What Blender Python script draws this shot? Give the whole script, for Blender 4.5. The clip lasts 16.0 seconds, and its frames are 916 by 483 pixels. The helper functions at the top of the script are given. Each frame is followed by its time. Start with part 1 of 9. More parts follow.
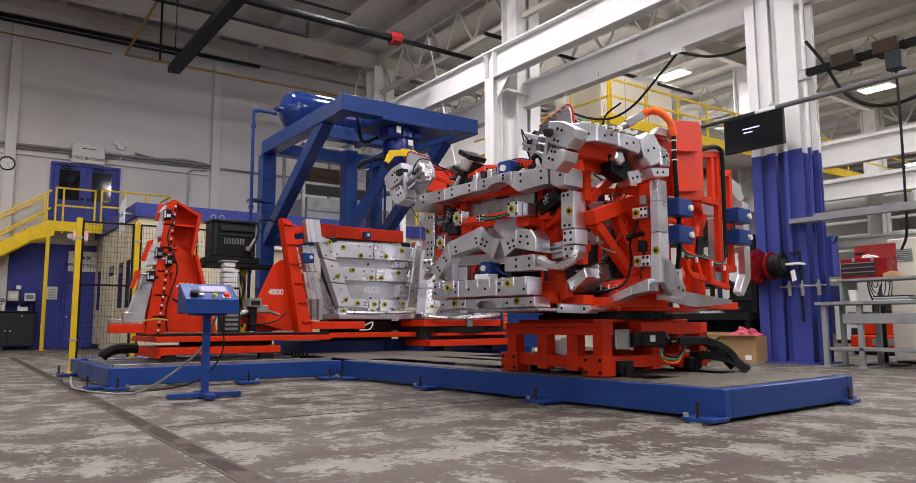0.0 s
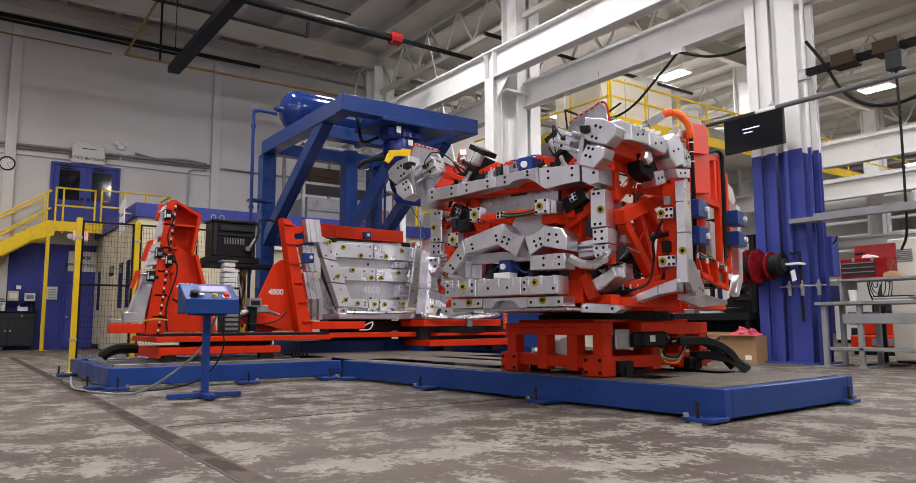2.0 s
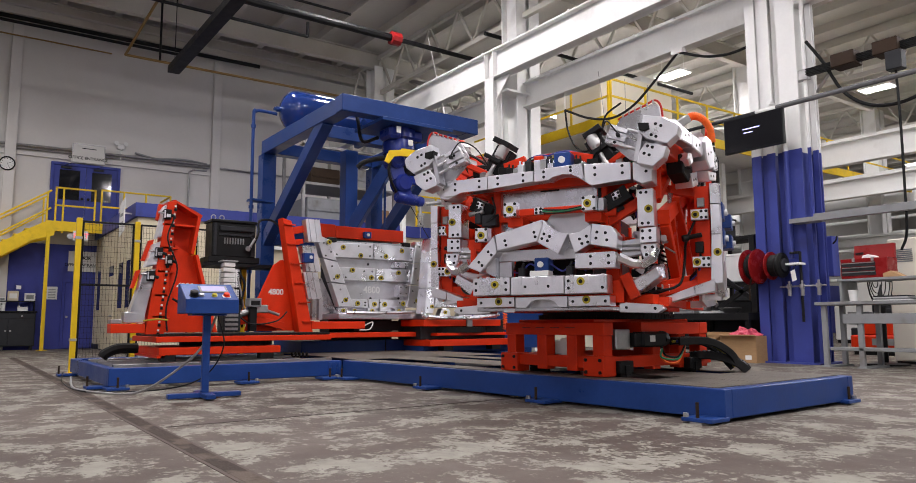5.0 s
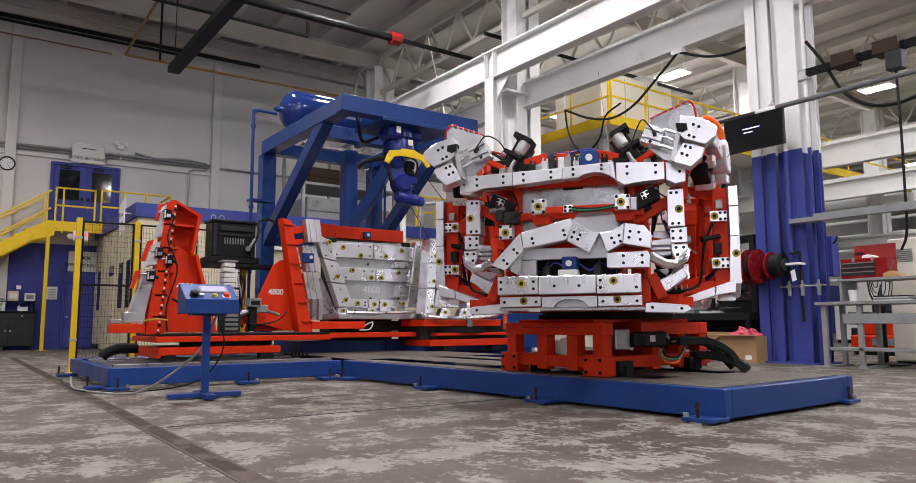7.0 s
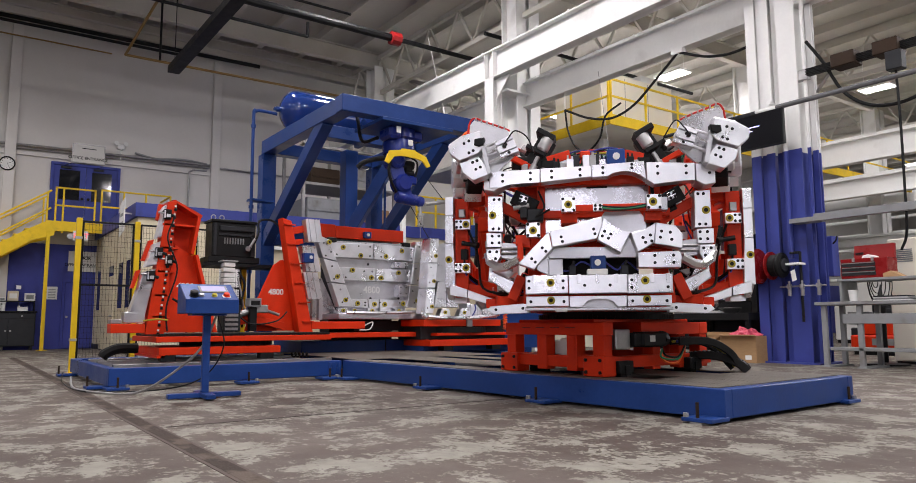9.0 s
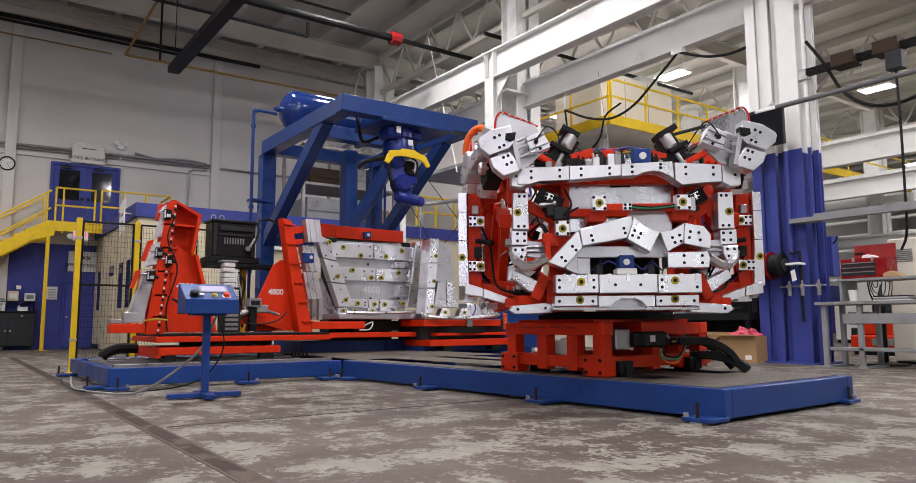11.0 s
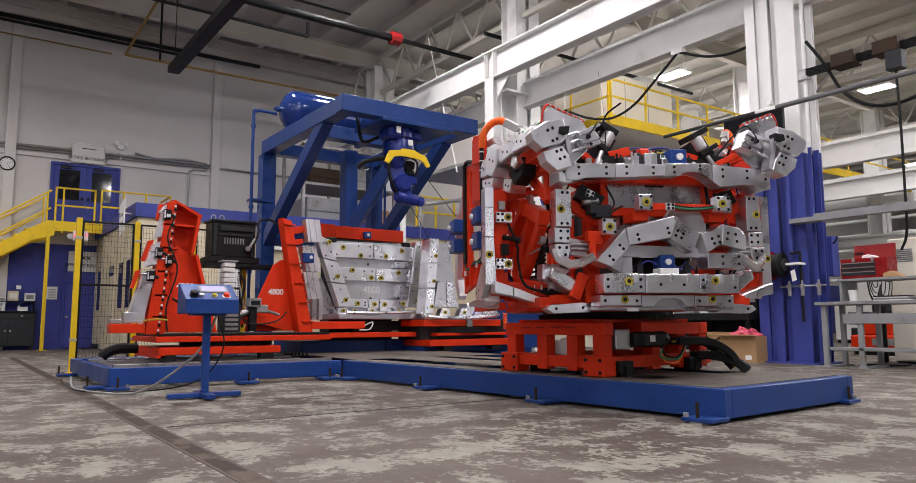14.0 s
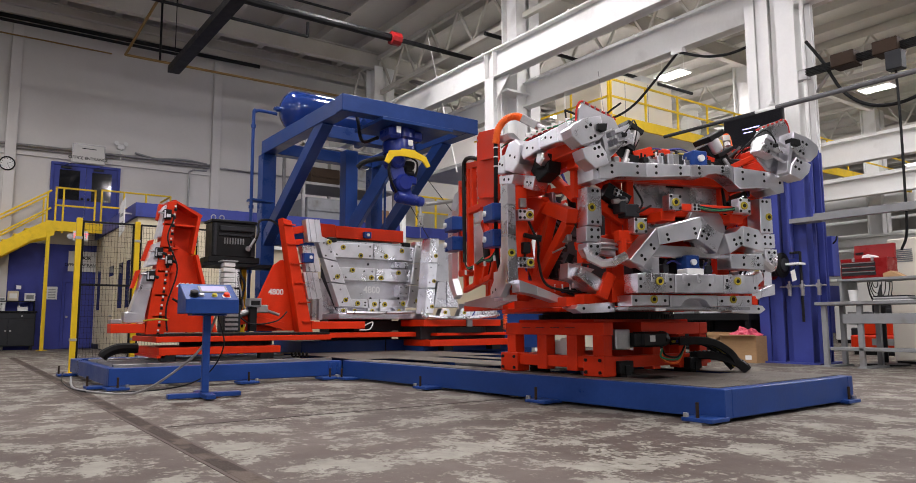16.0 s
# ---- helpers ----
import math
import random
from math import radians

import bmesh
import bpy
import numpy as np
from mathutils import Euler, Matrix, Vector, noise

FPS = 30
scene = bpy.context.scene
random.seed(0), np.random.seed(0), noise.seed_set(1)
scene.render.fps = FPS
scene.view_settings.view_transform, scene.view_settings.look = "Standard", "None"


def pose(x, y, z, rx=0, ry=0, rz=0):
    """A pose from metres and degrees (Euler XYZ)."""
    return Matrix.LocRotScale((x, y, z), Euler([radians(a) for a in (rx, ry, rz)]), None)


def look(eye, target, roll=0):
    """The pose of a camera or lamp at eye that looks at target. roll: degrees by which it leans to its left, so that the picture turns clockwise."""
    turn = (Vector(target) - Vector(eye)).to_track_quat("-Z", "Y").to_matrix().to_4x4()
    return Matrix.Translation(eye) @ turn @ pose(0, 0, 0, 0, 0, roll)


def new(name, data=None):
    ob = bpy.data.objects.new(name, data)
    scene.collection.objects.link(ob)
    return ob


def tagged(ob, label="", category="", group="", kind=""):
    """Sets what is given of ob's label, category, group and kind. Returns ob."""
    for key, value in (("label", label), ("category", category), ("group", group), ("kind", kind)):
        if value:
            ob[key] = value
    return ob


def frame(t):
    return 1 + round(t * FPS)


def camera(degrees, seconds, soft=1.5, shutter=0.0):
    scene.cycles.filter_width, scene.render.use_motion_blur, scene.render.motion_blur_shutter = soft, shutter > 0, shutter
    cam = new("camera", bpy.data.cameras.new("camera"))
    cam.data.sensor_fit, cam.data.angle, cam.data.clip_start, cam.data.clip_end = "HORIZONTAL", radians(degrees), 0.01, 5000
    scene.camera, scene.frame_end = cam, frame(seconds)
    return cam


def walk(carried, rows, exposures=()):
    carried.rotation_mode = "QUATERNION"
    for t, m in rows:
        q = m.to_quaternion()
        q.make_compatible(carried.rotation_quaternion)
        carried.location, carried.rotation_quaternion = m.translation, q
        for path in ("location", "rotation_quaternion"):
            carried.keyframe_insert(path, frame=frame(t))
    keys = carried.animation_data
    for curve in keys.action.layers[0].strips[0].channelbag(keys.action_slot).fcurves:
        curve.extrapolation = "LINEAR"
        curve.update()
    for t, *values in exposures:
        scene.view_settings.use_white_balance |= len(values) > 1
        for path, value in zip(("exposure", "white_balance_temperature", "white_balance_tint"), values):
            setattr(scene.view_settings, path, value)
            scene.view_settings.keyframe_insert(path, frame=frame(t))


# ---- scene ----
# The camera stands on a low tripod and does not move.
cam = camera(65.42, 16.0, soft=0.9)
EYE = Vector((0.0, 0.0, 0.75))
AIM = EYE + Vector((-0.80967, 0.57562, 0.11411)) * 10
VIEW = look(EYE, AIM, -0.224)
walk(cam, [(0.0, VIEW), (16.0, VIEW)], exposures=[(0.0, -0.34), (16.0, -0.34)])

# ---- world and light ----
world = bpy.data.worlds.new("world")
scene.world = world
world.use_nodes = True
world.node_tree.nodes["Background"].inputs[0].default_value = (0.8, 0.85, 1.0, 1)
world.node_tree.nodes["Background"].inputs[1].default_value = 0.006
LAMP_WATTS = 290.0
LAMP_COLOUR = (1.0, 0.955, 0.99)
# Ceiling panel lights: x, y, z. A few are seen, the rest added as fill
LAMPS = [(-16.5, 21.7, 10.0), (-12.8, 29.7, 10.0), (-22.6, 21.8, 10.0), (-8.0, 19.5, 10.0), (-22.0, 32.0, 10.0), (-14.0, 38.0, 10.0),
         (-1.0, 18.2, 8.5), (-3.0, 26.0, 8.5), (0.5, 8.5, 8.5), (0.5, 2.0, 8.5), (0.5, -5.0, 8.5), (8.0, 8.5, 8.5), (8.0, -2.0, 8.5),
         (-6.5, -4.0, 8.5), (-13.0, -3.0, 8.5), (-20.0, -2.0, 8.0), (-21.0, -7.0, 8.0), (-5.0, 3.0, 9.3), (-2.5, 8.0, 9.3), (-13.0, 3.5, 9.6), (-16.0, 8.6, 10.61), (-11.0, 8.0, 10.41), (-10.6, 14.2, 10.2), (-4.0, 30.0, 10.0), (-8.0, 46.0, 10.0), (-18.0, 46.0, 10.0)]

# Tall dock window in the wall behind the camera: the daylight that meets the fixture head on
DOCK_AT = Vector((13.5, -15.6, 5.5))
DOCK_WATTS = 860.0
day = bpy.data.lights.new("dock_window_light", "AREA")
day.shape, day.size, day.size_y, day.energy, day.color = "RECTANGLE", 9.0, 4.6, DOCK_WATTS, (0.90, 0.86, 1.0)
day_ob = new("dock_window_light", day)
day_ob.matrix_basis = look(DOCK_AT, (-6.0, 5.5, 2.5))
# an added, unseen fill further along the same wall, paling the turning metal
SOUTH_AT = Vector((-3.5, -15.6, 5.0))
south = bpy.data.lights.new("south_fill_light", "AREA")
south.shape, south.size, south.size_y, south.energy, south.color = "RECTANGLE", 13.0, 4.0, 110.0, (0.92, 0.87, 1.0)
south_ob = new("south_fill_light", south)
south_ob.matrix_basis = look(SOUTH_AT, (-5.5, 5.5, 2.0))
# an unseen fill added at the east wall to brighten the fixture's late turn
EAST_AT = Vector((25.6, -5.5, 5.0))
EAST_WATTS = 430.0
east = bpy.data.lights.new("east_fill_light", "AREA")
east.shape, east.size, east.size_y, east.energy, east.color = "RECTANGLE", 12.0, 4.5, EAST_WATTS, (0.95, 0.96, 1.0)
east_ob = new("east_fill_light", east)
east_ob.matrix_basis = look(EAST_AT, (-5.5, 5.5, 2.0))

# and one more added fill at its far end, for the panel fixture to reflect
FAR_AT = Vector((25.6, 28.0, 3.6))
far = bpy.data.lights.new("far_fill_light", "AREA")
far.shape, far.size, far.size_y, far.energy, far.color = "RECTANGLE", 8.0, 4.5, 800.0, (0.95, 0.95, 1.0)
far_ob = new("far_fill_light", far)
far_ob.matrix_basis = look(FAR_AT, (-11.5, 6.5, 1.8))


# ---- materials ----
def material(name, base, rough=0.5, metal=0.0, spread=0.12, scale=6.0, bump=0.03, bump_scale=60.0, second=None, patch=(0.55, 0.7), coat=0.0, stretch=None, rough_spread=0.12, spec=0.2):
    """A painted, metal or mineral surface: two scales of tone, uneven gloss, fine relief."""
    m = bpy.data.materials.new(name)
    m.use_nodes = True
    nt = m.node_tree
    n, l = nt.nodes, nt.links
    b = n["Principled BSDF"]
    co = n.new("ShaderNodeTexCoord")
    mp = n.new("ShaderNodeMapping")
    l.new(co.outputs["Object"], mp.inputs["Vector"])
    if stretch:
        mp.inputs["Scale"].default_value = stretch
    big = n.new("ShaderNodeTexNoise")
    big.inputs["Scale"].default_value, big.inputs["Detail"].default_value = scale, 6
    l.new(mp.outputs[0], big.inputs["Vector"])
    fine = n.new("ShaderNodeTexNoise")
    fine.inputs["Scale"].default_value, fine.inputs["Detail"].default_value = bump_scale, 4
    l.new(mp.outputs[0], fine.inputs["Vector"])
    info = n.new("ShaderNodeObjectInfo")
    mix = n.new("ShaderNodeMix")
    mix.data_type = "RGBA"
    mix.inputs["A"].default_value = (*[c * (1 - spread) for c in base], 1)
    mix.inputs["B"].default_value = (*[min(1, c * (1 + spread)) for c in base], 1)
    add = n.new("ShaderNodeMath")
    add.operation = "MULTIPLY_ADD"
    l.new(fine.outputs[0], add.inputs[0])
    add.inputs[1].default_value = 0.4
    l.new(big.outputs[0], add.inputs[2])
    sub = n.new("ShaderNodeMath")
    sub.operation = "MULTIPLY_ADD"
    l.new(info.outputs["Random"], sub.inputs[0])
    sub.inputs[1].default_value = 0.3
    l.new(add.outputs[0], sub.inputs[2])
    ramp = n.new("ShaderNodeMapRange")
    ramp.inputs["From Min"].default_value, ramp.inputs["From Max"].default_value = 0.5, 1.2
    l.new(sub.outputs[0], ramp.inputs["Value"])
    l.new(ramp.outputs[0], mix.inputs["Factor"])
    colour = mix.outputs["Result"]
    if second:
        spot = n.new("ShaderNodeTexNoise")
        spot.inputs["Scale"].default_value, spot.inputs["Detail"].default_value = scale * 0.6, 9
        l.new(mp.outputs[0], spot.inputs["Vector"])
        edge = n.new("ShaderNodeMapRange")
        edge.inputs["From Min"].default_value, edge.inputs["From Max"].default_value = patch
        l.new(spot.outputs[0], edge.inputs["Value"])
        two = n.new("ShaderNodeMix")
        two.data_type = "RGBA"
        l.new(edge.outputs[0], two.inputs["Factor"])
        l.new(colour, two.inputs["A"])
        two.inputs["B"].default_value = (*second, 1)
        colour = two.outputs["Result"]
    l.new(colour, b.inputs["Base Color"])
    gloss = n.new("ShaderNodeMapRange")
    gloss.inputs["To Min"].default_value, gloss.inputs["To Max"].default_value = max(0.03, rough - rough_spread), min(1, rough + rough_spread)
    gloss.inputs["From Min"].default_value, gloss.inputs["From Max"].default_value = 0.5, 1.2
    l.new(sub.outputs[0], gloss.inputs["Value"])
    l.new(gloss.outputs[0], b.inputs["Roughness"])
    b.inputs["Metallic"].default_value = metal
    b.inputs["Specular IOR Level"].default_value = 0.5 if metal > 0.5 else spec
    b.inputs["Coat Weight"].default_value = coat
    if bump:
        bp = n.new("ShaderNodeBump")
        bp.inputs["Strength"].default_value = bump
        bp.inputs["Distance"].default_value = 0.02
        l.new(fine.outputs[0], bp.inputs["Height"])
        l.new(bp.outputs[0], b.inputs["Normal"])
    return m


def glowing(name, colour, strength):
    m = bpy.data.materials.new(name)
    m.use_nodes = True
    b = m.node_tree.nodes["Principled BSDF"]
    b.inputs["Base Color"].default_value = (*colour, 1)
    b.inputs["Emission Color"].default_value = (*colour, 1)
    b.inputs["Emission Strength"].default_value = strength
    return m


BLUE = material("blue_enamel", (0.015, 0.046, 0.185), 0.36, spread=0.18, scale=3, bump=0.04, bump_scale=40)
ROBOT_BLUE = material("robot_blue_enamel", (0.009, 0.022, 0.19), 0.26, spread=0.15, scale=5, bump=0.02, spec=0.4)
TANK_BLUE = material("gloss_blue_enamel", (0.010, 0.034, 0.17), 0.1, spread=0.1, scale=3, bump=0.01, rough_spread=0.05, spec=0.6)
RED = material("red_orange_enamel", (0.60, 0.030, 0.004), 0.46, spread=0.16, scale=4, bump=0.04, bump_scale=45)
TOOL_RED = material("tool_chest_red", (0.22, 0.010, 0.011), 0.3, spread=0.15, scale=5)
ALU = material("machined_aluminium", (0.76, 0.755, 0.785), 0.33, 1.0, spread=0.18, scale=5, bump=0.004, bump_scale=150, rough_spread=0.11)
ALU_DARK = material("milled_aluminium", (0.50, 0.495, 0.515), 0.34, 1.0, spread=0.24, scale=5, bump=0.012, bump_scale=120, rough_spread=0.16)
STEEL = material("dull_steel", (0.36, 0.355, 0.35), 0.45, 0.9, spread=0.25, scale=8, bump=0.05)
BLACK = material("black_metal", (0.007, 0.007, 0.0075), 0.5, spread=0.3, scale=6, bump=0.05)
RUBBER = material("black_rubber", (0.006, 0.006, 0.006), 0.6, spread=0.3, scale=12, bump=0.05)
DARK_GREY = material("dark_grey_paint", (0.022, 0.023, 0.026), 0.5, spread=0.25, scale=4, bump=0.05)
GREY = material("grey_bench_paint", (0.22, 0.225, 0.23), 0.5, spread=0.15, scale=4, bump=0.05, second=(0.16, 0.15, 0.14), patch=(0.58, 0.72))
YELLOW = material("yellow_paint", (0.72, 0.49, 0.018), 0.45, spread=0.15, scale=4, bump=0.05, second=(0.5, 0.33, 0.03), patch=(0.6, 0.75))
BRASS = material("yellow_bushing", (0.40, 0.32, 0.03), 0.4, spread=0.15)
ORANGE = material("orange_hose", (0.8, 0.13, 0.02), 0.5, spread=0.2, scale=20)
WHITE_STEEL = material("white_painted_steel", (0.80, 0.80, 0.78), 0.5, spread=0.06, scale=1.5, bump=0.05, bump_scale=20, second=(0.55, 0.53, 0.5), patch=(0.6, 0.85))
WALL_PAINT = material("grey_white_wall_paint", (0.62, 0.60, 0.575), 0.75, spread=0.06, scale=0.5, bump=0.06, bump_scale=14, second=(0.52, 0.50, 0.47), patch=(0.55, 0.85))
WALL_BLUE = material("blue_wall_paint", (0.05, 0.06, 0.27), 0.55, spread=0.12, scale=1.5, bump=0.06, bump_scale=14)
DOOR_BLUE = material("blue_door_paint", (0.045, 0.06, 0.26), 0.5, spread=0.15, scale=2, bump=0.03, second=(0.03, 0.035, 0.13), patch=(0.56, 0.75))
CEILING_PAINT = material("ceiling_paint", (0.56, 0.535, 0.485), 0.8, spread=0.08, scale=0.7, bump=0.05, bump_scale=10, second=(0.42, 0.39, 0.34), patch=(0.55, 0.8))
CREAM = material("cream_panel", (0.60, 0.53, 0.38), 0.55, spread=0.05, scale=1.0, bump=0.03)
CREAM_MACHINE = material("cream_machine_enamel", (0.74, 0.69, 0.58), 0.45, spread=0.06, scale=1.0, bump=0.03)
CARD = material("cardboard", (0.36, 0.22, 0.11), 0.85, spread=0.12, scale=8, bump=0.06, bump_scale=120, stretch=(1, 1, 4))
PINK = material("pink_film", (0.62, 0.09, 0.14), 0.35, spread=0.3, scale=15, bump=0.3, bump_scale=20)
PAPER = material("white_paper", (0.72, 0.72, 0.70), 0.7, spread=0.05, scale=10)
PLASTIC_WHITE = material("white_plastic", (0.68, 0.68, 0.66), 0.4, spread=0.05)
PIPE_GREY = material("grey_pipe", (0.12, 0.12, 0.125), 0.5, spread=0.2, scale=6)
GREEN_WIRE = material("green_wire", (0.03, 0.22, 0.10), 0.45, spread=0.2, scale=20)
RED_WIRE = material("red_wire", (0.45, 0.02, 0.015), 0.45, spread=0.2, scale=20)
RUST = material("brown_oxide_steel", (0.035, 0.021, 0.013), 0.6, 0.3, spread=0.3, scale=6, bump=0.1)
PIPE_TAN = material("tan_gas_pipe", (0.26, 0.16, 0.05), 0.5, spread=0.2, scale=5)
DARK_GLASS = material("dark_window_glass", (0.01, 0.011, 0.014), 0.06, spread=0.1, bump=0.0, rough_spread=0.02, spec=0.5)
SCREEN = material("screen_glass", (0.006, 0.006, 0.008), 0.15, spread=0.1, bump=0.0, rough_spread=0.02, spec=0.3)
LAMP_GLOW = glowing("lamp_glow", (1.0, 0.97, 0.92), 9.0)
SCREEN_GLOW = glowing("screen_text_glow", (0.55, 0.5, 1.0), 3.0)
PANEL_GLOW = glowing("panel_screen_glow", (0.26, 0.24, 0.45), 0.3)
EXIT_GLOW = glowing("exit_sign_glow", (1.0, 0.15, 0.18), 1.2)
GREEN_GLOW = glowing("green_led", (0.3, 1.0, 0.1), 2.0)
WINDOW_GLOW = glowing("bright_window_glow", (1.0, 0.98, 0.95), 2.2)


def concrete_floor():
    """Old coated concrete: a mauve-grey coat worn away to pale patches, with stains."""
    m = bpy.data.materials.new("worn_coated_concrete")
    m.use_nodes = True
    n, l = m.node_tree.nodes, m.node_tree.links
    b = n["Principled BSDF"]
    co = n.new("ShaderNodeTexCoord")

    def noise_node(scale, detail, rough=0.6, stretch=(1, 1, 1), warp=0.0):
        mp = n.new("ShaderNodeMapping")
        mp.inputs["Scale"].default_value = stretch
        l.new(co.outputs["Object"], mp.inputs["Vector"])
        t = n.new("ShaderNodeTexNoise")
        t.inputs["Scale"].default_value, t.inputs["Detail"].default_value, t.inputs["Roughness"].default_value = scale, detail, rough
        t.inputs["Distortion"].default_value = warp
        l.new(mp.outputs[0], t.inputs["Vector"])
        return t.outputs[0]

    def ramp(src, lo, hi, a=0.0, c=1.0):
        r = n.new("ShaderNodeMapRange")
        r.inputs["From Min"].default_value, r.inputs["From Max"].default_value = lo, hi
        r.inputs["To Min"].default_value, r.inputs["To Max"].default_value = a, c
        l.new(src, r.inputs["Value"])
        return r.outputs[0]

    def blend(f, a, c):
        x = n.new("ShaderNodeMix")
        x.data_type = "RGBA"
        l.new(f, x.inputs["Factor"])
        for s, v in (("A", a), ("B", c)):
            if isinstance(v, tuple):
                x.inputs[s].default_value = (*v, 1)
            else:
                l.new(v, x.inputs[s])
        return x.outputs["Result"]
    wide, speck = noise_node(2.4, 15, 0.72, (1.0, 1.0, 1), 0.1), noise_node(20, 12, 0.8)
    both = n.new("ShaderNodeMath")
    both.operation = "MULTIPLY_ADD"
    l.new(speck, both.inputs[0])
    both.inputs[1].default_value = 0.62
    l.new(wide, both.inputs[2])
    wear = ramp(both.outputs[0], 0.822, 0.842)
    tone = noise_node(0.35, 6)
    grit = noise_node(90, 3)
    coat = blend(ramp(tone, 0.35, 0.65), (0.068, 0.052, 0.044), (0.104, 0.083, 0.070))
    bare = blend(ramp(noise_node(5, 8), 0.35, 0.65), (0.175, 0.165, 0.138), (0.25, 0.238, 0.20))
    base = blend(wear, coat, bare)
    stain = ramp(noise_node(0.8, 8, 0.7, (1, 1, 1), 1.0), 0.62, 0.72, 0.0, 0.5)
    base = blend(stain, base, (0.075, 0.062, 0.052))
    base = blend(ramp(grit, 0.62, 0.8, 0.0, 0.25), base, (0.05, 0.045, 0.04))
    l.new(base, b.inputs["Base Color"])
    l.new(ramp(noise_node(2.2, 8), 0.3, 0.7, 0.55, 0.8), b.inputs["Roughness"])
    b.inputs["Specular IOR Level"].default_value = 0.22
    bp = n.new("ShaderNodeBump")
    bp.inputs["Strength"].default_value, bp.inputs["Distance"].default_value = 0.25, 0.004
    s = n.new("ShaderNodeMath")
    l.new(wear, s.inputs[0])
    l.new(grit, s.inputs[1])
    l.new(s.outputs[0], bp.inputs["Height"])
    l.new(bp.outputs[0], b.inputs["Normal"])
    return m


def tread_plate():
    """Tan-grey steel deck plate with raised pattern."""
    m = material("tread_plate", (0.135, 0.121, 0.104), 0.6, 0.2, spread=0.15, scale=2.5, bump=0.0)
    n, l = m.node_tree.nodes, m.node_tree.links
    co = n.new("ShaderNodeTexCoord")
    mp = n.new("ShaderNodeMapping")
    mp.inputs["Rotation"].default_value = (0, 0, radians(45))
    l.new(co.outputs["Object"], mp.inputs["Vector"])
    ch = n.new("ShaderNodeTexVoronoi")
    ch.inputs["Scale"].default_value = 22
    ch.inputs["Randomness"].default_value = 0.0
    l.new(mp.outputs[0], ch.inputs["Vector"])
    bp = n.new("ShaderNodeBump")
    bp.inputs["Strength"].default_value, bp.inputs["Distance"].default_value = 0.8, 0.012
    l.new(ch.outputs["Distance"], bp.inputs["Height"])
    l.new(bp.outputs[0], n["Principled BSDF"].inputs["Normal"])
    return m


FLOOR_MAT = concrete_floor()
DECK_MAT = tread_plate()


# ---- building blocks ----
def thing(name, at=(0, 0, 0), label="", category="", group="", kind="", turn=0.0):
    ob = new(name)
    ob.empty_display_size = 0.1
    ob.matrix_basis = pose(*at, 0, 0, turn)
    return tagged(ob, label, category, group, kind)


def part(name, bm, mat, parent=None, label=""):
    me = bpy.data.meshes.new(name)
    bmesh.ops.recalc_face_normals(bm, faces=bm.faces[:])
    bm.to_mesh(me)
    bm.free()
    me.materials.append(mat)
    ob = new(name, me)
    if parent:
        ob.parent = parent
    return tagged(ob, label)


def smooth(ob, angle=35):
    ob.data.shade_smooth()
    ob.data.set_sharp_from_angle(angle=radians(angle))
    return ob


def hull(bm, verts, faces):
    vs = [bm.verts.new(v) for v in verts]
    return [bm.faces.new([vs[i] for i in f]) for f in faces]


def box(bm, x0, x1, y0, y1, z0, z1, bevel=0.0):
    """A block between two corners, with chamfered edges."""
    c = bmesh.ops.create_cube(bm, size=1)["verts"]
    for v in c:
        v.co = Vector(((x0 + x1) / 2 + v.co.x * (x1 - x0), (y0 + y1) / 2 + v.co.y * (y1 - y0), (z0 + z1) / 2 + v.co.z * (z1 - z0)))
    if bevel:
        es = list({e for v in c for e in v.link_edges})
        bmesh.ops.bevel(bm, geom=es, offset=bevel, segments=1, affect="EDGES")
    return bm


def frame_axes(p0, p1, up=(0, 0, 1)):
    d = (Vector(p1) - Vector(p0))
    d.normalize()
    u = Vector(up)
    if abs(d.dot(u)) > 0.98:
        u = Vector((0, 1, 0))
    s = d.cross(u)
    s.normalize()
    return d, s, s.cross(d)


def beam(bm, p0, p1, w, h, up=(0, 0, 1), bevel=0.006):
    """A square bar from p0 to p1, w wide and h deep (along up)."""
    d, s, u = frame_axes(p0, p1, up)
    a, b = w / 2, h / 2
    ring = [(-a, -b), (a, -b), (a, b), (-a, b)]
    if bevel:
        k = bevel
        ring = [(-a + k, -b), (a - k, -b), (a, -b + k), (a, b - k), (a - k, b), (-a + k, b), (-a, b - k), (-a, -b + k)]
    n = len(ring)
    vs = [Vector(p) + s * x + u * y for p in (p0, p1) for x, y in ring]
    fs = [[i, (i + 1) % n, n + (i + 1) % n, n + i] for i in range(n)] + [list(range(n))[::-1], list(range(n, 2 * n))]
    hull(bm, vs, fs)
    return bm


def rod(bm, p0, p1, r, r1=None, seg=12):
    r1 = r if r1 is None else r1
    d, s, u = frame_axes(p0, p1)
    vs = [Vector(p) + (s * math.cos(2 * math.pi * i / seg) + u * math.sin(2 * math.pi * i / seg)) * q for p, q in ((p0, r), (p1, r1)) for i in range(seg)]
    hull(bm, vs, [[i, (i + 1) % seg, seg + (i + 1) % seg, seg + i] for i in range(seg)] + [list(range(seg))[::-1], list(range(seg, 2 * seg))])
    return bm


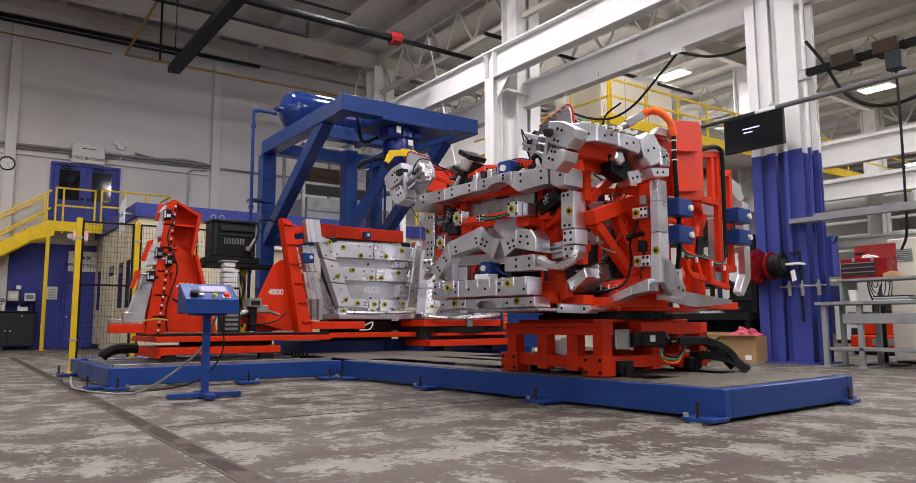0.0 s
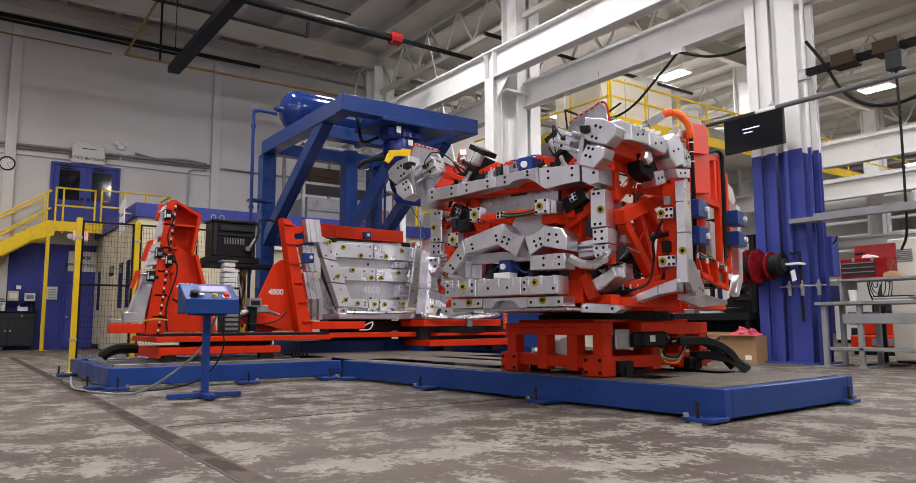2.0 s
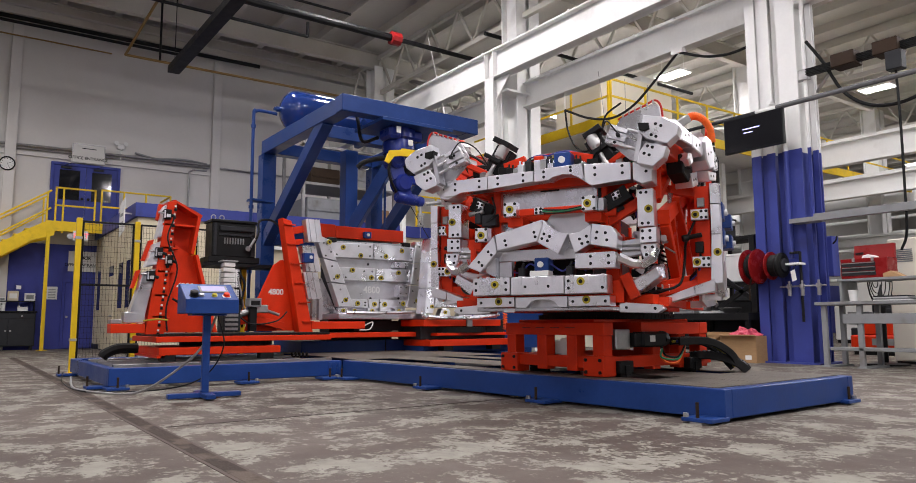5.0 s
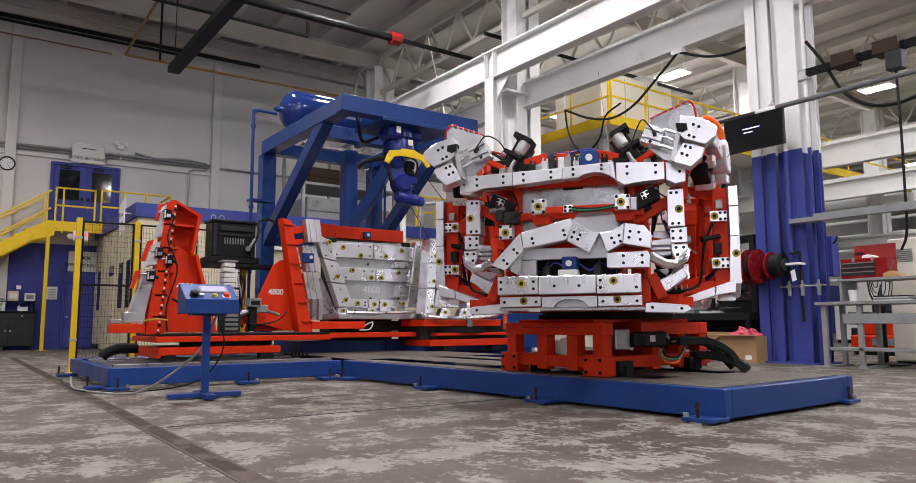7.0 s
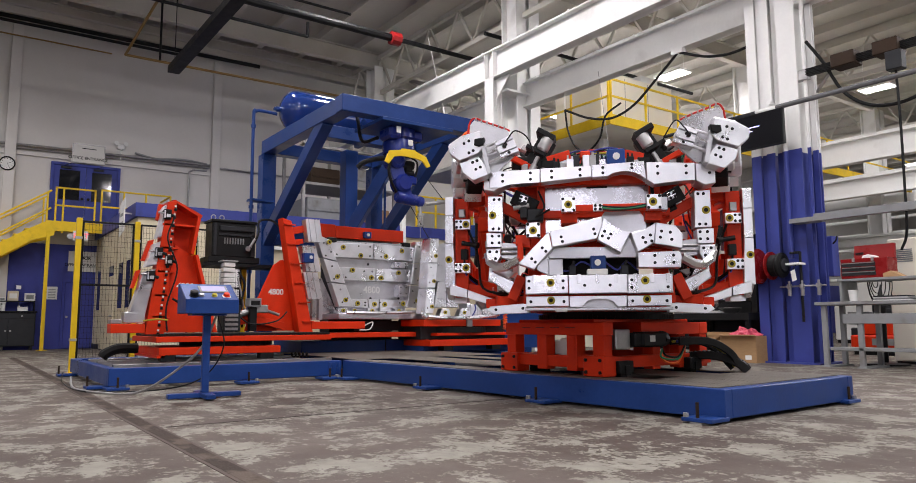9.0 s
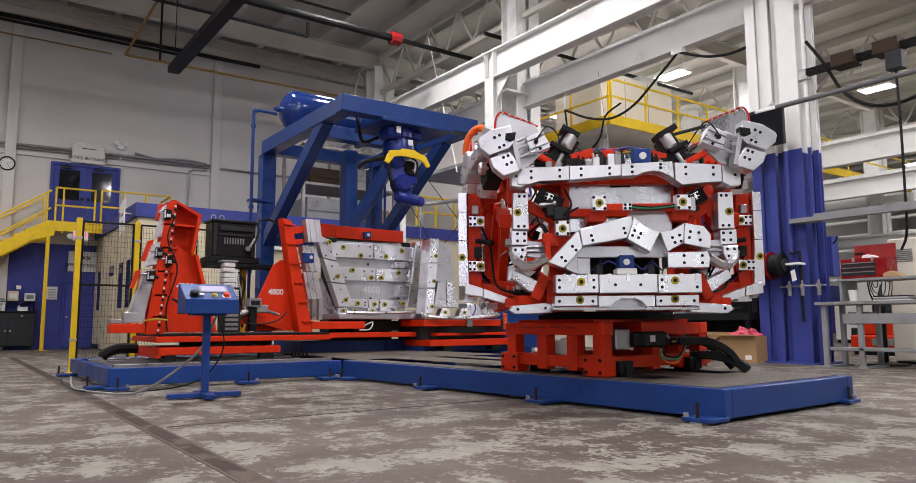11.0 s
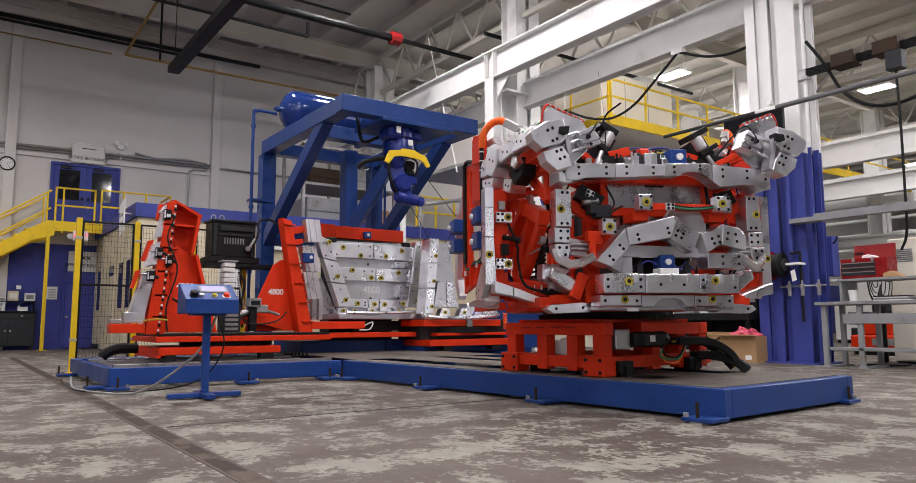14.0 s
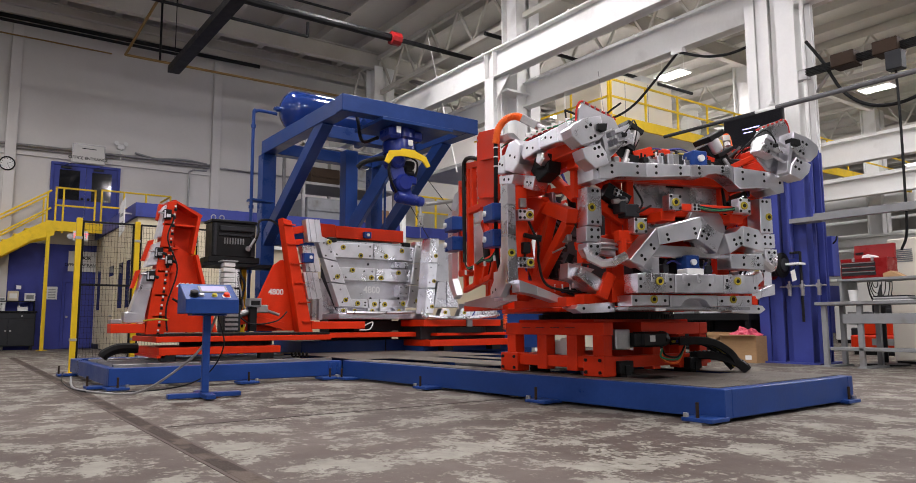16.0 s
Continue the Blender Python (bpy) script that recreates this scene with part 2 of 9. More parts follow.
def lathe(bm, p0, axis, profile, seg=20):
    """Rings of (distance along axis, radius) about an axis from p0."""
    d, s, u = frame_axes(Vector(p0), Vector(p0) + Vector(axis))
    vs = [Vector(p0) + d * q + (s * math.cos(2 * math.pi * i / seg) + u * math.sin(2 * math.pi * i / seg)) * max(r, 1e-4) for q, r in profile for i in range(seg)]
    fs = [[k * seg + i, k * seg + (i + 1) % seg, (k + 1) * seg + (i + 1) % seg, (k + 1) * seg + i] for k in range(len(profile) - 1) for i in range(seg)]
    m = len(profile) - 1
    hull(bm, vs, fs + [list(range(seg))[::-1], list(range(m * seg, (m + 1) * seg))])
    return bm


def bend(points, steps=6):
    """A smooth line through a few points."""
    ps = [Vector(p) for p in points]
    ps = [ps[0] * 2 - ps[1]] + ps + [ps[-1] * 2 - ps[-2]]
    out = []
    for a, b, c, d in zip(ps, ps[1:], ps[2:], ps[3:]):
        for k in range(steps):
            t = k / steps
            out.append(0.5 * (2 * b + (c - a) * t + (2 * a - 5 * b + 4 * c - d) * t * t + (3 * b - a - 3 * c + d) * t ** 3))
    return out + [ps[-2]]


def hose(bm, points, r, seg=8, steps=6, ribs=0.0):
    """A round hose along a smooth line; ribs swell every second ring."""
    line = bend(points, steps)
    rings = []
    u = None
    for i, p in enumerate(line):
        d = (line[min(i + 1, len(line) - 1)] - line[max(i - 1, 0)]).normalized()
        if u is None:
            u = d.orthogonal().normalized()
        u = (u - d * u.dot(d)).normalized()
        v = d.cross(u)
        q = r * (1 + (ribs if i % 2 else 0))
        rings.append([bm.verts.new(p + (u * math.cos(2 * math.pi * k / seg) + v * math.sin(2 * math.pi * k / seg)) * q) for k in range(seg)])
    for a, b in zip(rings, rings[1:]):
        for k in range(seg):
            bm.faces.new((a[k], a[(k + 1) % seg], b[(k + 1) % seg], b[k]))
    bm.faces.new(rings[0][::-1])
    bm.faces.new(rings[-1])
    return bm


def plate(bm, outline, axis, lo, hi, bevel=0.0):
    """A flat outline pulled along an axis from lo to hi. axis 'x': (y, z); 'y': (x, z); 'z': (x, y)."""
    put = {"x": lambda a, b, c: (c, a, b), "y": lambda a, b, c: (a, c, b), "z": lambda a, b, c: (a, b, c)}[axis]
    n = len(outline)
    vs = [put(a, b, c) for c in (lo, hi) for a, b in outline]
    fs = hull(bm, vs, [[i, (i + 1) % n, n + (i + 1) % n, n + i] for i in range(n)] + [list(range(n))[::-1], list(range(n, 2 * n))])
    if bevel:
        es = list({e for f in fs[-2:] for e in f.edges})
        bmesh.ops.bevel(bm, geom=es, offset=bevel, segments=1, affect="EDGES")
    return bm


def one(fn, *a, **k):
    """A fresh mesh with one piece in it."""
    return fn(bmesh.new(), *a, **k)


def many(*pieces):
    """A fresh mesh with several pieces, each (function, arguments...)."""
    bm = bmesh.new()
    for fn, *a in pieces:
        kw = a.pop() if a and isinstance(a[-1], dict) else {}
        fn(bm, *a, **kw)
    return bm


def writing(name, text, size, m, mat, parent=None, depth=0.002):
    """Letters as a mesh, lying in the xy plane of pose m."""
    cu = bpy.data.curves.new(name, "FONT")
    cu.body, cu.size, cu.extrude, cu.offset, cu.align_x, cu.align_y = text, size, depth, size * 0.02, "CENTER", "CENTER"
    tmp = bpy.data.objects.new(name, cu)
    me = bpy.data.meshes.new_from_object(tmp)
    bpy.data.objects.remove(tmp)
    bpy.data.curves.remove(cu)
    me.materials.append(mat)
    ob = new(name, me)
    ob.parent = parent
    ob.matrix_basis = m
    return ob


FACE_X = Matrix(((0, 0, 1, 0), (1, 0, 0, 0), (0, 1, 0, 0), (0, 0, 0, 1)))   # lettering on a wall that faces +x
FACE_Y = Matrix(((1, 0, 0, 0), (0, 0, -1, 0), (0, 1, 0, 0), (0, 0, 0, 1)))  # lettering on a face that looks towards -y


# ---- the hall ----
X0, X1, Y0, Y1, ROOF = -25.75, 26.0, -16.0, 62.0, 11.4
floor = tagged(part("floor", one(box, X0 - 0.3, X1 + 0.3, Y0 - 0.3, Y1 + 0.3, -0.2, 0.0), FLOOR_MAT), "worn mauve-grey coated concrete factory floor", "floor", kind="structure")
# long floor joint filled with dark steel strip
joint = tagged(part("floor_joint", one(box, -19.6, 4.0, 1.20, 1.30, -0.02, 0.004), material("joint_filler", (0.046, 0.034, 0.028), 0.85, spread=0.45, scale=5, bump=0.3, second=(0.10, 0.078, 0.062), patch=(0.52, 0.6))), "dark filled joint across the concrete floor", "floor joint", kind="structure")
part("joint_edge", many((box, -19.6, 4.0, 1.175, 1.20, -0.02, 0.003), (box, -19.6, 4.0, 1.30, 1.32, -0.02, 0.003)), material("joint_edge", (0.085, 0.066, 0.055), 0.75, spread=0.3, scale=3, bump=0.2), joint)
cross = tagged(part("floor_joint", one(box, -5.63, -5.605, 1.35, 4.7, -0.02, 0.002), material("thin_joint", (0.05, 0.04, 0.035), 0.85, spread=0.3)), "thin sawn joint in the concrete floor", "floor joint", kind="structure")

wall_w = tagged(part("wall_west", one(box, X0 - 0.3, X0, Y0, Y1, 3.3, ROOF), WALL_PAINT), "tall grey-white painted hall wall", "wall", kind="structure")
tagged(part("wall_west_lower", one(box, X0 - 0.3, X0 + 0.012, Y0, Y1, 0.0, 3.3), WALL_BLUE), "blue painted lower wall", "wall", kind="structure")
# the east wall is unseen; its dark colour dims what the metal reflects
tagged(part("wall_east", one(box, X1, X1 + 0.3, Y0, Y1, 0, ROOF), material("reflection_dimming_wall", (0.16, 0.155, 0.16), 0.8, scale=0.6, bump_scale=14)), "unseen hall wall, dark grey to dim reflections in the metal", "wall", kind="structure")
tagged(part("wall_south", one(box, X0, X1, Y0 - 0.3, Y0, 0, ROOF), WALL_PAINT), "plain grey-white hall wall", "wall", kind="structure")
wall_n = tagged(part("wall_north", one(box, X0, X1, Y1, Y1 + 0.3, 0, ROOF), WALL_PAINT), "distant white hall wall", "wall", kind="structure")

# daylight window behind the camera
dock = thing("window_9", (DOCK_AT.x, Y0, DOCK_AT.z), "tall dock window in the wall, bright with daylight", "window", kind="structure")
part("pane", one(box, -3.6, 3.6, 0.0, 0.05, -2.3, 2.3), glowing("daylight_pane", (0.9, 0.93, 1.0), 2.0), dock)
part("window_frame", many((box, -3.8, -3.6, 0.0, 0.12, -2.5, 2.5), (box, 3.6, 3.8, 0.0, 0.12, -2.5, 2.5), (box, -3.6, 3.6, 0.0, 0.12, 2.3, 2.5), (box, -3.6, 3.6, 0.0, 0.12, -2.5, -2.3), (box, -1.25, -1.15, 0.05, 0.1, -2.3, 2.3), (box, 1.15, 1.25, 0.05, 0.1, -2.3, 2.3)), WHITE_STEEL, dock)

# unseen glowing panel that goes with the added south fill
south_panel = thing("window_7", (SOUTH_AT.x, Y0, SOUTH_AT.z), "unseen framed glowing panel added to the wall as fill light", "window", kind="structure")
part("pane", one(box, -6.5, 6.5, 0.0, 0.05, -2.0, 2.0), glowing("fill_pane_south", (0.93, 0.9, 1.0), 0.25), south_panel)
part("window_frame", many((box, -6.7, -6.5, 0.0, 0.12, -2.2, 2.2), (box, 6.5, 6.7, 0.0, 0.12, -2.2, 2.2), (box, -6.5, 6.5, 0.0, 0.12, 2.0, 2.2), (box, -6.5, 6.5, 0.0, 0.12, -2.2, -2.0), *[(box, x - 0.05, x + 0.05, 0.05, 0.1, -2.0, 2.0) for x in (-4.3, -2.15, 0.0, 2.15, 4.3)]), WHITE_STEEL, south_panel)

# unseen glowing panel added for the panel fixture's reflection
far_panel = thing("window_6", (X1, FAR_AT.y, FAR_AT.z), "unseen framed glowing panel added for the panel fixture to reflect", "window", kind="structure")
part("pane", one(box, -0.05, 0.0, -4.0, 4.0, -2.2, 2.2), glowing("fill_pane_far", (0.95, 0.96, 1.0), 1.5), far_panel)
part("window_frame", many((box, -0.12, 0.0, -4.2, -4.0, -2.4, 2.4), (box, -0.12, 0.0, 4.0, 4.2, -2.4, 2.4), (box, -0.12, 0.0, -4.0, 4.0, 2.2, 2.4), (box, -0.12, 0.0, -4.0, 4.0, -2.4, -2.2), *[(box, -0.1, -0.05, y - 0.05, y + 0.05, -2.2, 2.2) for y in (-1.3, 1.3)]), WHITE_STEEL, far_panel)

# unseen glowing panel behind the added east fill
east_panel = thing("window_8", (X1, EAST_AT.y, EAST_AT.z), "unseen framed glowing panel added to the east wall as fill light", "window", kind="structure")
part("pane", one(box, -0.05, 0.0, -6.2, 6.2, -2.3, 2.3), glowing("fill_pane_east", (0.95, 0.96, 1.0), 2.0), east_panel)
part("window_frame", many((box, -0.12, 0.0, -6.4, -6.2, -2.5, 2.5), (box, -0.12, 0.0, 6.2, 6.4, -2.5, 2.5), (box, -0.12, 0.0, -6.2, 6.2, 2.3, 2.5), (box, -0.12, 0.0, -6.2, 6.2, -2.5, -2.3), *[(box, -0.1, -0.05, y - 0.05, y + 0.05, -2.3, 2.3) for y in (-3.1, 0.0, 3.1)]), WHITE_STEEL, east_panel)

# roof: deck, purlins, main girders and lattice in one mesh
bm = bmesh.new()
box(bm, X0, X1, Y0, Y1, ROOF, ROOF + 0.2)
for i in range(44):
    y = -9.0 + i * 1.62
    box(bm, X0, 12.0, y, y + 0.1, ROOF - 0.30, ROOF)
    box(bm, X0, 12.0, y - 0.06, y + 0.16, ROOF - 0.33, ROOF - 0.30)
for x in (-25.5, -23.4, -15.1, -7.2, 1.0, 9.0):
    box(bm, x - 0.12, x + 0.12, Y0, Y1, ROOF - 0.95, ROOF - 0.90)
    box(bm, x - 0.015, x + 0.015, Y0, Y1, ROOF - 0.90, ROOF - 0.34)
    box(bm, x - 0.12, x + 0.12, Y0, Y1, ROOF - 0.36, ROOF - 0.33)
for y in (12.9, 17.0, 26.0, 34.5, 42.0):
    for z in (ROOF - 1.9, ROOF - 0.5):
        beam(bm, (X0, y, z), (12, y, z), 0.14, 0.16, bevel=0)
    for k in range(22):
        x = X0 + k * 1.7
        beam(bm, (x, y, ROOF - 1.9), (x + 0.85, y, ROOF - 0.5), 0.07, 0.07, bevel=0)
        beam(bm, (x + 0.85, y, ROOF - 0.5), (x + 1.7, y, ROOF - 1.9), 0.07, 0.07, bevel=0)
ceiling = tagged(part("ceiling", bm, CEILING_PAINT), "off-white painted roof deck with purlins and lattice girders", "ceiling", kind="structure")

# pilasters on the west wall
for y in (1.08, 7.35, 13.6):
    tagged(part("wall_pilaster", one(box, X0, X0 + 0.16, y, y + 0.3, 0.0, 10.45, 0.01), WALL_PAINT), "slim painted steel wall post", "wall post", "wall posts", "structure")
tagged(part("wall_ledger", many((box, X0, X0 + 0.25, Y0, 40, 10.45, 10.75), (box, X0, X0 + 0.34, Y0, 40, 10.72, 10.78)), WALL_PAINT), "painted steel ledger along the wall top", "ledger", kind="structure")
tagged(part("wall_ledge", one(box, X0, X0 + 0.08, Y0, 7.35, 6.05, 6.17), WALL_PAINT), "shallow ledge along the wall", "ledge", kind="structure")


def column(x, y, split):
    """A built-up column: two H sections and a web plate, the foot painted blue."""
    c = thing("column", (x, y, 0), "white steel built-up column with a blue painted foot" if split else "white painted steel built-up column", "column", "hall columns", "structure")

    def sections(z0, z1):
        bm = bmesh.new()
        if split:
            # a deep H section, a boxed strip, a wide flange and a side plate
            for a in ((0.0, 0.20, 0.0, 0.03), (0.085, 0.115, 0.03, 0.55), (0.0, 0.20, 0.55, 0.58), (0.20, 0.36, 0.05, 0.08), (0.33, 0.49, -0.02, 0.02), (0.35, 0.38, 0.02, 0.60), (0.49, 0.64, 0.09, 0.12), (0.62, 0.99, 0.02, 0.055), (0.79, 0.82, 0.055, 0.7), (0.62, 0.99, 0.7, 0.73), (1.06, 1.12, 0.10, 0.13), (0.99, 1.09, 0.42, 0.45)):
                box(bm, *a, z0, z1, 0.003)
            return bm
        for y0, w in ((0.0, 0.36), (0.5, 0.36)):
            box(bm, 0.0, 0.05, y0, y0 + w, z0, z1, 0.004)
            box(bm, 0.62, 0.67, y0, y0 + w, z0, z1, 0.004)
            box(bm, 0.05, 0.62, y0 + w / 2 - 0.02, y0 + w / 2 + 0.02, z0, z1)
        box(bm, 0.25, 0.29, 0.2, 0.68, z0, z1)
        box(bm, 0.45, 0.48, 0.2, 0.68, z0, z1)
        return bm
    if split:
        part("column_foot", sections(0.0, 3.93), DOOR_BLUE, c, "blue painted lower column")
        part("base_plate", one(box, -0.06, 1.18, -0.1, 0.85, 0.0, 0.03), DOOR_BLUE, c)
    part("column_shaft", sections(3.93 if split else 0.0, 10.5), WHITE_STEEL, c)
    return c


column(-7.78, 12.55, True)
column(-15.5, 12.6, False)
column(-23.8, 12.6, False)
for x, y in ((-7.5, 24.0), (-15.5, 24.0), (-7.5, 34.0), (-15.5, 34.0), (-23.8, 24.0), (0.6, 24.0), (0.6, 12.6)):
    column(x, y, False)


def girder(y, z0, z1, x0, x1, w, clips):
    g = thing("crane_girder", (0, y, 0), "white painted crane runway girder with a top rail", "girder", "crane runway", "structure")
    part("girder_beam", many((box, x0, x1, -w, w, z0, z0 + 0.035), (box, x0, x1, -w, w, z1 - 0.035, z1), (box, x0, x1, -0.02, 0.02, z0, z1)), WHITE_STEEL, g)
    part("rail", many((box, x0, x1, -0.05, 0.05, z1, z1 + 0.025), (box, x0, x1, -0.02, 0.02, z1 + 0.025, z1 + 0.07), (box, x0, x1, -0.035, 0.035, z1 + 0.07, z1 + 0.1)), WHITE_STEEL, g)
    for i in range(clips):
        part("rail_clip", one(box, -18.9 + i * 1.15, -18.84 + i * 1.15, -w - 0.01, 0.02, z1 - 0.04, z1 + 0.05, 0.005), WHITE_STEEL, g)
    return g


girder(12.0, 7.5, 8.3, X0, 12, 0.17, 14)
girder(12.95, 6.78, 7.48, X0, 12, 0.15, 14)
girder(24.3, 6.0, 6.8, X0, 12, 0.18, 0)
girder(23.4, 4.7, 5.3, X0, 12, 0.15, 0)
girder(34.3, 6.0, 6.9, X0, 12, 0.18, 0)
girder(34.0, 4.2, 4.6, X0, 12, 0.15, 0)
# crane posts in front of the columns
for x in (-15.15, -7.2):
    c = thing("crane_post", (x, 12.0, 0), "slim white steel post under the crane girder", "post", "crane runway", "structure")
    if x < -10:
        part("post_shaft", many((box, -0.19, 0.19, -0.16, -0.13, 0, 7.5), (box, -0.19, 0.19, 0.13, 0.16, 0, 7.5), (box, -0.02, 0.02, -0.13, 0.13, 0, 7.5)), WHITE_STEEL, c)
        part("knee_brace", many((plate, [(0.17, 7.48), (0.75, 7.48), (0.17, 6.9)], "y", -0.02, 0.02), (box, 0.0, 0.5, 0.1, 0.9, 7.1, 7.16)), WHITE_STEEL, c)
        part("stiffener", many((box, -0.2, -0.16, -0.17, 0.17, 7.53, 8.27), (box, 0.16, 0.2, -0.17, 0.17, 7.53, 8.27)), WHITE_STEEL, c)
    else:
        part("bracket", one(box, -0.2, 0.2, -0.15, 0.7, 7.2, 7.5), WHITE_STEEL, c)
tagged(part("tie_rod", one(rod, (-16.9, 12.0, 5.2), (-18.5, 12.0, 9.9), 0.018), WHITE_STEEL), "slender white diagonal bracing rod", "bracing rod", kind="structure")
tagged(part("tie_rod", one(rod, (-15.9, 12.0, 4.2), (-14.9, 12.0, 7.2), 0.018), WHITE_STEEL), "slender white diagonal bracing rod", "bracing rod", kind="structure")


# ---- ceiling lights ----
for i, (x, y, z) in enumerate(LAMPS):
    la = thing("ceiling_light", (x, y, z), "white rectangular ceiling panel light, seen or added as fill, switched on", "ceiling light", "ceiling lights")
    part("housing", many((box, -0.62, 0.62, -0.36, 0.36, 0.02, 0.1, 0.01), (rod, (-0.5, 0, 0.1), (-0.5, 0, ROOF - z), 0.006), (rod, (0.5, 0, 0.1), (0.5, 0, ROOF - z), 0.006)), WHITE_STEEL, la)
    part("diffuser", one(box, -0.58, 0.58, -0.32, 0.32, 0.0, 0.02), LAMP_GLOW, la, "glowing diffuser panel")
    area = bpy.data.lights.new("panel_lamp", "AREA")
    # watts are raised on chosen panels to brighten the areas below them
    area.shape, area.size, area.size_y, area.energy, area.color = "RECTANGLE", 1.16, 0.64, LAMP_WATTS * (1.5 if z in (9.3, 9.6, 10.61, 10.41) else 1.3 if x == 0.5 else 2.2 if (y > 17 and z == 8.5) else 1.1 if y > 17 else 1.0), LAMP_COLOUR
    lo = new("panel_lamp", area)
    lo.location = (x, y, z - 0.02)

# ---- pipes and beams under the roof ----
def pipe(label, pts, r, mat, seg=10, straight=True):
    bm = bmesh.new()
    if straight:
        for a, b in zip(pts, pts[1:]):
            rod(bm, a, b, r, seg=seg)
    else:
        hose(bm, pts, r, seg)
    return smooth(tagged(part("pipe", bm, mat), label, "pipe", kind="structure"))


pipe("black sprinkler pipe along the wall", [(-25.3, -4, 10.27), (-25.3, 8.9, 10.32)], 0.07, BLACK)
pipe("black sprinkler pipe along the wall", [(-25.1, -4, 10.05), (-25.1, 6.0, 10.08)], 0.05, BLACK)
pipe("thin tan gas pipe along the wall", [(-25.4, -4, 9.75), (-25.4, 3.9, 9.75)], 0.025, PIPE_TAN)
pipe("tan gas pipe under the roof", [(-12.0, 4.1, 9.6), (-20.5, 4.1, 9.5), (-23.0, 3.9, 8.95), (-23.0, 15.0, 9.0)], 0.04, PIPE_TAN)
pipe("black pipe drop with a bracket", [(-23.0, 4.9, 8.95), (-23.0, 4.9, ROOF)], 0.035, BLACK)
pipe("black sprinkler main under the roof", [(-17.5, 3.0, 9.08), (-17.5, 10.1, 9.08)], 0.11, BLACK)
pipe("red coupling on the sprinkler main", [(-17.5, 10.05, 9.08), (-17.5, 10.35, 9.08)], 0.2, TOOL_RED)
pipe("black sprinkler main under the roof", [(-17.5, 10.35, 9.08), (-17.5, 20.0, 9.05)], 0.07, BLACK)
pipe("black sprinkler main under the roof", [(-15.9, 12.3, 9.2), (-15.9, 22.0, 9.2)], 0.06, BLACK)
pipe("thin black branch pipe", [(-19.0, 1.0, 9.16), (-19.0, 8.1, 9.16), (-19.0, 8.1, 9.6)], 0.045, BLACK)
pipe("thin black branch pipe", [(-19.0, 2.0, 10.2), (-19.0, 9.5, 10.2)], 0.04, BLACK)
pipe("conduit bundle along the wall", [(X0 + 0.1, -3, 6.30), (X0 + 0.1, 7.3, 6.42)], 0.045, STEEL)
pipe("conduit bundle along the wall", [(X0 + 0.08, -3, 6.20), (X0 + 0.08, 7.3, 6.32)], 0.03, STEEL)
pipe("conduit along the wall", [(X0 + 0.08, 7.6, 6.36), (X0 + 0.08, 16.0, 6.36)], 0.035, STEEL)
pipe("loose cable bundle on the wall", [(X0 + 0.12, 4.8, 6.53), (X0 + 0.12, 5.5, 6.42), (X0 + 0.12, 6.4, 6.5), (X0 + 0.12, 7.2, 6.44)], 0.04, GREY, straight=False)
pipe("wall conduit bending down", [(X0 + 0.1, 7.2, 6.2), (X0 + 0.1, 6.75, 6.2), (X0 + 0.1, 6.6, 6.1), (X0 + 0.1, 6.6, 4.0)], 0.03, STEEL)
pipe("grey air pipe across the columns", [(-9.4, 12.0, 4.62), (-7.3, 12.0, 4.62)], 0.035, DARK_GREY)
pipe("grey air pipe across the columns", [(-6.9, 12.0, 4.62), (2.0, 12.0, 4.62)], 0.045, PIPE_GREY)
pipe("white painted air pipe on the column", [(-7.3, 12.0, 4.62), (-6.9, 12.0, 4.62)], 0.045, WHITE_STEEL)
pipe("white pipe down the column", [(-7.05, 12.5, 3.9), (-7.05, 12.5, 4.7), (-7.05, 12.0, 4.75)], 0.04, WHITE_STEEL)
pipe("blue pipe on the column foot", [(-7.05, 12.5, 3.9), (-7.05, 12.5, 1.9)], 0.045, DOOR_BLUE)
pipe("steel conduit down the column", [(-6.82, 13.1, 7.5), (-6.82, 13.1, 0.3)], 0.025, STEEL)
pipe("black iron air pipe on the column", [(-7.05, 12.45, 2.0), (-6.85, 12.42, 2.0), (-6.85, 12.42, 0.75)], 0.024, BLACK)

strut = tagged(part("hanging_rail", many((box, -19.6, -6.0, 4.38, 4.68, 7.48, 7.51), (box, -19.6, -6.0, 4.38, 4.41, 7.51, 7.66), (box, -19.6, -6.0, 4.65, 4.68, 7.51, 7.66)), BLACK), "black steel channel rail hung under the roof", "rail", kind="structure")
for x in (-19.5, -14.0, -9.0):
    part("hanger", one(rod, (x, 4.53, 7.5), (x, 4.53, ROOF), 0.012), BLACK, strut)


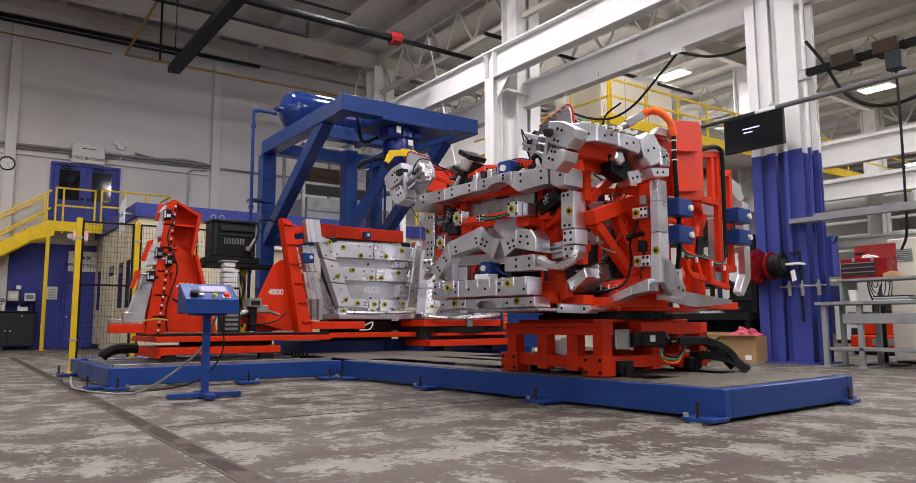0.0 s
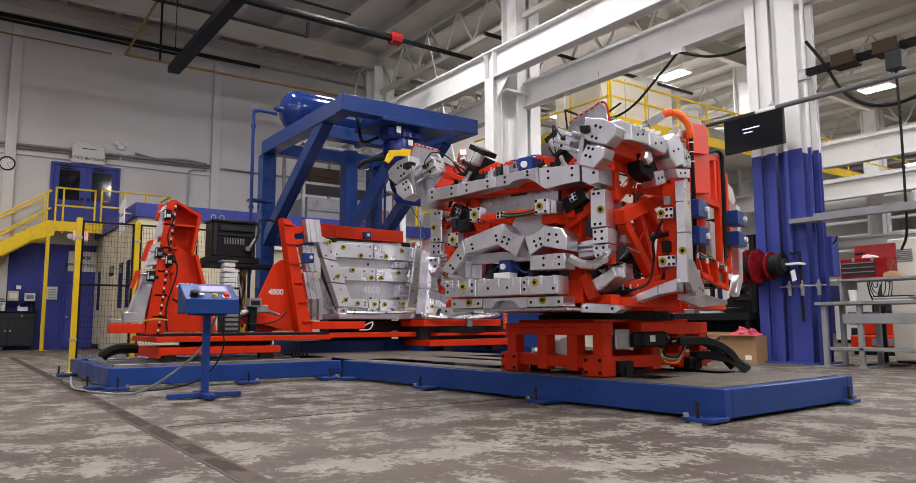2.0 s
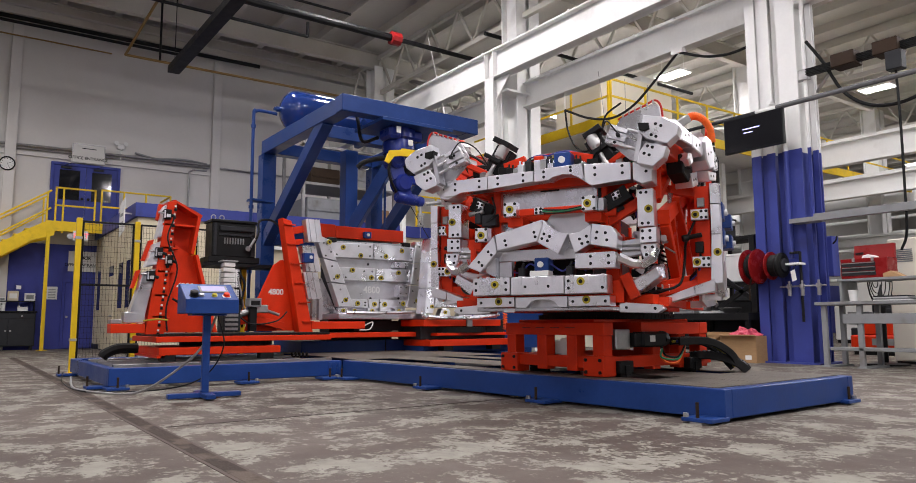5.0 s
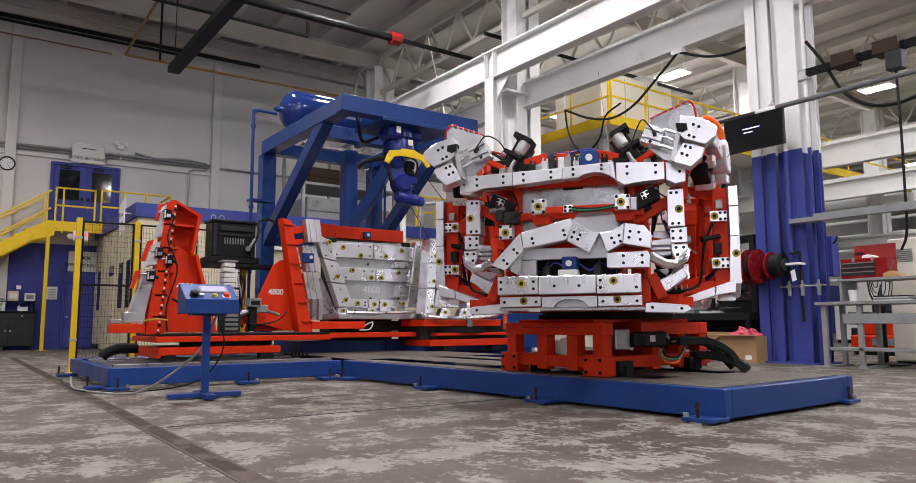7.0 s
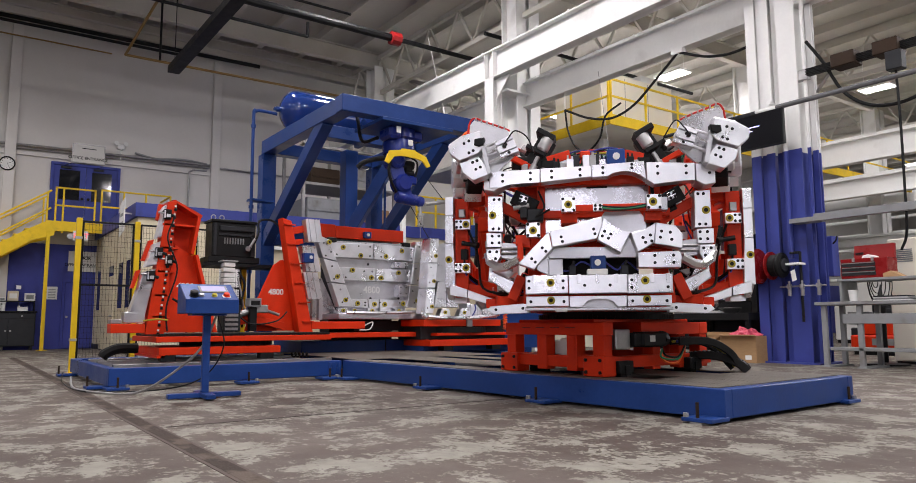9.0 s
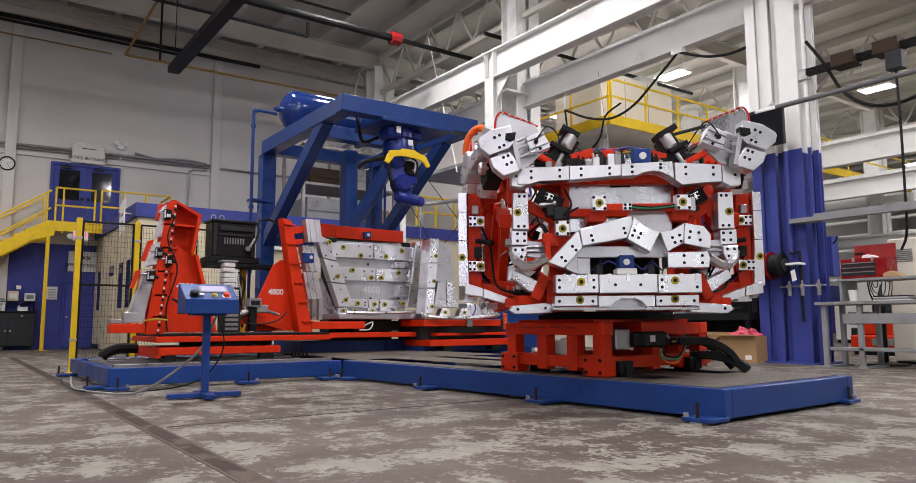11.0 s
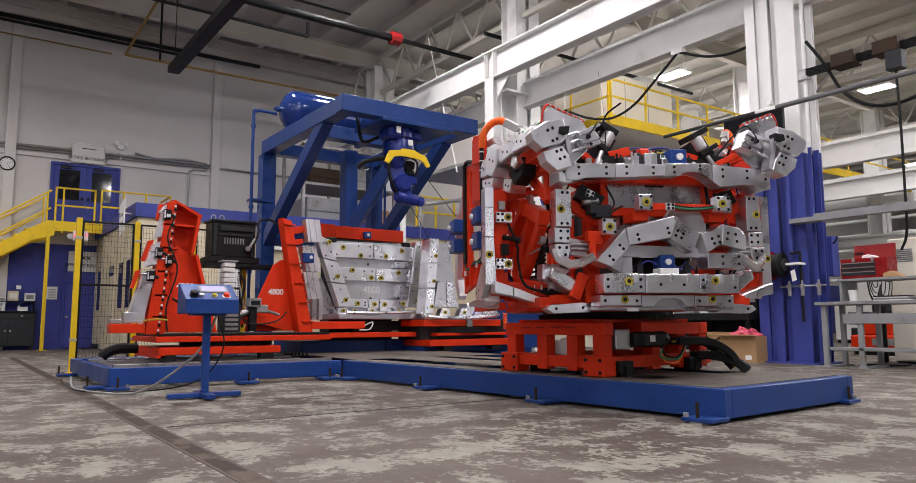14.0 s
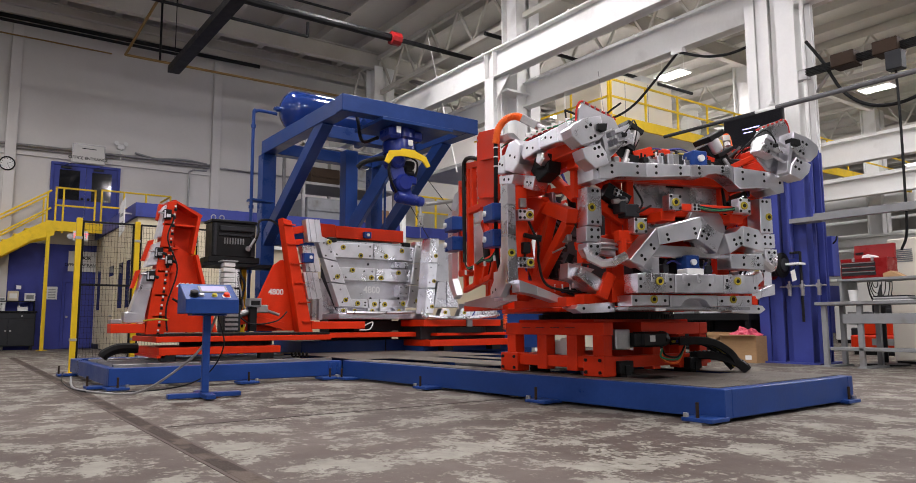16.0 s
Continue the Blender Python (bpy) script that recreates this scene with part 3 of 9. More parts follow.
# ---- west wall: doors, signs, stair ----
dbl = thing("door_1", (X0, 0, 0), "blue double door with dark glazed windows, closed", "door", kind="structure")
part("frame", many((box, 0.0, 0.1, 2.36, 2.44, 3.84, 5.95, 0.005), (box, 0.0, 0.1, 4.31, 4.39, 3.84, 5.95, 0.005), (box, 0.0, 0.1, 2.44, 4.31, 5.86, 5.95, 0.005)), DOOR_BLUE, dbl)
for y0, y1, hy in ((2.44, 3.37, 3.28), (3.38, 4.31, 3.46)):
    leaf = part("leaf", many((box, 0.0, 0.05, y0, y0 + 0.17, 3.84, 5.86), (box, 0.0, 0.05, y1 - 0.17, y1, 3.84, 5.86), (box, 0.0, 0.05, y0 + 0.17, y1 - 0.17, 3.84, 4.75), (box, 0.0, 0.05, y0 + 0.17, y1 - 0.17, 5.72, 5.86)), DOOR_BLUE, dbl)
    part("pane", one(box, 0.015, 0.03, y0 + 0.17, y1 - 0.17, 4.75, 5.72), DARK_GLASS, leaf, "dark glass")
    part("door_handle", many((rod, (0.05, hy, 4.8), (0.11, hy, 4.8), 0.03), (rod, (0.1, hy, 4.8), (0.12, hy, 4.8), 0.045)), BLACK, leaf)
    part("closer", many((box, 0.05, 0.12, y0 + 0.2, y0 + 0.5, 5.76, 5.83, 0.01), (beam, (0.1, y0 + 0.3, 5.85), (0.3, y0 + 0.45, 5.9), 0.02, 0.02)), DARK_GREY, leaf)
low = thing("door_2", (X0 + 0.012, 0, 0), "blue painted service door under the stair landing, closed", "door", kind="structure")
part("frame", many((box, 0.0, 0.08, 2.88, 2.95, 0, 2.2), (box, 0.0, 0.08, 3.88, 3.95, 0, 2.2), (box, 0.0, 0.08, 2.95, 3.88, 2.1, 2.2)), WALL_BLUE, low)
leaf = part("leaf", one(box, 0.0, 0.05, 2.96, 3.87, 0.02, 2.09, 0.004), WALL_BLUE, low)
part("door_handle", many((rod, (0.05, 3.03, 1.0), (0.1, 3.03, 1.0), 0.02), (rod, (0.1, 3.03, 1.0), (0.13, 3.03, 1.0), 0.035)), STEEL, leaf)

SIGN_FRAME = material("sign_back", (0.62, 0.61, 0.58), 0.6, spread=0.04)
sg = thing("wall_sign", (X0, 0, 0), "white office entrance sign with black letters", "sign", "signs")
part("board", one(box, 0.17, 0.19, 2.93, 3.86, 6.0, 6.58, 0.004), SIGN_FRAME, sg)
writing("lettering", "OFFICE ENTRANCE", 0.135, Matrix.Translation((0.192, 3.395, 6.13)) @ FACE_X, BLACK, sg)
part("small_print", many((box, 0.19, 0.194, 3.2, 3.62, 6.44, 6.47)), DARK_GREY, sg)
part("rim", many((box, 0.185, 0.2, 2.91, 2.94, 5.98, 6.6), (box, 0.185, 0.2, 3.85, 3.88, 5.98, 6.6), (box, 0.185, 0.2, 2.94, 3.85, 6.57, 6.6), (box, 0.185, 0.2, 2.94, 3.85, 5.98, 6.0)), STEEL, sg)
sg = thing("wall_sign", (X0 + 0.02, 0, 0), "white office entrance sign over the blue service door", "sign", "signs")
part("board", one(box, 0.03, 0.05, 3.0, 3.85, 2.45, 3.1, 0.004), SIGN_FRAME, sg)
writing("lettering", "FLOOR", 0.14, Matrix.Translation((0.052, 3.42, 2.88)) @ FACE_X, BLACK, sg)
writing("lettering", "OFFICE ENTRANCE", 0.12, Matrix.Translation((0.052, 3.42, 2.66)) @ FACE_X, BLACK, sg)
nt = thing("notice", (X0 + 0.02, 0, 0), "white printed notice taped to the blue wall", "notice")
part("sheet", one(box, 0.0, 0.006, 2.45, 2.75, 1.55, 1.95), PAPER, nt)
part("print", many(*[(box, 0.006, 0.008, 2.5, 2.7, 1.6 + k * 0.05, 1.62 + k * 0.05) for k in range(6)]), GREY, nt)

ck = thing("wall_clock", (X0 + 0.16, 1.17, 5.70), "round white wall clock with a black rim", "clock")
part("rim", one(lathe, (0, 0, 0), (1, 0, 0), [(0, 0.22), (0.05, 0.22), (0.06, 0.2), (0.05, 0.185), (0.02, 0.18)], 28), BLACK, ck)
part("dial", one(rod, (0.01, 0, 0), (0.03, 0, 0), 0.185, seg=28), PAPER, ck)
part("clock_hand", one(beam, (0.035, 0, 0), (0.035, 0.06, -0.12), 0.012, 0.004), BLACK, ck)
part("clock_hand", one(beam, (0.035, 0, 0), (0.035, 0.1, 0.04), 0.012, 0.004), BLACK, ck)
part("hour_mark", many(*[(rod, (0.03, 0.15 * math.sin(k * math.pi / 6), 0.15 * math.cos(k * math.pi / 6)), (0.034, 0.15 * math.sin(k * math.pi / 6), 0.15 * math.cos(k * math.pi / 6)), 0.012, None, 6) for k in range(12)]), BLACK, ck)
em = thing("wall_lamp", (X0, 4.36, 6.55), "small white twin-head emergency lamp, switched off", "wall lamp")
part("body", many((box, 0.0, 0.1, -0.12, 0.12, 0.05, 0.22, 0.02), (rod, (0.1, 0.0, 0.05), (0.1, 0.0, -0.3), 0.02)), PLASTIC_WHITE, em)
for s in (-1, 1):
    part("lamp_head", one(lathe, (0.05, s * 0.14, 0.24), (1, 0, 0), [(0, 0.03), (0.05, 0.07), (0.1, 0.075)], 12), PLASTIC_WHITE, em)
for y in (6.0, 6.22):
    bx = thing("switch_box", (X0, y, 4.75), "small grey electrical box on the wall", "switch box", "wall boxes")
    part("body", one(box, 0, 0.1, 0, 0.16, 0, 0.22, 0.01), GREY, bx)
    part("cover", one(box, 0.1, 0.11, 0.02, 0.14, 0.02, 0.2), STEEL, bx)

# stair and landing
st = thing("stair", (0, 0, 0), "yellow painted steel stair with landing and handrails", "stair", kind="structure")
part("landing", many((box, -25.74, -24.3, 2.35, 5.7, 3.70, 3.84), (box, -24.34, -24.28, 2.2, 5.7, 3.56, 3.86)), YELLOW, st)
part("stringer", one(plate, [(2.42, 3.84), (2.42, 3.42), (1.9, 3.26), (-3.0, 0.0), (-3.6, 0.0), (1.72, 3.56), (2.2, 3.84)], "x", -24.352, -24.268), YELLOW, st)
part("stringer", one(plate, [(2.42, 3.84), (2.42, 3.42), (1.9, 3.26), (-3.0, 0.0), (-3.6, 0.0), (1.72, 3.56), (2.2, 3.84)], "x", -25.5, -25.44), YELLOW, st)
for k in range(19):
    y, z = 1.95 - k * 0.278, 3.6 - k * 0.187
    part("tread", one(box, -25.44, -24.34, y - 0.28, y, z - 0.04, z), YELLOW, st)


def bar(name, a, b, w=0.05):
    return part(name, one(beam, a, b, w, w), YELLOW, st)


XF = -24.31
for y in (2.42, 2.62, 3.48, 3.66, 4.3, 4.95, 5.7):
    bar("baluster", (XF, y, 3.5 if y < 3 else 3.84), (XF, y, 4.9))
bar("handrail", (XF, 2.4, 4.88), (XF, 3.5, 4.88)), bar("handrail", (XF, 3.64, 4.92), (XF, 5.7, 4.92))
bar("midrail", (XF, 2.4, 4.34), (XF, 3.5, 4.34)), bar("midrail", (XF, 3.64, 4.4), (XF, 5.7, 4.4))
bar("handrail", (-24.31, 5.7, 4.92), (-25.7, 5.7, 4.92)), bar("midrail", (-24.31, 5.7, 4.4), (-25.7, 5.7, 4.4))
for x in (XF, -25.46):
    bar("handrail", (x, 2.3, 4.78), (x, -3.0, 1.0 + 0.2))
    bar("midrail", (x, 2.3, 4.25), (x, -3.0, 0.68))
    for y in (2.2, 0.55, -1.0, -2.8):
        z = 3.7 + (y - 2.2) * 0.675
        bar("baluster", (x, y, z), (x, y, z + 1.0))
part("support_post", many((box, -24.36, -24.26, 2.22, 2.32, 0.0, 3.56, 0.01), (box, -24.42, -24.2, 2.14, 2.4, 0.0, 0.02)), YELLOW, st)

ex = thing("exit_sign", (-24.2, 2.9, 3.28), "lit red exit sign under the landing", "exit sign")
part("body", one(box, 0, 0.07, 0, 0.42, 0, 0.3, 0.015), PLASTIC_WHITE, ex)
writing("lettering", "EXIT", 0.2, Matrix.Translation((0.072, 0.22, 0.15)) @ FACE_X, EXIT_GLOW, ex)
part("lamp_head", one(lathe, (0.0, -0.08, 0.12), (1, 0, 0), [(0, 0.04), (0.07, 0.08), (0.11, 0.08)], 12), STEEL, ex)
part("bracket", one(box, -0.1, 0.04, 0.15, 0.25, 0.3, 0.45), STEEL, ex)

# cupboard by the blue wall with things on it
cb = thing("steel_cupboard", (-25.6, 0.75, 0), "dark grey two-door steel cupboard by the blue wall", "cupboard")
part("body", one(box, 0, 0.5, 0, 1.4, 0.12, 1.12, 0.01), DARK_GREY, cb)
part("worktop", one(box, -0.02, 0.55, -0.03, 1.43, 1.12, 1.17, 0.008), BLACK, cb)
for y0, y1, hy in ((0.03, 0.69, 0.64), (0.71, 1.37, 0.76)):
    d = part("door", one(box, 0.5, 0.52, y0, y1, 0.16, 0.92, 0.004), DARK_GREY, cb)
    part("handle", one(rod, (0.52, hy, 0.58), (0.55, hy, 0.58), 0.025), STEEL, d)
    w = part("drawer", one(box, 0.5, 0.52, y0, y1, 0.94, 1.1, 0.004), DARK_GREY, cb)
    part("handle", one(rod, (0.52, (y0 + y1) / 2, 1.02), (0.55, (y0 + y1) / 2, 1.02), 0.025), STEEL, w)
for y in (0.04, 1.3):
    part("leg", one(box, 0.03, 0.45, y, y + 0.06, 0.0, 0.12), DARK_GREY, cb)
rk = thing("desk_rack", (-25.6, 0.75, 1.17), "low black document rack on the cupboard", "rack")
part("shelf", one(box, 0.0, 0.3, 0.02, 1.38, 0.28, 0.31), BLACK, rk)
for y in (0.02, 0.5, 0.95, 1.36):
    part("divider", one(box, 0.0, 0.3, y, y + 0.02, 0.0, 0.28), BLACK, rk)
for (y, z, w, h, mt, lb, ct) in ((0.1, 0.31, 0.3, 0.32, RUST, "brown framed picture leaning on the rack", "picture frame"), (0.66, 0.31, 0.28, 0.3, CREAM, "yellow and white carton on the rack", "carton"), (0.84, 0.61, 0.18, 0.22, WALL_BLUE, "small blue carton stacked on the rack", "carton"),
                             (1.1, 0.31, 0.28, 0.24, PAPER, "white box on the rack", "carton"), (0.45, 0.31, 0.16, 0.1, PAPER, "small white tissue packet", "packet")):
    bx = thing("carton" if ct == "carton" else ct.replace(" ", "_"), (-25.55, 0.75 + y, 1.17 + z - (0.0 if z < 0.6 else 0.0)), lb, ct)
    part("body", one(box, 0, 0.16, 0, w, 0, h, 0.008), mt, bx)
    part("print", one(box, 0.16, 0.163, w * 0.15, w * 0.85, h * 0.25, h * 0.75), PAPER if mt is not PAPER else GREY, bx)
for y in (0.45, 0.55):
    sp = thing("spray_bottle", (-25.22, 0.75 + y, 1.17), "white plastic spray bottle on the cupboard", "bottle", "spray bottles")
    part("bottle", one(lathe, (0, 0, 0), (0, 0, 1), [(0, 0.045), (0.15, 0.045), (0.2, 0.02), (0.23, 0.018)], 12), PLASTIC_WHITE, sp)
    part("trigger", many((box, -0.02, 0.02, -0.03, 0.07, 0.23, 0.27), (beam, (0, 0.03, 0.23), (0, 0.05, 0.16), 0.012, 0.012)), PLASTIC_WHITE, sp)
ph = thing("desk_phone", (-25.3, 1.8, 1.17), "white office telephone on the cupboard", "telephone")
part("body", one(plate, [(0, 0), (0.22, 0), (0.22, 0.05), (0, 0.13)], "y", -0.13, 0.13), PLASTIC_WHITE, ph)
part("handset", many((box, 0.02, 0.2, -0.13, -0.07, 0.12, 0.16, 0.015)), PLASTIC_WHITE, ph)

# ---- modular office ----
of = thing("modular_office", (0, 0, 0), "cream modular office cabin with a blue roof band", "office cabin", kind="structure")
OY = 3.8
part("wall_panel", one(box, -25.7, -19.5, OY, OY + 0.1, 0.0, 3.5), CREAM, of)
part("wall_panel", one(box, -19.6, -19.5, OY + 0.1, 16.0, 0.0, 3.5), CREAM, of)
part("roof_band", many((box, -25.7, -19.42, OY - 0.08, OY + 0.1, 3.5, 3.86), (box, -19.6, -19.42, OY + 0.1, 16.0, 3.5, 3.86), (box, -25.7, -19.5, OY, 16.0, 3.8, 3.84)), DOOR_BLUE, of, "blue roof band")
part("skirting", one(box, -25.7, -19.49, OY - 0.015, OY, 0.0, 0.16), DARK_GREY, of)
for x0, x1 in ((-25.2, -24.45), (-23.2, -22.3), (-21.75, -20.95), (-20.7, -20.0)):
    w = part("window", many((box, x0, x1, OY - 0.02, OY, 1.15, 1.2), (box, x0, x1, OY - 0.02, OY, 2.45, 2.5), (box, x0, x0 + 0.05, OY - 0.02, OY, 1.2, 2.45), (box, x1 - 0.05, x1, OY - 0.02, OY, 1.2, 2.45)), CREAM, of)
    part("pane", one(box, x0 + 0.05, x1 - 0.05, OY - 0.012, OY - 0.004, 1.2, 2.45), DARK_GLASS, w, "dark window glass")
dr = part("door", one(box, -24.2, -22.2, OY - 0.03, OY - 0.004, 0.02, 2.15, 0.004), CREAM, of)
part("handle", one(rod, (-22.35, OY - 0.1, 1.0), (-22.35, OY, 1.0), 0.03), STEEL, dr)
for x in (-24.3, -22.1, -20.85):
    part("joint_strip", one(box, x - 0.02, x + 0.02, OY - 0.025, OY - 0.001, 0.16, 3.5), material("cream_strip", (0.5, 0.44, 0.31), 0.5), of)
for y in (5.2, 6.6, 8.0, 9.4, 10.8):
    part("joint_strip", one(box, -19.5, -19.485, y - 0.03, y + 0.03, 0.1, 3.5), CREAM, of)
for y in (4.55, 5.9):
    dc = thing("posted_list", (-19.49, y, 1.2), "long printed list posted on the office wall", "notice", "posted lists")
    part("sheet", one(box, 0, 0.01, 0, 0.75, 0, 1.4), PAPER, dc)
    part("print", many(*[(box, 0.01, 0.012, 0.06 + c * 0.22, 0.22 + c * 0.22, 0.06 + r * 0.06, 0.085 + r * 0.06) for r in range(21) for c in range(3)]), GREY, dc)
bn = thing("hanging_sign", (-20.0, OY - 0.35, 3.0), "white hanging sign on the office corner", "sign", "signs")
part("board", one(plate, [(0.0, 0.0), (0.62, 0.12), (0.62, 0.95), (0.0, 0.83)], "y", 0.0, 0.02), PAPER, bn)
part("print", many((box, 0.12, 0.5, -0.003, 0.0, 0.5, 0.58), (box, 0.14, 0.48, -0.003, 0.0, 0.3, 0.36)), GREY, bn)
part("bracket", one(box, 0.1, 0.14, 0.0, 0.35, 0.6, 0.64), STEEL, bn)
bn = thing("banner", (-19.4, 6.9, 2.85), "white banner with a small printed heading on the office", "banner")
part("board", one(box, 0, 0.02, 0, 1.6, 0, 0.62), PAPER, bn)
part("print", many((box, 0.02, 0.024, 0.35, 1.0, 0.42, 0.48), (box, 0.02, 0.024, 0.22, 0.3, 0.4, 0.5)), GREY, bn)

# ---- mesh fence behind the cell ----
fn = thing("mesh_fence", (0, 0, 0), "black wire mesh safety fence with yellow posts", "fence")
FX = -12.62
YS = [1.60, 2.46, 3.36, 4.26]
for y in YS:
    p = part("post", many((box, FX - 0.04, FX + 0.04, y - 0.04, y + 0.04, 0.0, 2.44, 0.006), (box, FX - 0.08, FX + 0.08, y - 0.08, y + 0.08, 0.0, 0.015)), YELLOW, fn, "yellow square post")
    for z in (2.1, 0.5):
        part("clamp", one(box, FX - 0.05, FX + 0.05, y - 0.05, y + 0.05, z, z + 0.04), STEEL, p)
for y0, y1 in zip(YS, YS[1:]):
    pn = part("mesh_panel", many((beam, (FX, y0 + 0.06, 0.14), (FX, y0 + 0.06, 2.40), 0.03, 0.03), (beam, (FX, y1 - 0.06, 0.14), (FX, y1 - 0.06, 2.40), 0.03, 0.03),
                                 *[(beam, (FX, y0 + 0.06, z), (FX, y1 - 0.06, z), 0.03, 0.03) for z in (0.15, 1.38, 2.39)]), BLACK, fn, "black steel panel frame")
    bm = bmesh.new()
    k = int((y1 - y0 - 0.14) / 0.045)
    for i in range(k):
        y = y0 + 0.07 + (i + 0.5) * (y1 - y0 - 0.14) / k
        box(bm, FX - 0.0018, FX + 0.0018, y - 0.0018, y + 0.0018, 0.15, 2.39)
    for i in range(26):
        z = 0.15 + (i + 0.5) * 2.24 / 26
        box(bm, FX - 0.0018, FX + 0.0018, y0 + 0.06, y1 - 0.06, z - 0.0018, z + 0.0018)
    tagged(part("wire_mesh", bm, BLACK, pn), "thin black wires", kind="stuff")


# ---- the cell's base frames ----
def foot(parent, x, y, dx, dy):
    """A levelling pad with its jack screw at the side of a base frame."""
    f = part("levelling_pad", one(box, x - 0.13 + dx * 0.04, x + 0.13 + dx * 0.04, y - 0.12 + dy * 0.02, y + 0.12 + dy * 0.02, 0.015, 0.045, 0.004), BLUE, parent)
    part("shim", one(box, x - 0.05 + dx * 0.1, x + 0.05 + dx * 0.1, y - 0.05 + dy * 0.1, y + 0.05 + dy * 0.1, 0.0, 0.015), STEEL, f)
    part("jack_screw", one(rod, (x + dx * 0.12, y + dy * 0.12, 0.045), (x + dx * 0.12, y + dy * 0.12, 0.16), 0.013, None, 8), RUST, f)
    part("anchor_bolt", many((rod, (x + dy * 0.1 + dx * 0.12, y + dx * 0.1 + dy * 0.12, 0.045), (x + dy * 0.1 + dx * 0.12, y + dx * 0.1 + dy * 0.12, 0.075), 0.022, None, 6)), STEEL, f)


AX0, AX1, AY0, AY1, DECK = -9.05, -3.28, 4.66, 6.82, 0.25
ba = thing("base_frame", (0, 0, 0), "long blue welded steel base frame with tread plate deck", "base frame", "cell base")
part("side_rail", one(box, AX0, AX1, AY0, AY0 + 0.1, 0.03, DECK, 0.006), BLUE, ba)
part("side_rail", one(box, AX0, AX1, AY1 - 0.1, AY1, 0.03, DECK, 0.006), BLUE, ba)
part("end_rail", one(box, AX1 - 0.1, AX1, AY0 + 0.1, AY1 - 0.1, 0.03, DECK, 0.006), BLUE, ba)
for x in (-8.6, -7.4, -6.2, -4.2):
    part("cross_rail", one(box, x, x + 0.1, AY0 + 0.1, AY1 - 0.1, 0.05, 0.2), BLUE, ba)
part("slide_rail", many((box, AX0, -3.9, 5.18, 5.26, 0.12, 0.235, 0.004)), STEEL, ba)
part("slide_rail", many((box, AX0, -3.9, 6.2, 6.28, 0.12, 0.235, 0.004)), STEEL, ba)
for x0, x1, y0, y1 in ((-9.05, -3.38, 4.72, 5.02), (-9.05, -3.38, 5.45, 6.1), (-9.05, -3.38, 6.4, 6.76), (-4.2, -3.36, 5.02, 5.45), (-4.2, -3.36, 6.1, 6.4)):
    part("tread_plate", one(box, x0 + 0.004, x1 - 0.004, y0 + 0.004, y1 - 0.004, DECK, DECK + 0.006), DECK_MAT, ba, "grey-tan tread plate")
for x in (-8.75, -6.95, -5.1, -3.4):
    foot(ba, x, AY0 - 0.06, 0, -1)
foot(ba, AX1 - 0.1, AY1 - 0.14, 1, 0)
SKEW = Matrix.Rotation(radians(3), 4, "Z")
ba.matrix_basis = Matrix.Translation((-3.27, 4.765, 0)) @ SKEW @ Matrix.Translation((-AX1, -AY0, 0))
BX0, BX1, BY0, BY1 = -12.2, -9.05, 1.53, 10.6
bb = thing("base_frame", (0, 0, 0), "blue welded steel base frame under the gantry and fixtures", "base frame", "cell base")
part("side_rail", one(box, BX1 - 0.1, BX1, BY0, 4.46, 0.05, DECK, 0.006), BLUE, bb)
part("side_rail", one(box, BX0, BX0 + 0.1, BY0, BY1, 0.05, DECK, 0.006), BLUE, bb)
part("end_rail", one(box, BX0 + 0.1, BX1 - 0.1, BY0, BY0 + 0.1, 0.05, DECK, 0.006), BLUE, bb)
for y in (2.3, 3.2, 4.3, 5.6, 7.0, 8.6):
    part("cross_rail", one(box, BX0 + 0.1, BX1 - 0.1, y, y + 0.12, 0.05, 0.22), BLUE, bb)
part("side_rail", one(box, BX1 - 0.1, BX1, 7.38, BY1, 0.05, DECK, 0.006), BLUE, bb)
for x in (-11.6, -10.9, -9.75):
    part("slide_rail", many((box, x, x + 0.09, BY0 + 0.15, 4.6, 0.15, 0.262, 0.004)), STEEL, bb, "bright ground slide rail")
part("splice_plate", many((box, BX1, BX1 + 0.015, 4.26, 4.42, 0.07, 0.23, 0.003), *[(rod, (BX1 + 0.01, y, z), (BX1 + 0.03, y, z), 0.012, None, 6) for y in (4.3, 4.38) for z in (0.1, 0.15, 0.2)]), BLUE, bb)
part("tread_plate", one(box, BX0 + 0.12, BX1 - 0.02, 4.7, 7.3, DECK, DECK + 0.006), DECK_MAT, bb)
for y in (1.6, 3.1, 4.2):
    foot(bb, BX1 + 0.06, y, 1, 0)
for x in (-11.9, -9.3):
    foot(bb, x, BY0 - 0.06, 0, -1)
bc = thing("base_frame", (0, 0, 0), "blue welded steel base frame behind the gantry", "base frame", "cell base")
part("frame_rail", many((box, -17.5, BX0 - 0.01, AY0, AY0 + 0.1, 0.05, DECK), (box, -17.5, BX0 - 0.01, 7.28, 7.38, 0.05, DECK), (box, -17.5, -17.4, AY0 + 0.1, 7.28, 0.05, DECK)), BLUE, bc)
part("tread_plate", one(box, -17.4, BX0 - 0.02, AY0 + 0.1, 7.28, DECK - 0.02, DECK), DECK_MAT, bc)

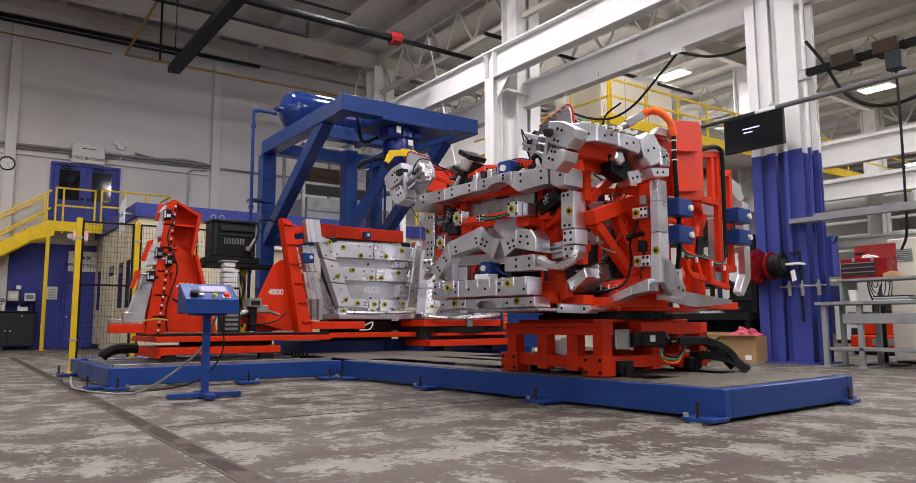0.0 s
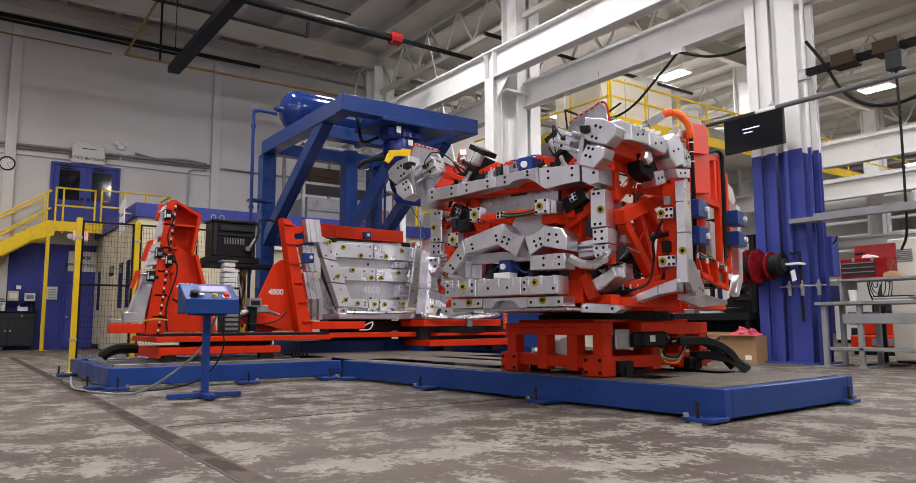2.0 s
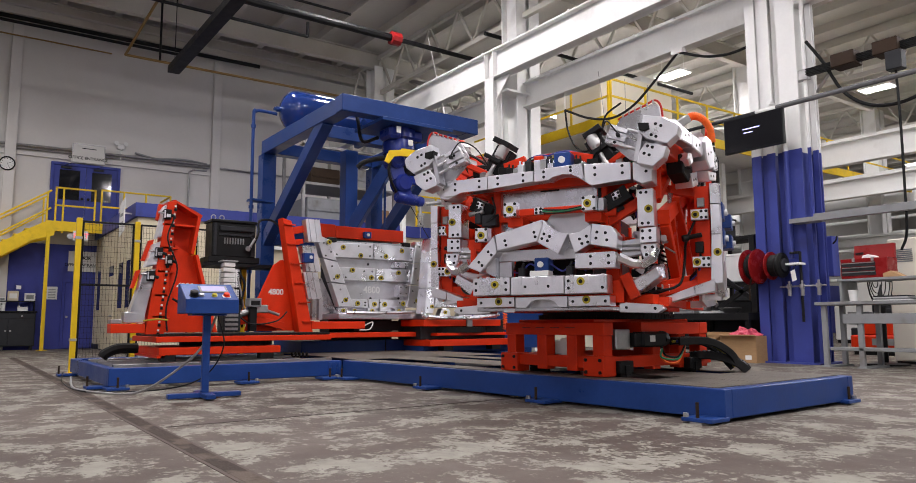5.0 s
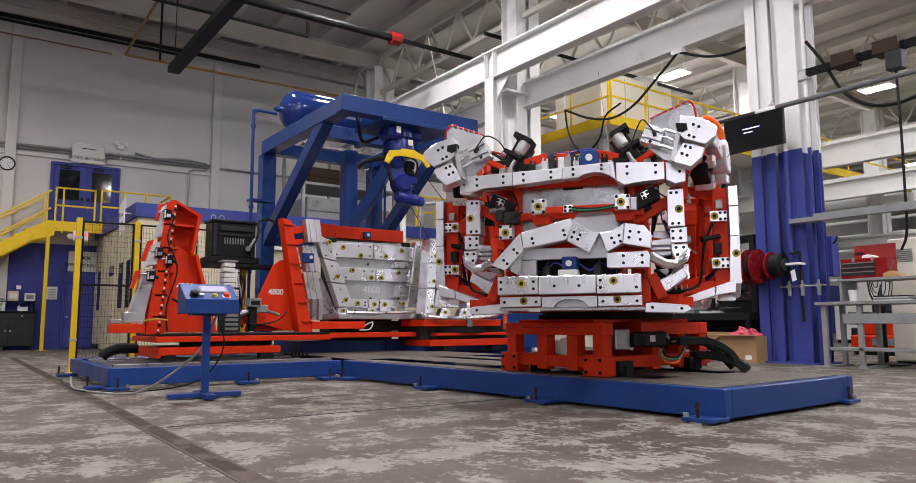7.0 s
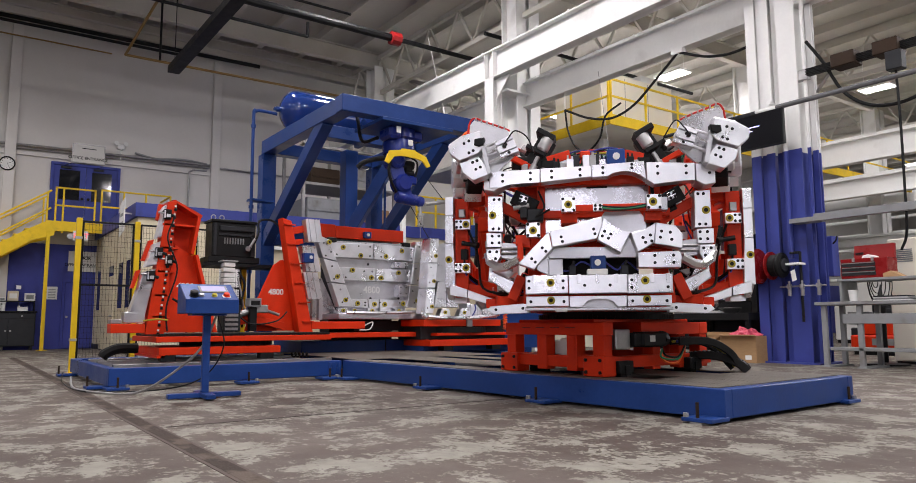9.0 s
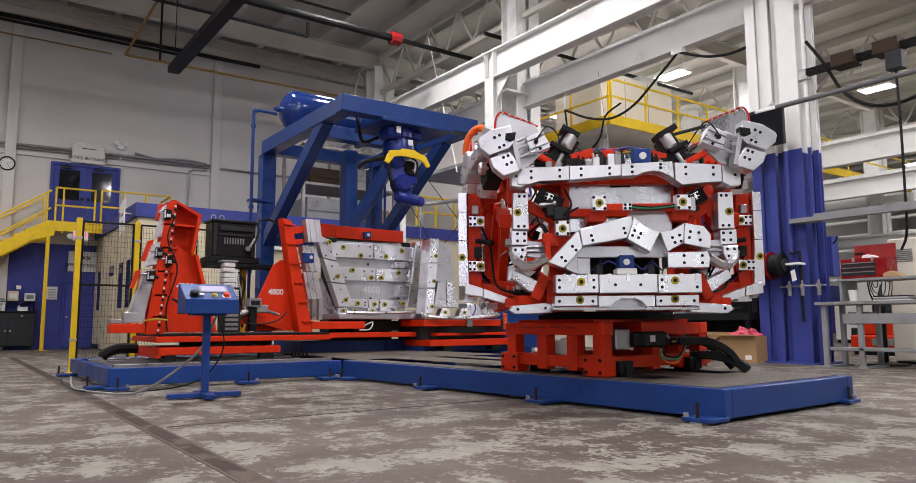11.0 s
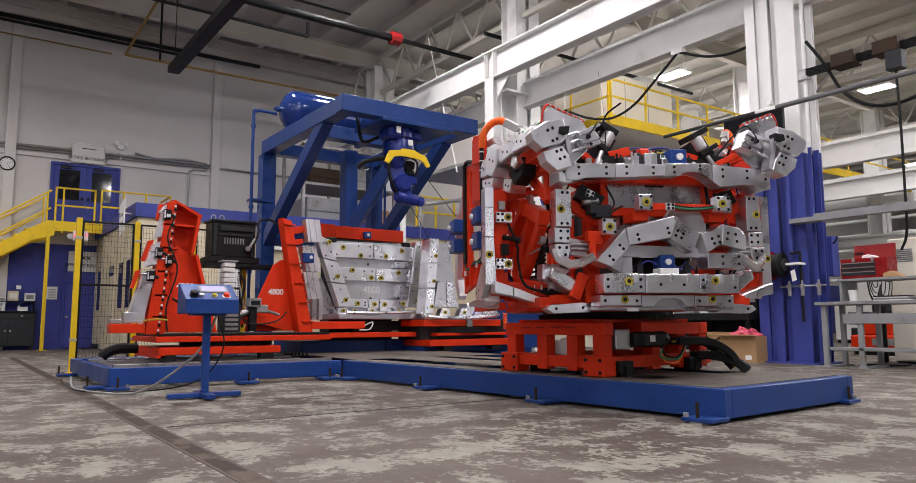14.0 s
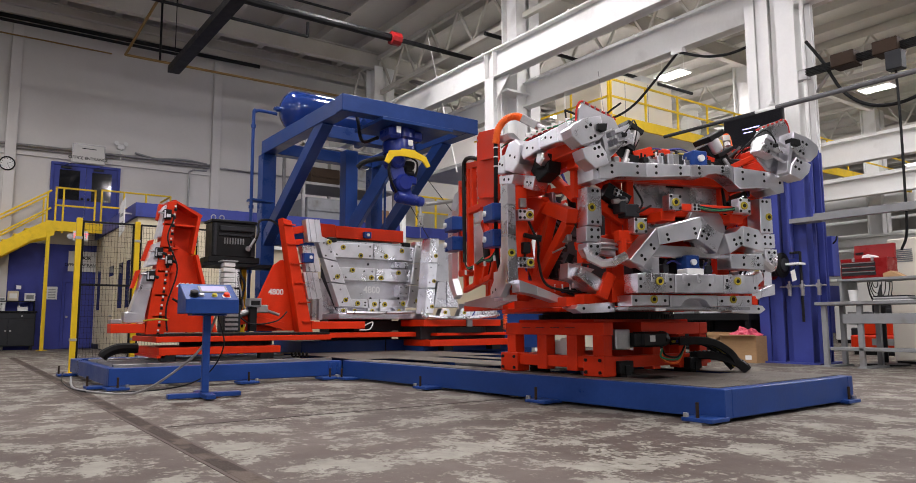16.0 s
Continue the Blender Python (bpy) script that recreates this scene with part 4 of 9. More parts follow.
# ---- gantry ----
GX0, GX1, GY0, GY1, GT = -13.6, -10.0, 5.0, 7.42, 4.38
ga = thing("robot_gantry", (0, 0, 0), "blue welded steel gantry with diagonal braces, carrying a robot", "gantry")
part("top_beam", one(box, GX0 - 0.02, GX1, GY0 - 0.12, GY0 + 0.12, GT - 0.27, GT, 0.008), BLUE, ga)
part("top_beam", one(box, GX0 - 0.02, GX1, GY1 - 0.12, GY1 + 0.12, GT - 0.27, GT, 0.008), BLUE, ga)
part("top_beam", one(box, GX1 - 0.24, GX1 + 0.012, GY0 - 0.135, GY1 + 0.135, GT - 0.262, GT + 0.008, 0.008), BLUE, ga)
part("top_beam", one(box, GX0 - 0.12, GX0 + 0.12, GY0 + 0.12, GY1 - 0.12, GT - 0.25, GT - 0.01, 0.008), BLUE, ga)
part("top_beam", one(box, -11.95, -11.7, GY0 + 0.12, GY1 - 0.12, GT - 0.25, GT - 0.01, 0.008), BLUE, ga)
part("mount_plate", many((box, -10.9, -9.9, 5.55, 6.95, GT - 0.33, GT - 0.27, 0.006), (plate, [(5.5, GT - 0.27), (5.6, GT - 0.27), (5.6, GT - 0.05)], "x", -10.6, -10.56)), BLUE, ga)
for y in (GY0, GY1):
    part("post", one(box, GX0 - 0.14, GX0 + 0.14, y - 0.135, y + 0.135, DECK, GT - 0.27, 0.008), BLUE, ga)
    part("brace", one(beam, (GX0 + 0.05, y, 2.35), (GX1 - 0.85, y, GT - 0.2), 0.2, 0.24, bevel=0.008), BLUE, ga)
    part("post_foot", one(box, GX0 - 0.25, GX0 + 0.25, y - 0.25, y + 0.25, DECK, DECK + 0.03), BLUE, ga)
part("post", one(box, -12.62, -12.36, 6.12, 6.38, DECK, GT - 0.25, 0.008), BLUE, ga)
part("brace", one(beam, (-12.45, 6.25, 2.5), (-11.8, 6.95, GT - 0.3), 0.2, 0.22, bevel=0.008), BLUE, ga)
part("collar", many((box, -12.75, -12.23, 6.0, 6.5, 2.32, 2.42, 0.01), (box, -12.68, -12.3, 6.06, 6.44, 2.1, 2.32, 0.01)), BLUE, ga)
part("low_beam", one(box, GX0 - 0.1, GX0 + 0.1, GY0 + 0.14, GY1 - 0.14, 2.3, 2.62, 0.008), BLUE, ga)
part("low_beam", one(box, GX0 + 0.1, -12.62, 6.0, 6.2, 2.3, 2.55, 0.008), BLUE, ga)

tk = thing("air_tank", (-12.75, 4.93, GT + 0.46), "glossy blue air receiver tank lying on the gantry", "air tank")
smooth(part("tank_shell", one(lathe, (0, 0, 0), (0, 1, 0), [(-0.02, 0.02), (0.0, 0.13), (0.05, 0.24), (0.12, 0.33), (0.22, 0.38), (0.32, 0.39), (2.1, 0.39), (2.2, 0.36), (2.3, 0.22), (2.33, 0.02)], 36), TANK_BLUE, tk), 50)
part("saddle", many((box, -0.28, 0.28, 0.5, 0.6, -0.47, -0.2), (box, -0.28, 0.28, 1.7, 1.8, -0.47, -0.2)), BLUE, tk)
part("fitting", many((rod, (0, -0.1, -0.02), (0, 0.02, -0.02), 0.05), (rod, (0, -0.14, -0.02), (0, -0.1, -0.02), 0.035)), BLUE, tk)
ap = thing("air_pipe", (0, 0, 0), "thin blue air pipe from the tank down the gantry", "pipe")
smooth(part("pipe_run", one(hose, [(-12.75, 4.85, GT + 0.34), (-12.78, 4.6, GT + 0.36), (-12.8, 4.46, GT + 0.34), (-12.8, 4.42, GT + 0.2), (-12.8, 4.42, 3.0), (-12.8, 4.42, 1.5), (-12.8, 4.42, DECK)], 0.03, 10), BLUE, ap))
for z in (GT + 0.05, 2.9, 1.7):
    part("coupling", one(rod, (-12.8, 4.42, z - 0.03), (-12.8, 4.42, z + 0.03), 0.045, None, 10), BLUE, ap)
part("clamp", one(box, -13.0, -12.76, 4.4, 4.86, 3.02, 3.06), BLUE, ap)
pipe("thin blue air pipe behind the gantry", [(-12.2, 6.9, GT - 0.3), (-12.2, 6.9, 0.3)], 0.025, BLUE)

# ---- robot hung from the gantry ----
rb = thing("industrial_robot", (-10.38, 6.13, GT - 0.30), "deep blue ceiling-mounted industrial robot arm with a yellow bracket", "robot")
rb.scale = (0.86, 0.86, 0.86)
smooth(part("base", one(lathe, (0, 0, 0), (0, 0, -1), [(0, 0.30), (0.05, 0.36), (0.22, 0.36), (0.26, 0.31), (0.34, 0.33), (0.52, 0.31), (0.56, 0.2)], 28), ROBOT_BLUE, rb))
part("base_flange", one(box, -0.1, 0.36, -0.40, -0.12, -0.28, -0.04, 0.05), ROBOT_BLUE, rb)
part("base_flange", one(box, 0.0, 0.3, 0.12, 0.42, -0.26, -0.05, 0.05), ROBOT_BLUE, rb)
part("warning_plate", one(box, 0.372, 0.376, 0.0, 0.11, -0.4, -0.29), PAPER, rb, "white warning sticker")
part("warning_plate", one(box, 0.43, 0.434, -0.3, -0.2, -0.2, -0.07), PAPER, rb, "white data sticker")
part("yellow_bracket", one(plate, [(-0.52, -0.78), (-0.42, -0.56), (-0.16, -0.52), (-0.14, -0.48), (0.16, -0.48), (0.2, -0.52), (0.42, -0.58), (0.52, -0.76), (0.44, -0.8), (0.34, -0.67), (0.14, -0.63), (-0.14, -0.63), (-0.32, -0.66), (-0.43, -0.82)], "x", 0.34, 0.38, 0.006), YELLOW, rb, "bent yellow stop bracket")
smooth(part("upper_arm", many((beam, (0.0, -0.14, -0.5), (0.05, -0.02, -1.02), 0.2, 0.26), (lathe, (-0.2, -0.1, -0.66), (1, 0, 0), [(0, 0.12), (0.04, 0.17), (0.36, 0.17), (0.4, 0.12)], 20)), ROBOT_BLUE, rb))
part("motor", many((rod, (0.05, 0.06, -0.72), (0.05, 0.3, -0.72), 0.09), (box, -0.03, 0.13, 0.1, 0.26, -0.86, -0.64, 0.02), (rod, (0.05, 0.12, -0.88), (0.05, 0.3, -0.88), 0.07)), BLACK, rb, "black servo motors and plugs")
smooth(part("elbow", many((lathe, (-0.16, 0.06, -1.1), (1, 0, 0), [(0, 0.14), (0.05, 0.19), (0.3, 0.19), (0.36, 0.14)], 20), (box, -0.1, 0.16, -0.02, 0.36, -1.12, -0.94, 0.03)), ROBOT_BLUE, rb))
smooth(part("forearm", many((beam, (0.03, 0.06, -1.12), (0.03, 0.16, -1.38), 0.2, 0.22), (lathe, (0.03, -0.06, -1.36), (0, 1, -0.12), [(0, 0.1), (0.05, 0.13), (0.42, 0.12), (0.5, 0.09)], 18)), ROBOT_BLUE, rb))
smooth(part("wrist", one(lathe, (0.03, 0.44, -1.42), (0, 1, -0.12), [(0, 0.1), (0.03, 0.11), (0.1, 0.1), (0.13, 0.06)], 16), ROBOT_BLUE, rb))
part("tool_flange", many((rod, (0.03, 0.5, -1.5), (0.03, 0.5, -1.68), 0.035), (box, 0.0, 0.07, 0.44, 0.56, -1.74, -1.68, 0.008), (rod, (0.03, 0.46, -1.9), (0.03, 0.46, -1.74), 0.012), (rod, (0.03, 0.54, -1.9), (0.03, 0.54, -1.74), 0.012), (box, 0.0, 0.07, 0.43, 0.57, -1.93, -1.9, 0.006), (rod, (0.03, 0.5, -2.3), (0.03, 0.5, -1.93), 0.006)), STEEL, rb, "slim steel tool holder")
part("dress_cable", one(hose, [(-0.1, -0.4, -0.2), (-0.2, -0.7, -0.3), (-0.25, -0.78, 0.1), (-0.3, -0.8, 0.3)], 0.035), BLACK, rb)
part("dress_cable", one(hose, [(0.1, -0.2, -0.6), (0.18, -0.32, -0.85), (0.16, -0.26, -1.1), (0.1, -0.1, -1.3)], 0.03), BLACK, rb)
part("dress_cable", one(hose, [(0.0, -0.3, -0.62), (-0.1, -0.5, -0.66), (-0.15, -0.7, -0.74), (-0.2, -0.8, -0.84)], 0.05), RUBBER, rb)
part("dress_cable", one(hose, [(0.12, 0.1, -0.55), (0.2, 0.3, -0.66), (0.16, 0.32, -0.9), (0.1, 0.2, -1.1)], 0.02), BLACK, rb)

# ---- operator panel ----
cs = thing("operator_stand", (-7.55, 2.18, 0), "blue operator console with screen and buttons on a floor stand", "control stand", turn=-4)
part("foot_bar", one(box, -0.05, 0.05, -0.36, 0.36, 0.012, 0.06, 0.006), BLUE, cs)
part("foot_bar", one(box, -0.3, 0.3, -0.05, 0.05, 0.014, 0.062, 0.006), BLUE, cs)
part("post", many((box, -0.035, 0.035, -0.035, 0.035, 0.06, 0.9, 0.005), (box, -0.12, 0.12, -0.17, 0.17, 0.84, 0.86)), BLUE, cs)
desk = part("console", one(plate, [(0.24, 0.86), (0.24, 1.0), (-0.12, 1.17), (-0.2, 1.17), (-0.2, 0.86)], "y", -0.26, 0.26, 0.006), BLUE, cs)
SL = pose(0, 0, 0) @ Matrix.Translation((0.06, 0, 1.085)) @ Matrix.Rotation(radians(25.3), 4, "Y")
scr = part("screen_bezel", many((box, -0.13, 0.03, -0.1, 0.19, 0.0, 0.012, 0.004)), GREY, desk)
scr.matrix_basis = SL
sc = part("screen", one(box, -0.11, 0.01, -0.075, 0.165, 0.012, 0.015), PANEL_GLOW, desk, "pale violet touch screen")
sc.matrix_basis = SL
for y, r, mt, lb, h in ((-0.17, 0.042, BLACK, "black selector knob", 0.05), (-0.1, 0.028, STEEL, "steel push button", 0.02), (0.03, 0.026, BRASS, "yellow push button", 0.02), (0.15, 0.032, RED, "red stop button", 0.03)):
    kn = part("push_button", one(lathe, (0.115, y, 0.0), (0, 0, 1), [(0, r * 1.1), (0.008, r * 1.1), (0.01, r * 0.9), (h, r), (h + 0.008, r * 0.7)], 16), mt, desk, lb)
    kn.matrix_basis = SL
part("button_plate", one(box, 0.085, 0.15, 0.11, 0.19, 0.0, 0.005), PAPER, desk).matrix_basis = SL
cb2 = thing("cable", (0, 0, 0), "grey cable from the console across the floor", "cable")
part("sheath", one(hose, [(-7.6, 2.3, 0.86), (-7.8, 2.2, 0.5), (-8.1, 1.95, 0.2), (-8.4, 1.7, 0.02), (-8.7, 1.4, 0.015), (-9.4, 1.25, 0.015), (-10.2, 1.3, 0.02), (-11.0, 1.4, 0.05)], 0.013), STEEL, cb2)
cb2 = thing("cable", (0, 0, 0), "thin black cable from the console to the base frame", "cable")
part("sheath", one(hose, [(-7.6, 2.3, 0.86), (-8.0, 2.5, 0.5), (-8.4, 2.4, 0.15), (-8.7, 2.0, 0.012), (-9.0, 1.3, 0.012), (-10.5, 1.25, 0.012), (-11.9, 1.4, 0.06)], 0.008), BLACK, cb2)


# ---- turning fixture and its table ----
AXIS = (-5.33, 5.71)
tb = thing("fixture_table", (0, 0, 0), "red-orange welded steel table under the turning fixture", "machine table")
TX0, TX1, TY0, TY1 = -5.98, -4.66, 4.9, 6.56
part("top_frame", many((box, TX0, TX1, TY0, TY0 + 0.14, 0.635, 0.755, 0.006), (box, TX0, TX1, TY1 - 0.14, TY1, 0.635, 0.755, 0.006), (box, TX0, TX0 + 0.14, TY0 + 0.14, TY1 - 0.14, 0.637, 0.753), (box, TX1 - 0.14, TX1 - 0.002, TY0 + 0.55, TY1 - 0.14, 0.637, 0.753)), RED, tb)
part("top_plate", one(box, TX0 + 0.1, TX1 - 0.2, TY0 + 0.1, TY1 - 0.05, 0.755, 0.785, 0.004), RED, tb)
part("seam", many(*[(box, TX0 + 0.25 + k * 0.2, TX0 + 0.37 + k * 0.2, TY0 - 0.003, TY0, 0.702, 0.708) for k in range(4)]), DARK_GREY, tb)
for x in (-5.90, -5.46, -5.06, TX1 - 0.075):
    for y in (TY0 + 0.07, TY1 - 0.07):
        part("leg", one(box, x - 0.065, x + 0.065, y - 0.065, y + 0.065, 0.3, 0.635, 0.006), RED, tb)
for y in (5.72, 6.15):
    part("leg", one(box, TX1 - 0.15, TX1 - 0.03, y - 0.06, y + 0.06, 0.3, 0.635, 0.006), RED, tb)
part("lower_rail", one(box, TX0 + 0.1, TX1 - 0.1, TY0 + 0.02, TY0 + 0.13, 0.33, 0.44, 0.006), RED, tb)
part("lower_rail", one(box, TX0 + 0.1, TX1 - 0.1, TY1 - 0.13, TY1 - 0.02, 0.33, 0.44, 0.006), RED, tb)
part("lower_rail", one(box, TX1 - 0.13, TX1 - 0.02, TY0 + 0.13, TY1 + 0.08, 0.33, 0.44, 0.006), RED, tb)
part("lower_rail", one(box, TX0 + 0.02, TX0 + 0.13, TY0 + 0.13, TY1, 0.33, 0.44, 0.006), RED, tb)
part("inner_rail", many((box, TX0 + 0.1, TX1 - 0.1, 5.65, 5.75, 0.32, 0.4), (beam, (-5.9, 5.0, 0.36), (-5.0, 5.6, 0.36), 0.08, 0.06)), RED, tb)
for x in (-5.93, TX1 - 0.13):
    f = part("foot_block", one(box, x - 0.11, x + 0.14, TY0 - 0.02, TY0 + 0.16, 0.262, 0.45, 0.008), RED, tb)
    for dx in (-0.07, 0.1):
        for z in (0.30, 0.41):
            part("bolt", one(rod, (x + dx, TY0 - 0.034, z), (x + dx, TY0 - 0.02, z), 0.016, None, 8), BLACK, f)
for y in (5.15, 6.25):
    part("slide_carriage", many((box, TX1 - 0.03, TX1 + 0.06, y - 0.1, y + 0.1, 0.285, 0.4, 0.01), (box, TX1 + 0.06, TX1 + 0.075, y - 0.035, y + 0.035, 0.27, 0.36)), BLACK, tb, "black slide carriage")
for x in (-5.8, -4.8):
    for y in (5.22, 6.34):
        part("slide_pad", one(box, x - 0.1, x + 0.1, y - 0.05, y + 0.05, 0.235, 0.33), BLACK, tb)
mo = part("drive_motor", many((box, TX1 - 0.06, TX1 + 0.09, 5.36, 5.73, 0.52, 0.665, 0.02), (box, TX1 - 0.09, TX1 + 0.07, 5.26, 5.36, 0.53, 0.655, 0.008), (lathe, (TX1 + 0.01, 5.73, 0.592), (0, 1, 0), [(0, 0.08), (0.06, 0.075), (0.08, 0.06)], 8)), BLACK, tb, "black drive motor")
part("rating_plate", one(box, TX1 + 0.09, TX1 + 0.093, 5.46, 5.54, 0.57, 0.63), PAPER, mo)
part("gearbox", one(box, TX1 - 0.14, TX1 + 0.02, 5.05, 5.26, 0.5, 0.69, 0.01), STEEL, tb)
part("valve_block", many((box, -5.3, -5.15, 5.0, 5.12, 0.42, 0.6, 0.01), (box, -5.45, -5.3, 5.05, 5.2, 0.44, 0.58, 0.01)), PLASTIC_WHITE, tb)
for i, (mt, dz) in enumerate(((GREEN_WIRE, 0.0), (ORANGE, -0.03), (BLACK, 0.02))):
    part("cable", one(hose, [(TX1 + 0.05, 5.7, 0.5), (TX1 + 0.1, 5.62 + i * 0.03, 0.42 + dz), (TX1 + 0.12, 5.85, 0.4 + dz), (TX1 + 0.1, 6.0, 0.52), (TX1 + 0.05, 6.15, 0.56)], 0.01), mt, tb)

tb.matrix_basis = Matrix.Translation((-4.56, 4.86, 0)) @ SKEW @ Matrix.Translation((-TX1, -TY0, 0))

ch = thing("cable_chain", (0, 0, 0), "black plastic cable chain feeding the table", "cable chain")
PATH = bend([(-4.55, 5.85, 0.565), (-4.52, 6.1, 0.57), (-4.47, 6.3, 0.545), (-4.4, 6.45, 0.45), (-4.36, 6.5, 0.36), (-4.3, 6.52, 0.29)], 5)
for k, (a, b) in enumerate(zip(PATH, PATH[1:])):
    for s in (-0.09, 0.09):
        part("link", one(beam, a + Vector((s, -0.5 * s, 0)), b + (b - a) * 0.1 + Vector((s, -0.5 * s, 0)), 0.025, 0.075, (0, 0.3, 1)), RUBBER, ch)
    part("crossbar", one(beam, a + Vector((-0.09, 0.045, 0.035)), a + Vector((0.09, -0.045, 0.035)), 0.02, 0.014), DARK_GREY, ch)
PATH2 = bend([(-4.75, 6.3, 0.40), (-4.6, 6.38, 0.42), (-4.45, 6.48, 0.40), (-4.3, 6.56, 0.33), (-4.24, 6.58, 0.27)], 4)
for k, (a, b) in enumerate(zip(PATH2, PATH2[1:])):
    for s in (-0.1, 0.1):
        part("link", one(beam, a + Vector((s * 0.6, -s, 0)), b + (b - a) * 0.1 + Vector((s * 0.6, -s, 0)), 0.025, 0.08, (0, 0.3, 1)), RUBBER, ch)
    part("crossbar", one(beam, a + Vector((-0.06, 0.1, 0.038)), a + Vector((0.06, -0.1, 0.038)), 0.025, 0.014), DARK_GREY, ch)
part("cable", one(hose, [p + Vector((0.02, 0.01, 0.0)) for p in PATH[::3]], 0.014), WALL_BLUE, ch)
part("cable", one(hose, [p + Vector((-0.02, -0.01, 0.0)) for p in PATH[::3]], 0.012), BRASS, ch)

# the fixture turns about a post: x across its face, -y out of its front, built about its own middle
fx = thing("welding_fixture", (*AXIS, 0), "red-orange welding fixture with machined aluminium nest blocks, turning", "fixture")
MID = -0.135


def on(name, bm, mat, label="", side=1, back=False, parent=None):
    """A part of the fixture; side -1 mirrors it across, back turns it to the rear face."""
    if side < 0:
        bmesh.ops.scale(bm, vec=(-1, 1, 1), verts=bm.verts)
    if back:
        bmesh.ops.rotate(bm, matrix=Matrix.Rotation(math.pi, 3, "Z"), verts=bm.verts)
    if not parent:
        bmesh.ops.translate(bm, vec=(MID, 0, 0), verts=bm.verts)
    return part(name, bm, mat, parent or fx, label)


def shift(bm):
    bmesh.ops.translate(bm, vec=(MID, 0, 0), verts=bm.verts)
    return bm


def nest(outline, y, depth, holes=(), bush=(), side=1, mat=None, bevel=0.008, back=False, name="nest_block", axis="y"):
    """A machined block with black screw heads and yellow bushings on its face."""
    m = -1 if side < 0 else 1
    k = -1 if back else 1
    ob = on(name, one(plate, outline, axis, y, y + depth, bevel * 0.45), mat or ALU, "", side, back)
    f = (lambda a, b, d: (a, y - d, b)) if axis == "y" else (lambda a, b, d: (y + depth + d, a, b))

    def put(bm):
        if m < 0:
            bmesh.ops.scale(bm, vec=(-1, 1, 1), verts=bm.verts)
        if k < 0:
            bmesh.ops.rotate(bm, matrix=Matrix.Rotation(math.pi, 3, "Z"), verts=bm.verts)
        return shift(bm)
    if holes:
        bm = bmesh.new()
        for a, b in holes:
            rod(bm, f(a, b, 0.0015), f(a, b, -0.01), 0.0135, None, 8)
        tagged(part("screw_heads", put(bm), BLACK, ob, "black socket screws"), kind="stuff")
    for a, b in bush:
        bs = part("bushing", put(one(lathe, f(a, b, -0.006), Vector(f(a, b, 1)) - Vector(f(a, b, 0)), [(0, 0.034), (0.014, 0.034), (0.016, 0.03), (0.012, 0.022), (0.012, 0.02)], 18)), BRASS, ob, "yellow bushing")
        part("bore", put(one(rod, f(a, b, -0.004), f(a, b, 0.010), 0.017, None, 12)), BLACK, bs)
    return ob


def turned(bm, at, degrees):
    """Turn a mesh about the upright and set it down at a place."""
    bmesh.ops.rotate(bm, matrix=Matrix.Rotation(radians(degrees), 3, "Z"), verts=bm.verts)
    bmesh.ops.translate(bm, vec=at, verts=bm.verts)
    return bm


def bar_(a, b, w=0.09, h=0.09, side=1, back=False, name="frame_tube", mat=None):
    return on(name, one(beam, a, b, w, h), mat or RED, "", side, back)


# turntable
on("ring_gear", one(lathe, (0.135, 0, 0.785), (0, 0, 1), [(0, 0.62), (0.0, 0.7), (0.05, 0.7), (0.05, 0.66), (0.075, 0.66)], 60), BLACK, "black toothed ring")
bm = bmesh.new()
for k in range(90):
    a = k * math.tau / 90
    beam(bm, (0.135 + 0.695 * math.cos(a), 0.695 * math.sin(a), 0.79), (0.135 + 0.695 * math.cos(a), 0.695 * math.sin(a), 0.832), 0.022, 0.022, (math.cos(a), math.sin(a), 0), 0)
tagged(on("gear_teeth", bm, BLACK), kind="stuff")
on("turn_plate", one(box, -0.6, 0.6, -1.1, 1.1, 0.86, 0.90, 0.006), RED)
on("turn_plate", one(box, -0.85, 0.85, -0.40, 0.40, 0.862, 0.905, 0.006), RED)

# front face blocks
W = 1.76
nest([(-0.915, 2.05), (-0.48, 2.062), (-0.48, 1.945), (-0.74, 1.94), (-0.81, 1.91), (-0.915, 1.91)], -W, 0.16, [(-0.80, 2.02), (-0.80, 1.965), (-0.56, 2.03), (-0.56, 1.975)])
nest([(-0.475, 2.065), (-0.045, 2.075), (-0.045, 1.98), (-0.475, 1.945)], -W, 0.16, [(-0.38, 2.04), (-0.38, 1.985), (-0.14, 2.045), (-0.14, 1.995)])
nest([(-0.04, 2.08), (0.39, 2.10), (0.405, 1.945), (0.36, 1.985), (0.3, 2.015), (0.22, 2.025), (0.14, 2.012), (0.09, 1.98), (-0.04, 1.975)], -W, 0.16, [(0.05, 2.055), (0.05, 2.01), (0.29, 2.075), (0.29, 2.045)])
nest([(0.41, 2.09), (0.80, 2.07), (0.80, 1.925), (0.66, 1.92), (0.47, 1.90), (0.41, 1.94)], -W, 0.16, [(0.5, 2.05), (0.5, 1.99), (0.73, 2.045), (0.73, 1.985)])
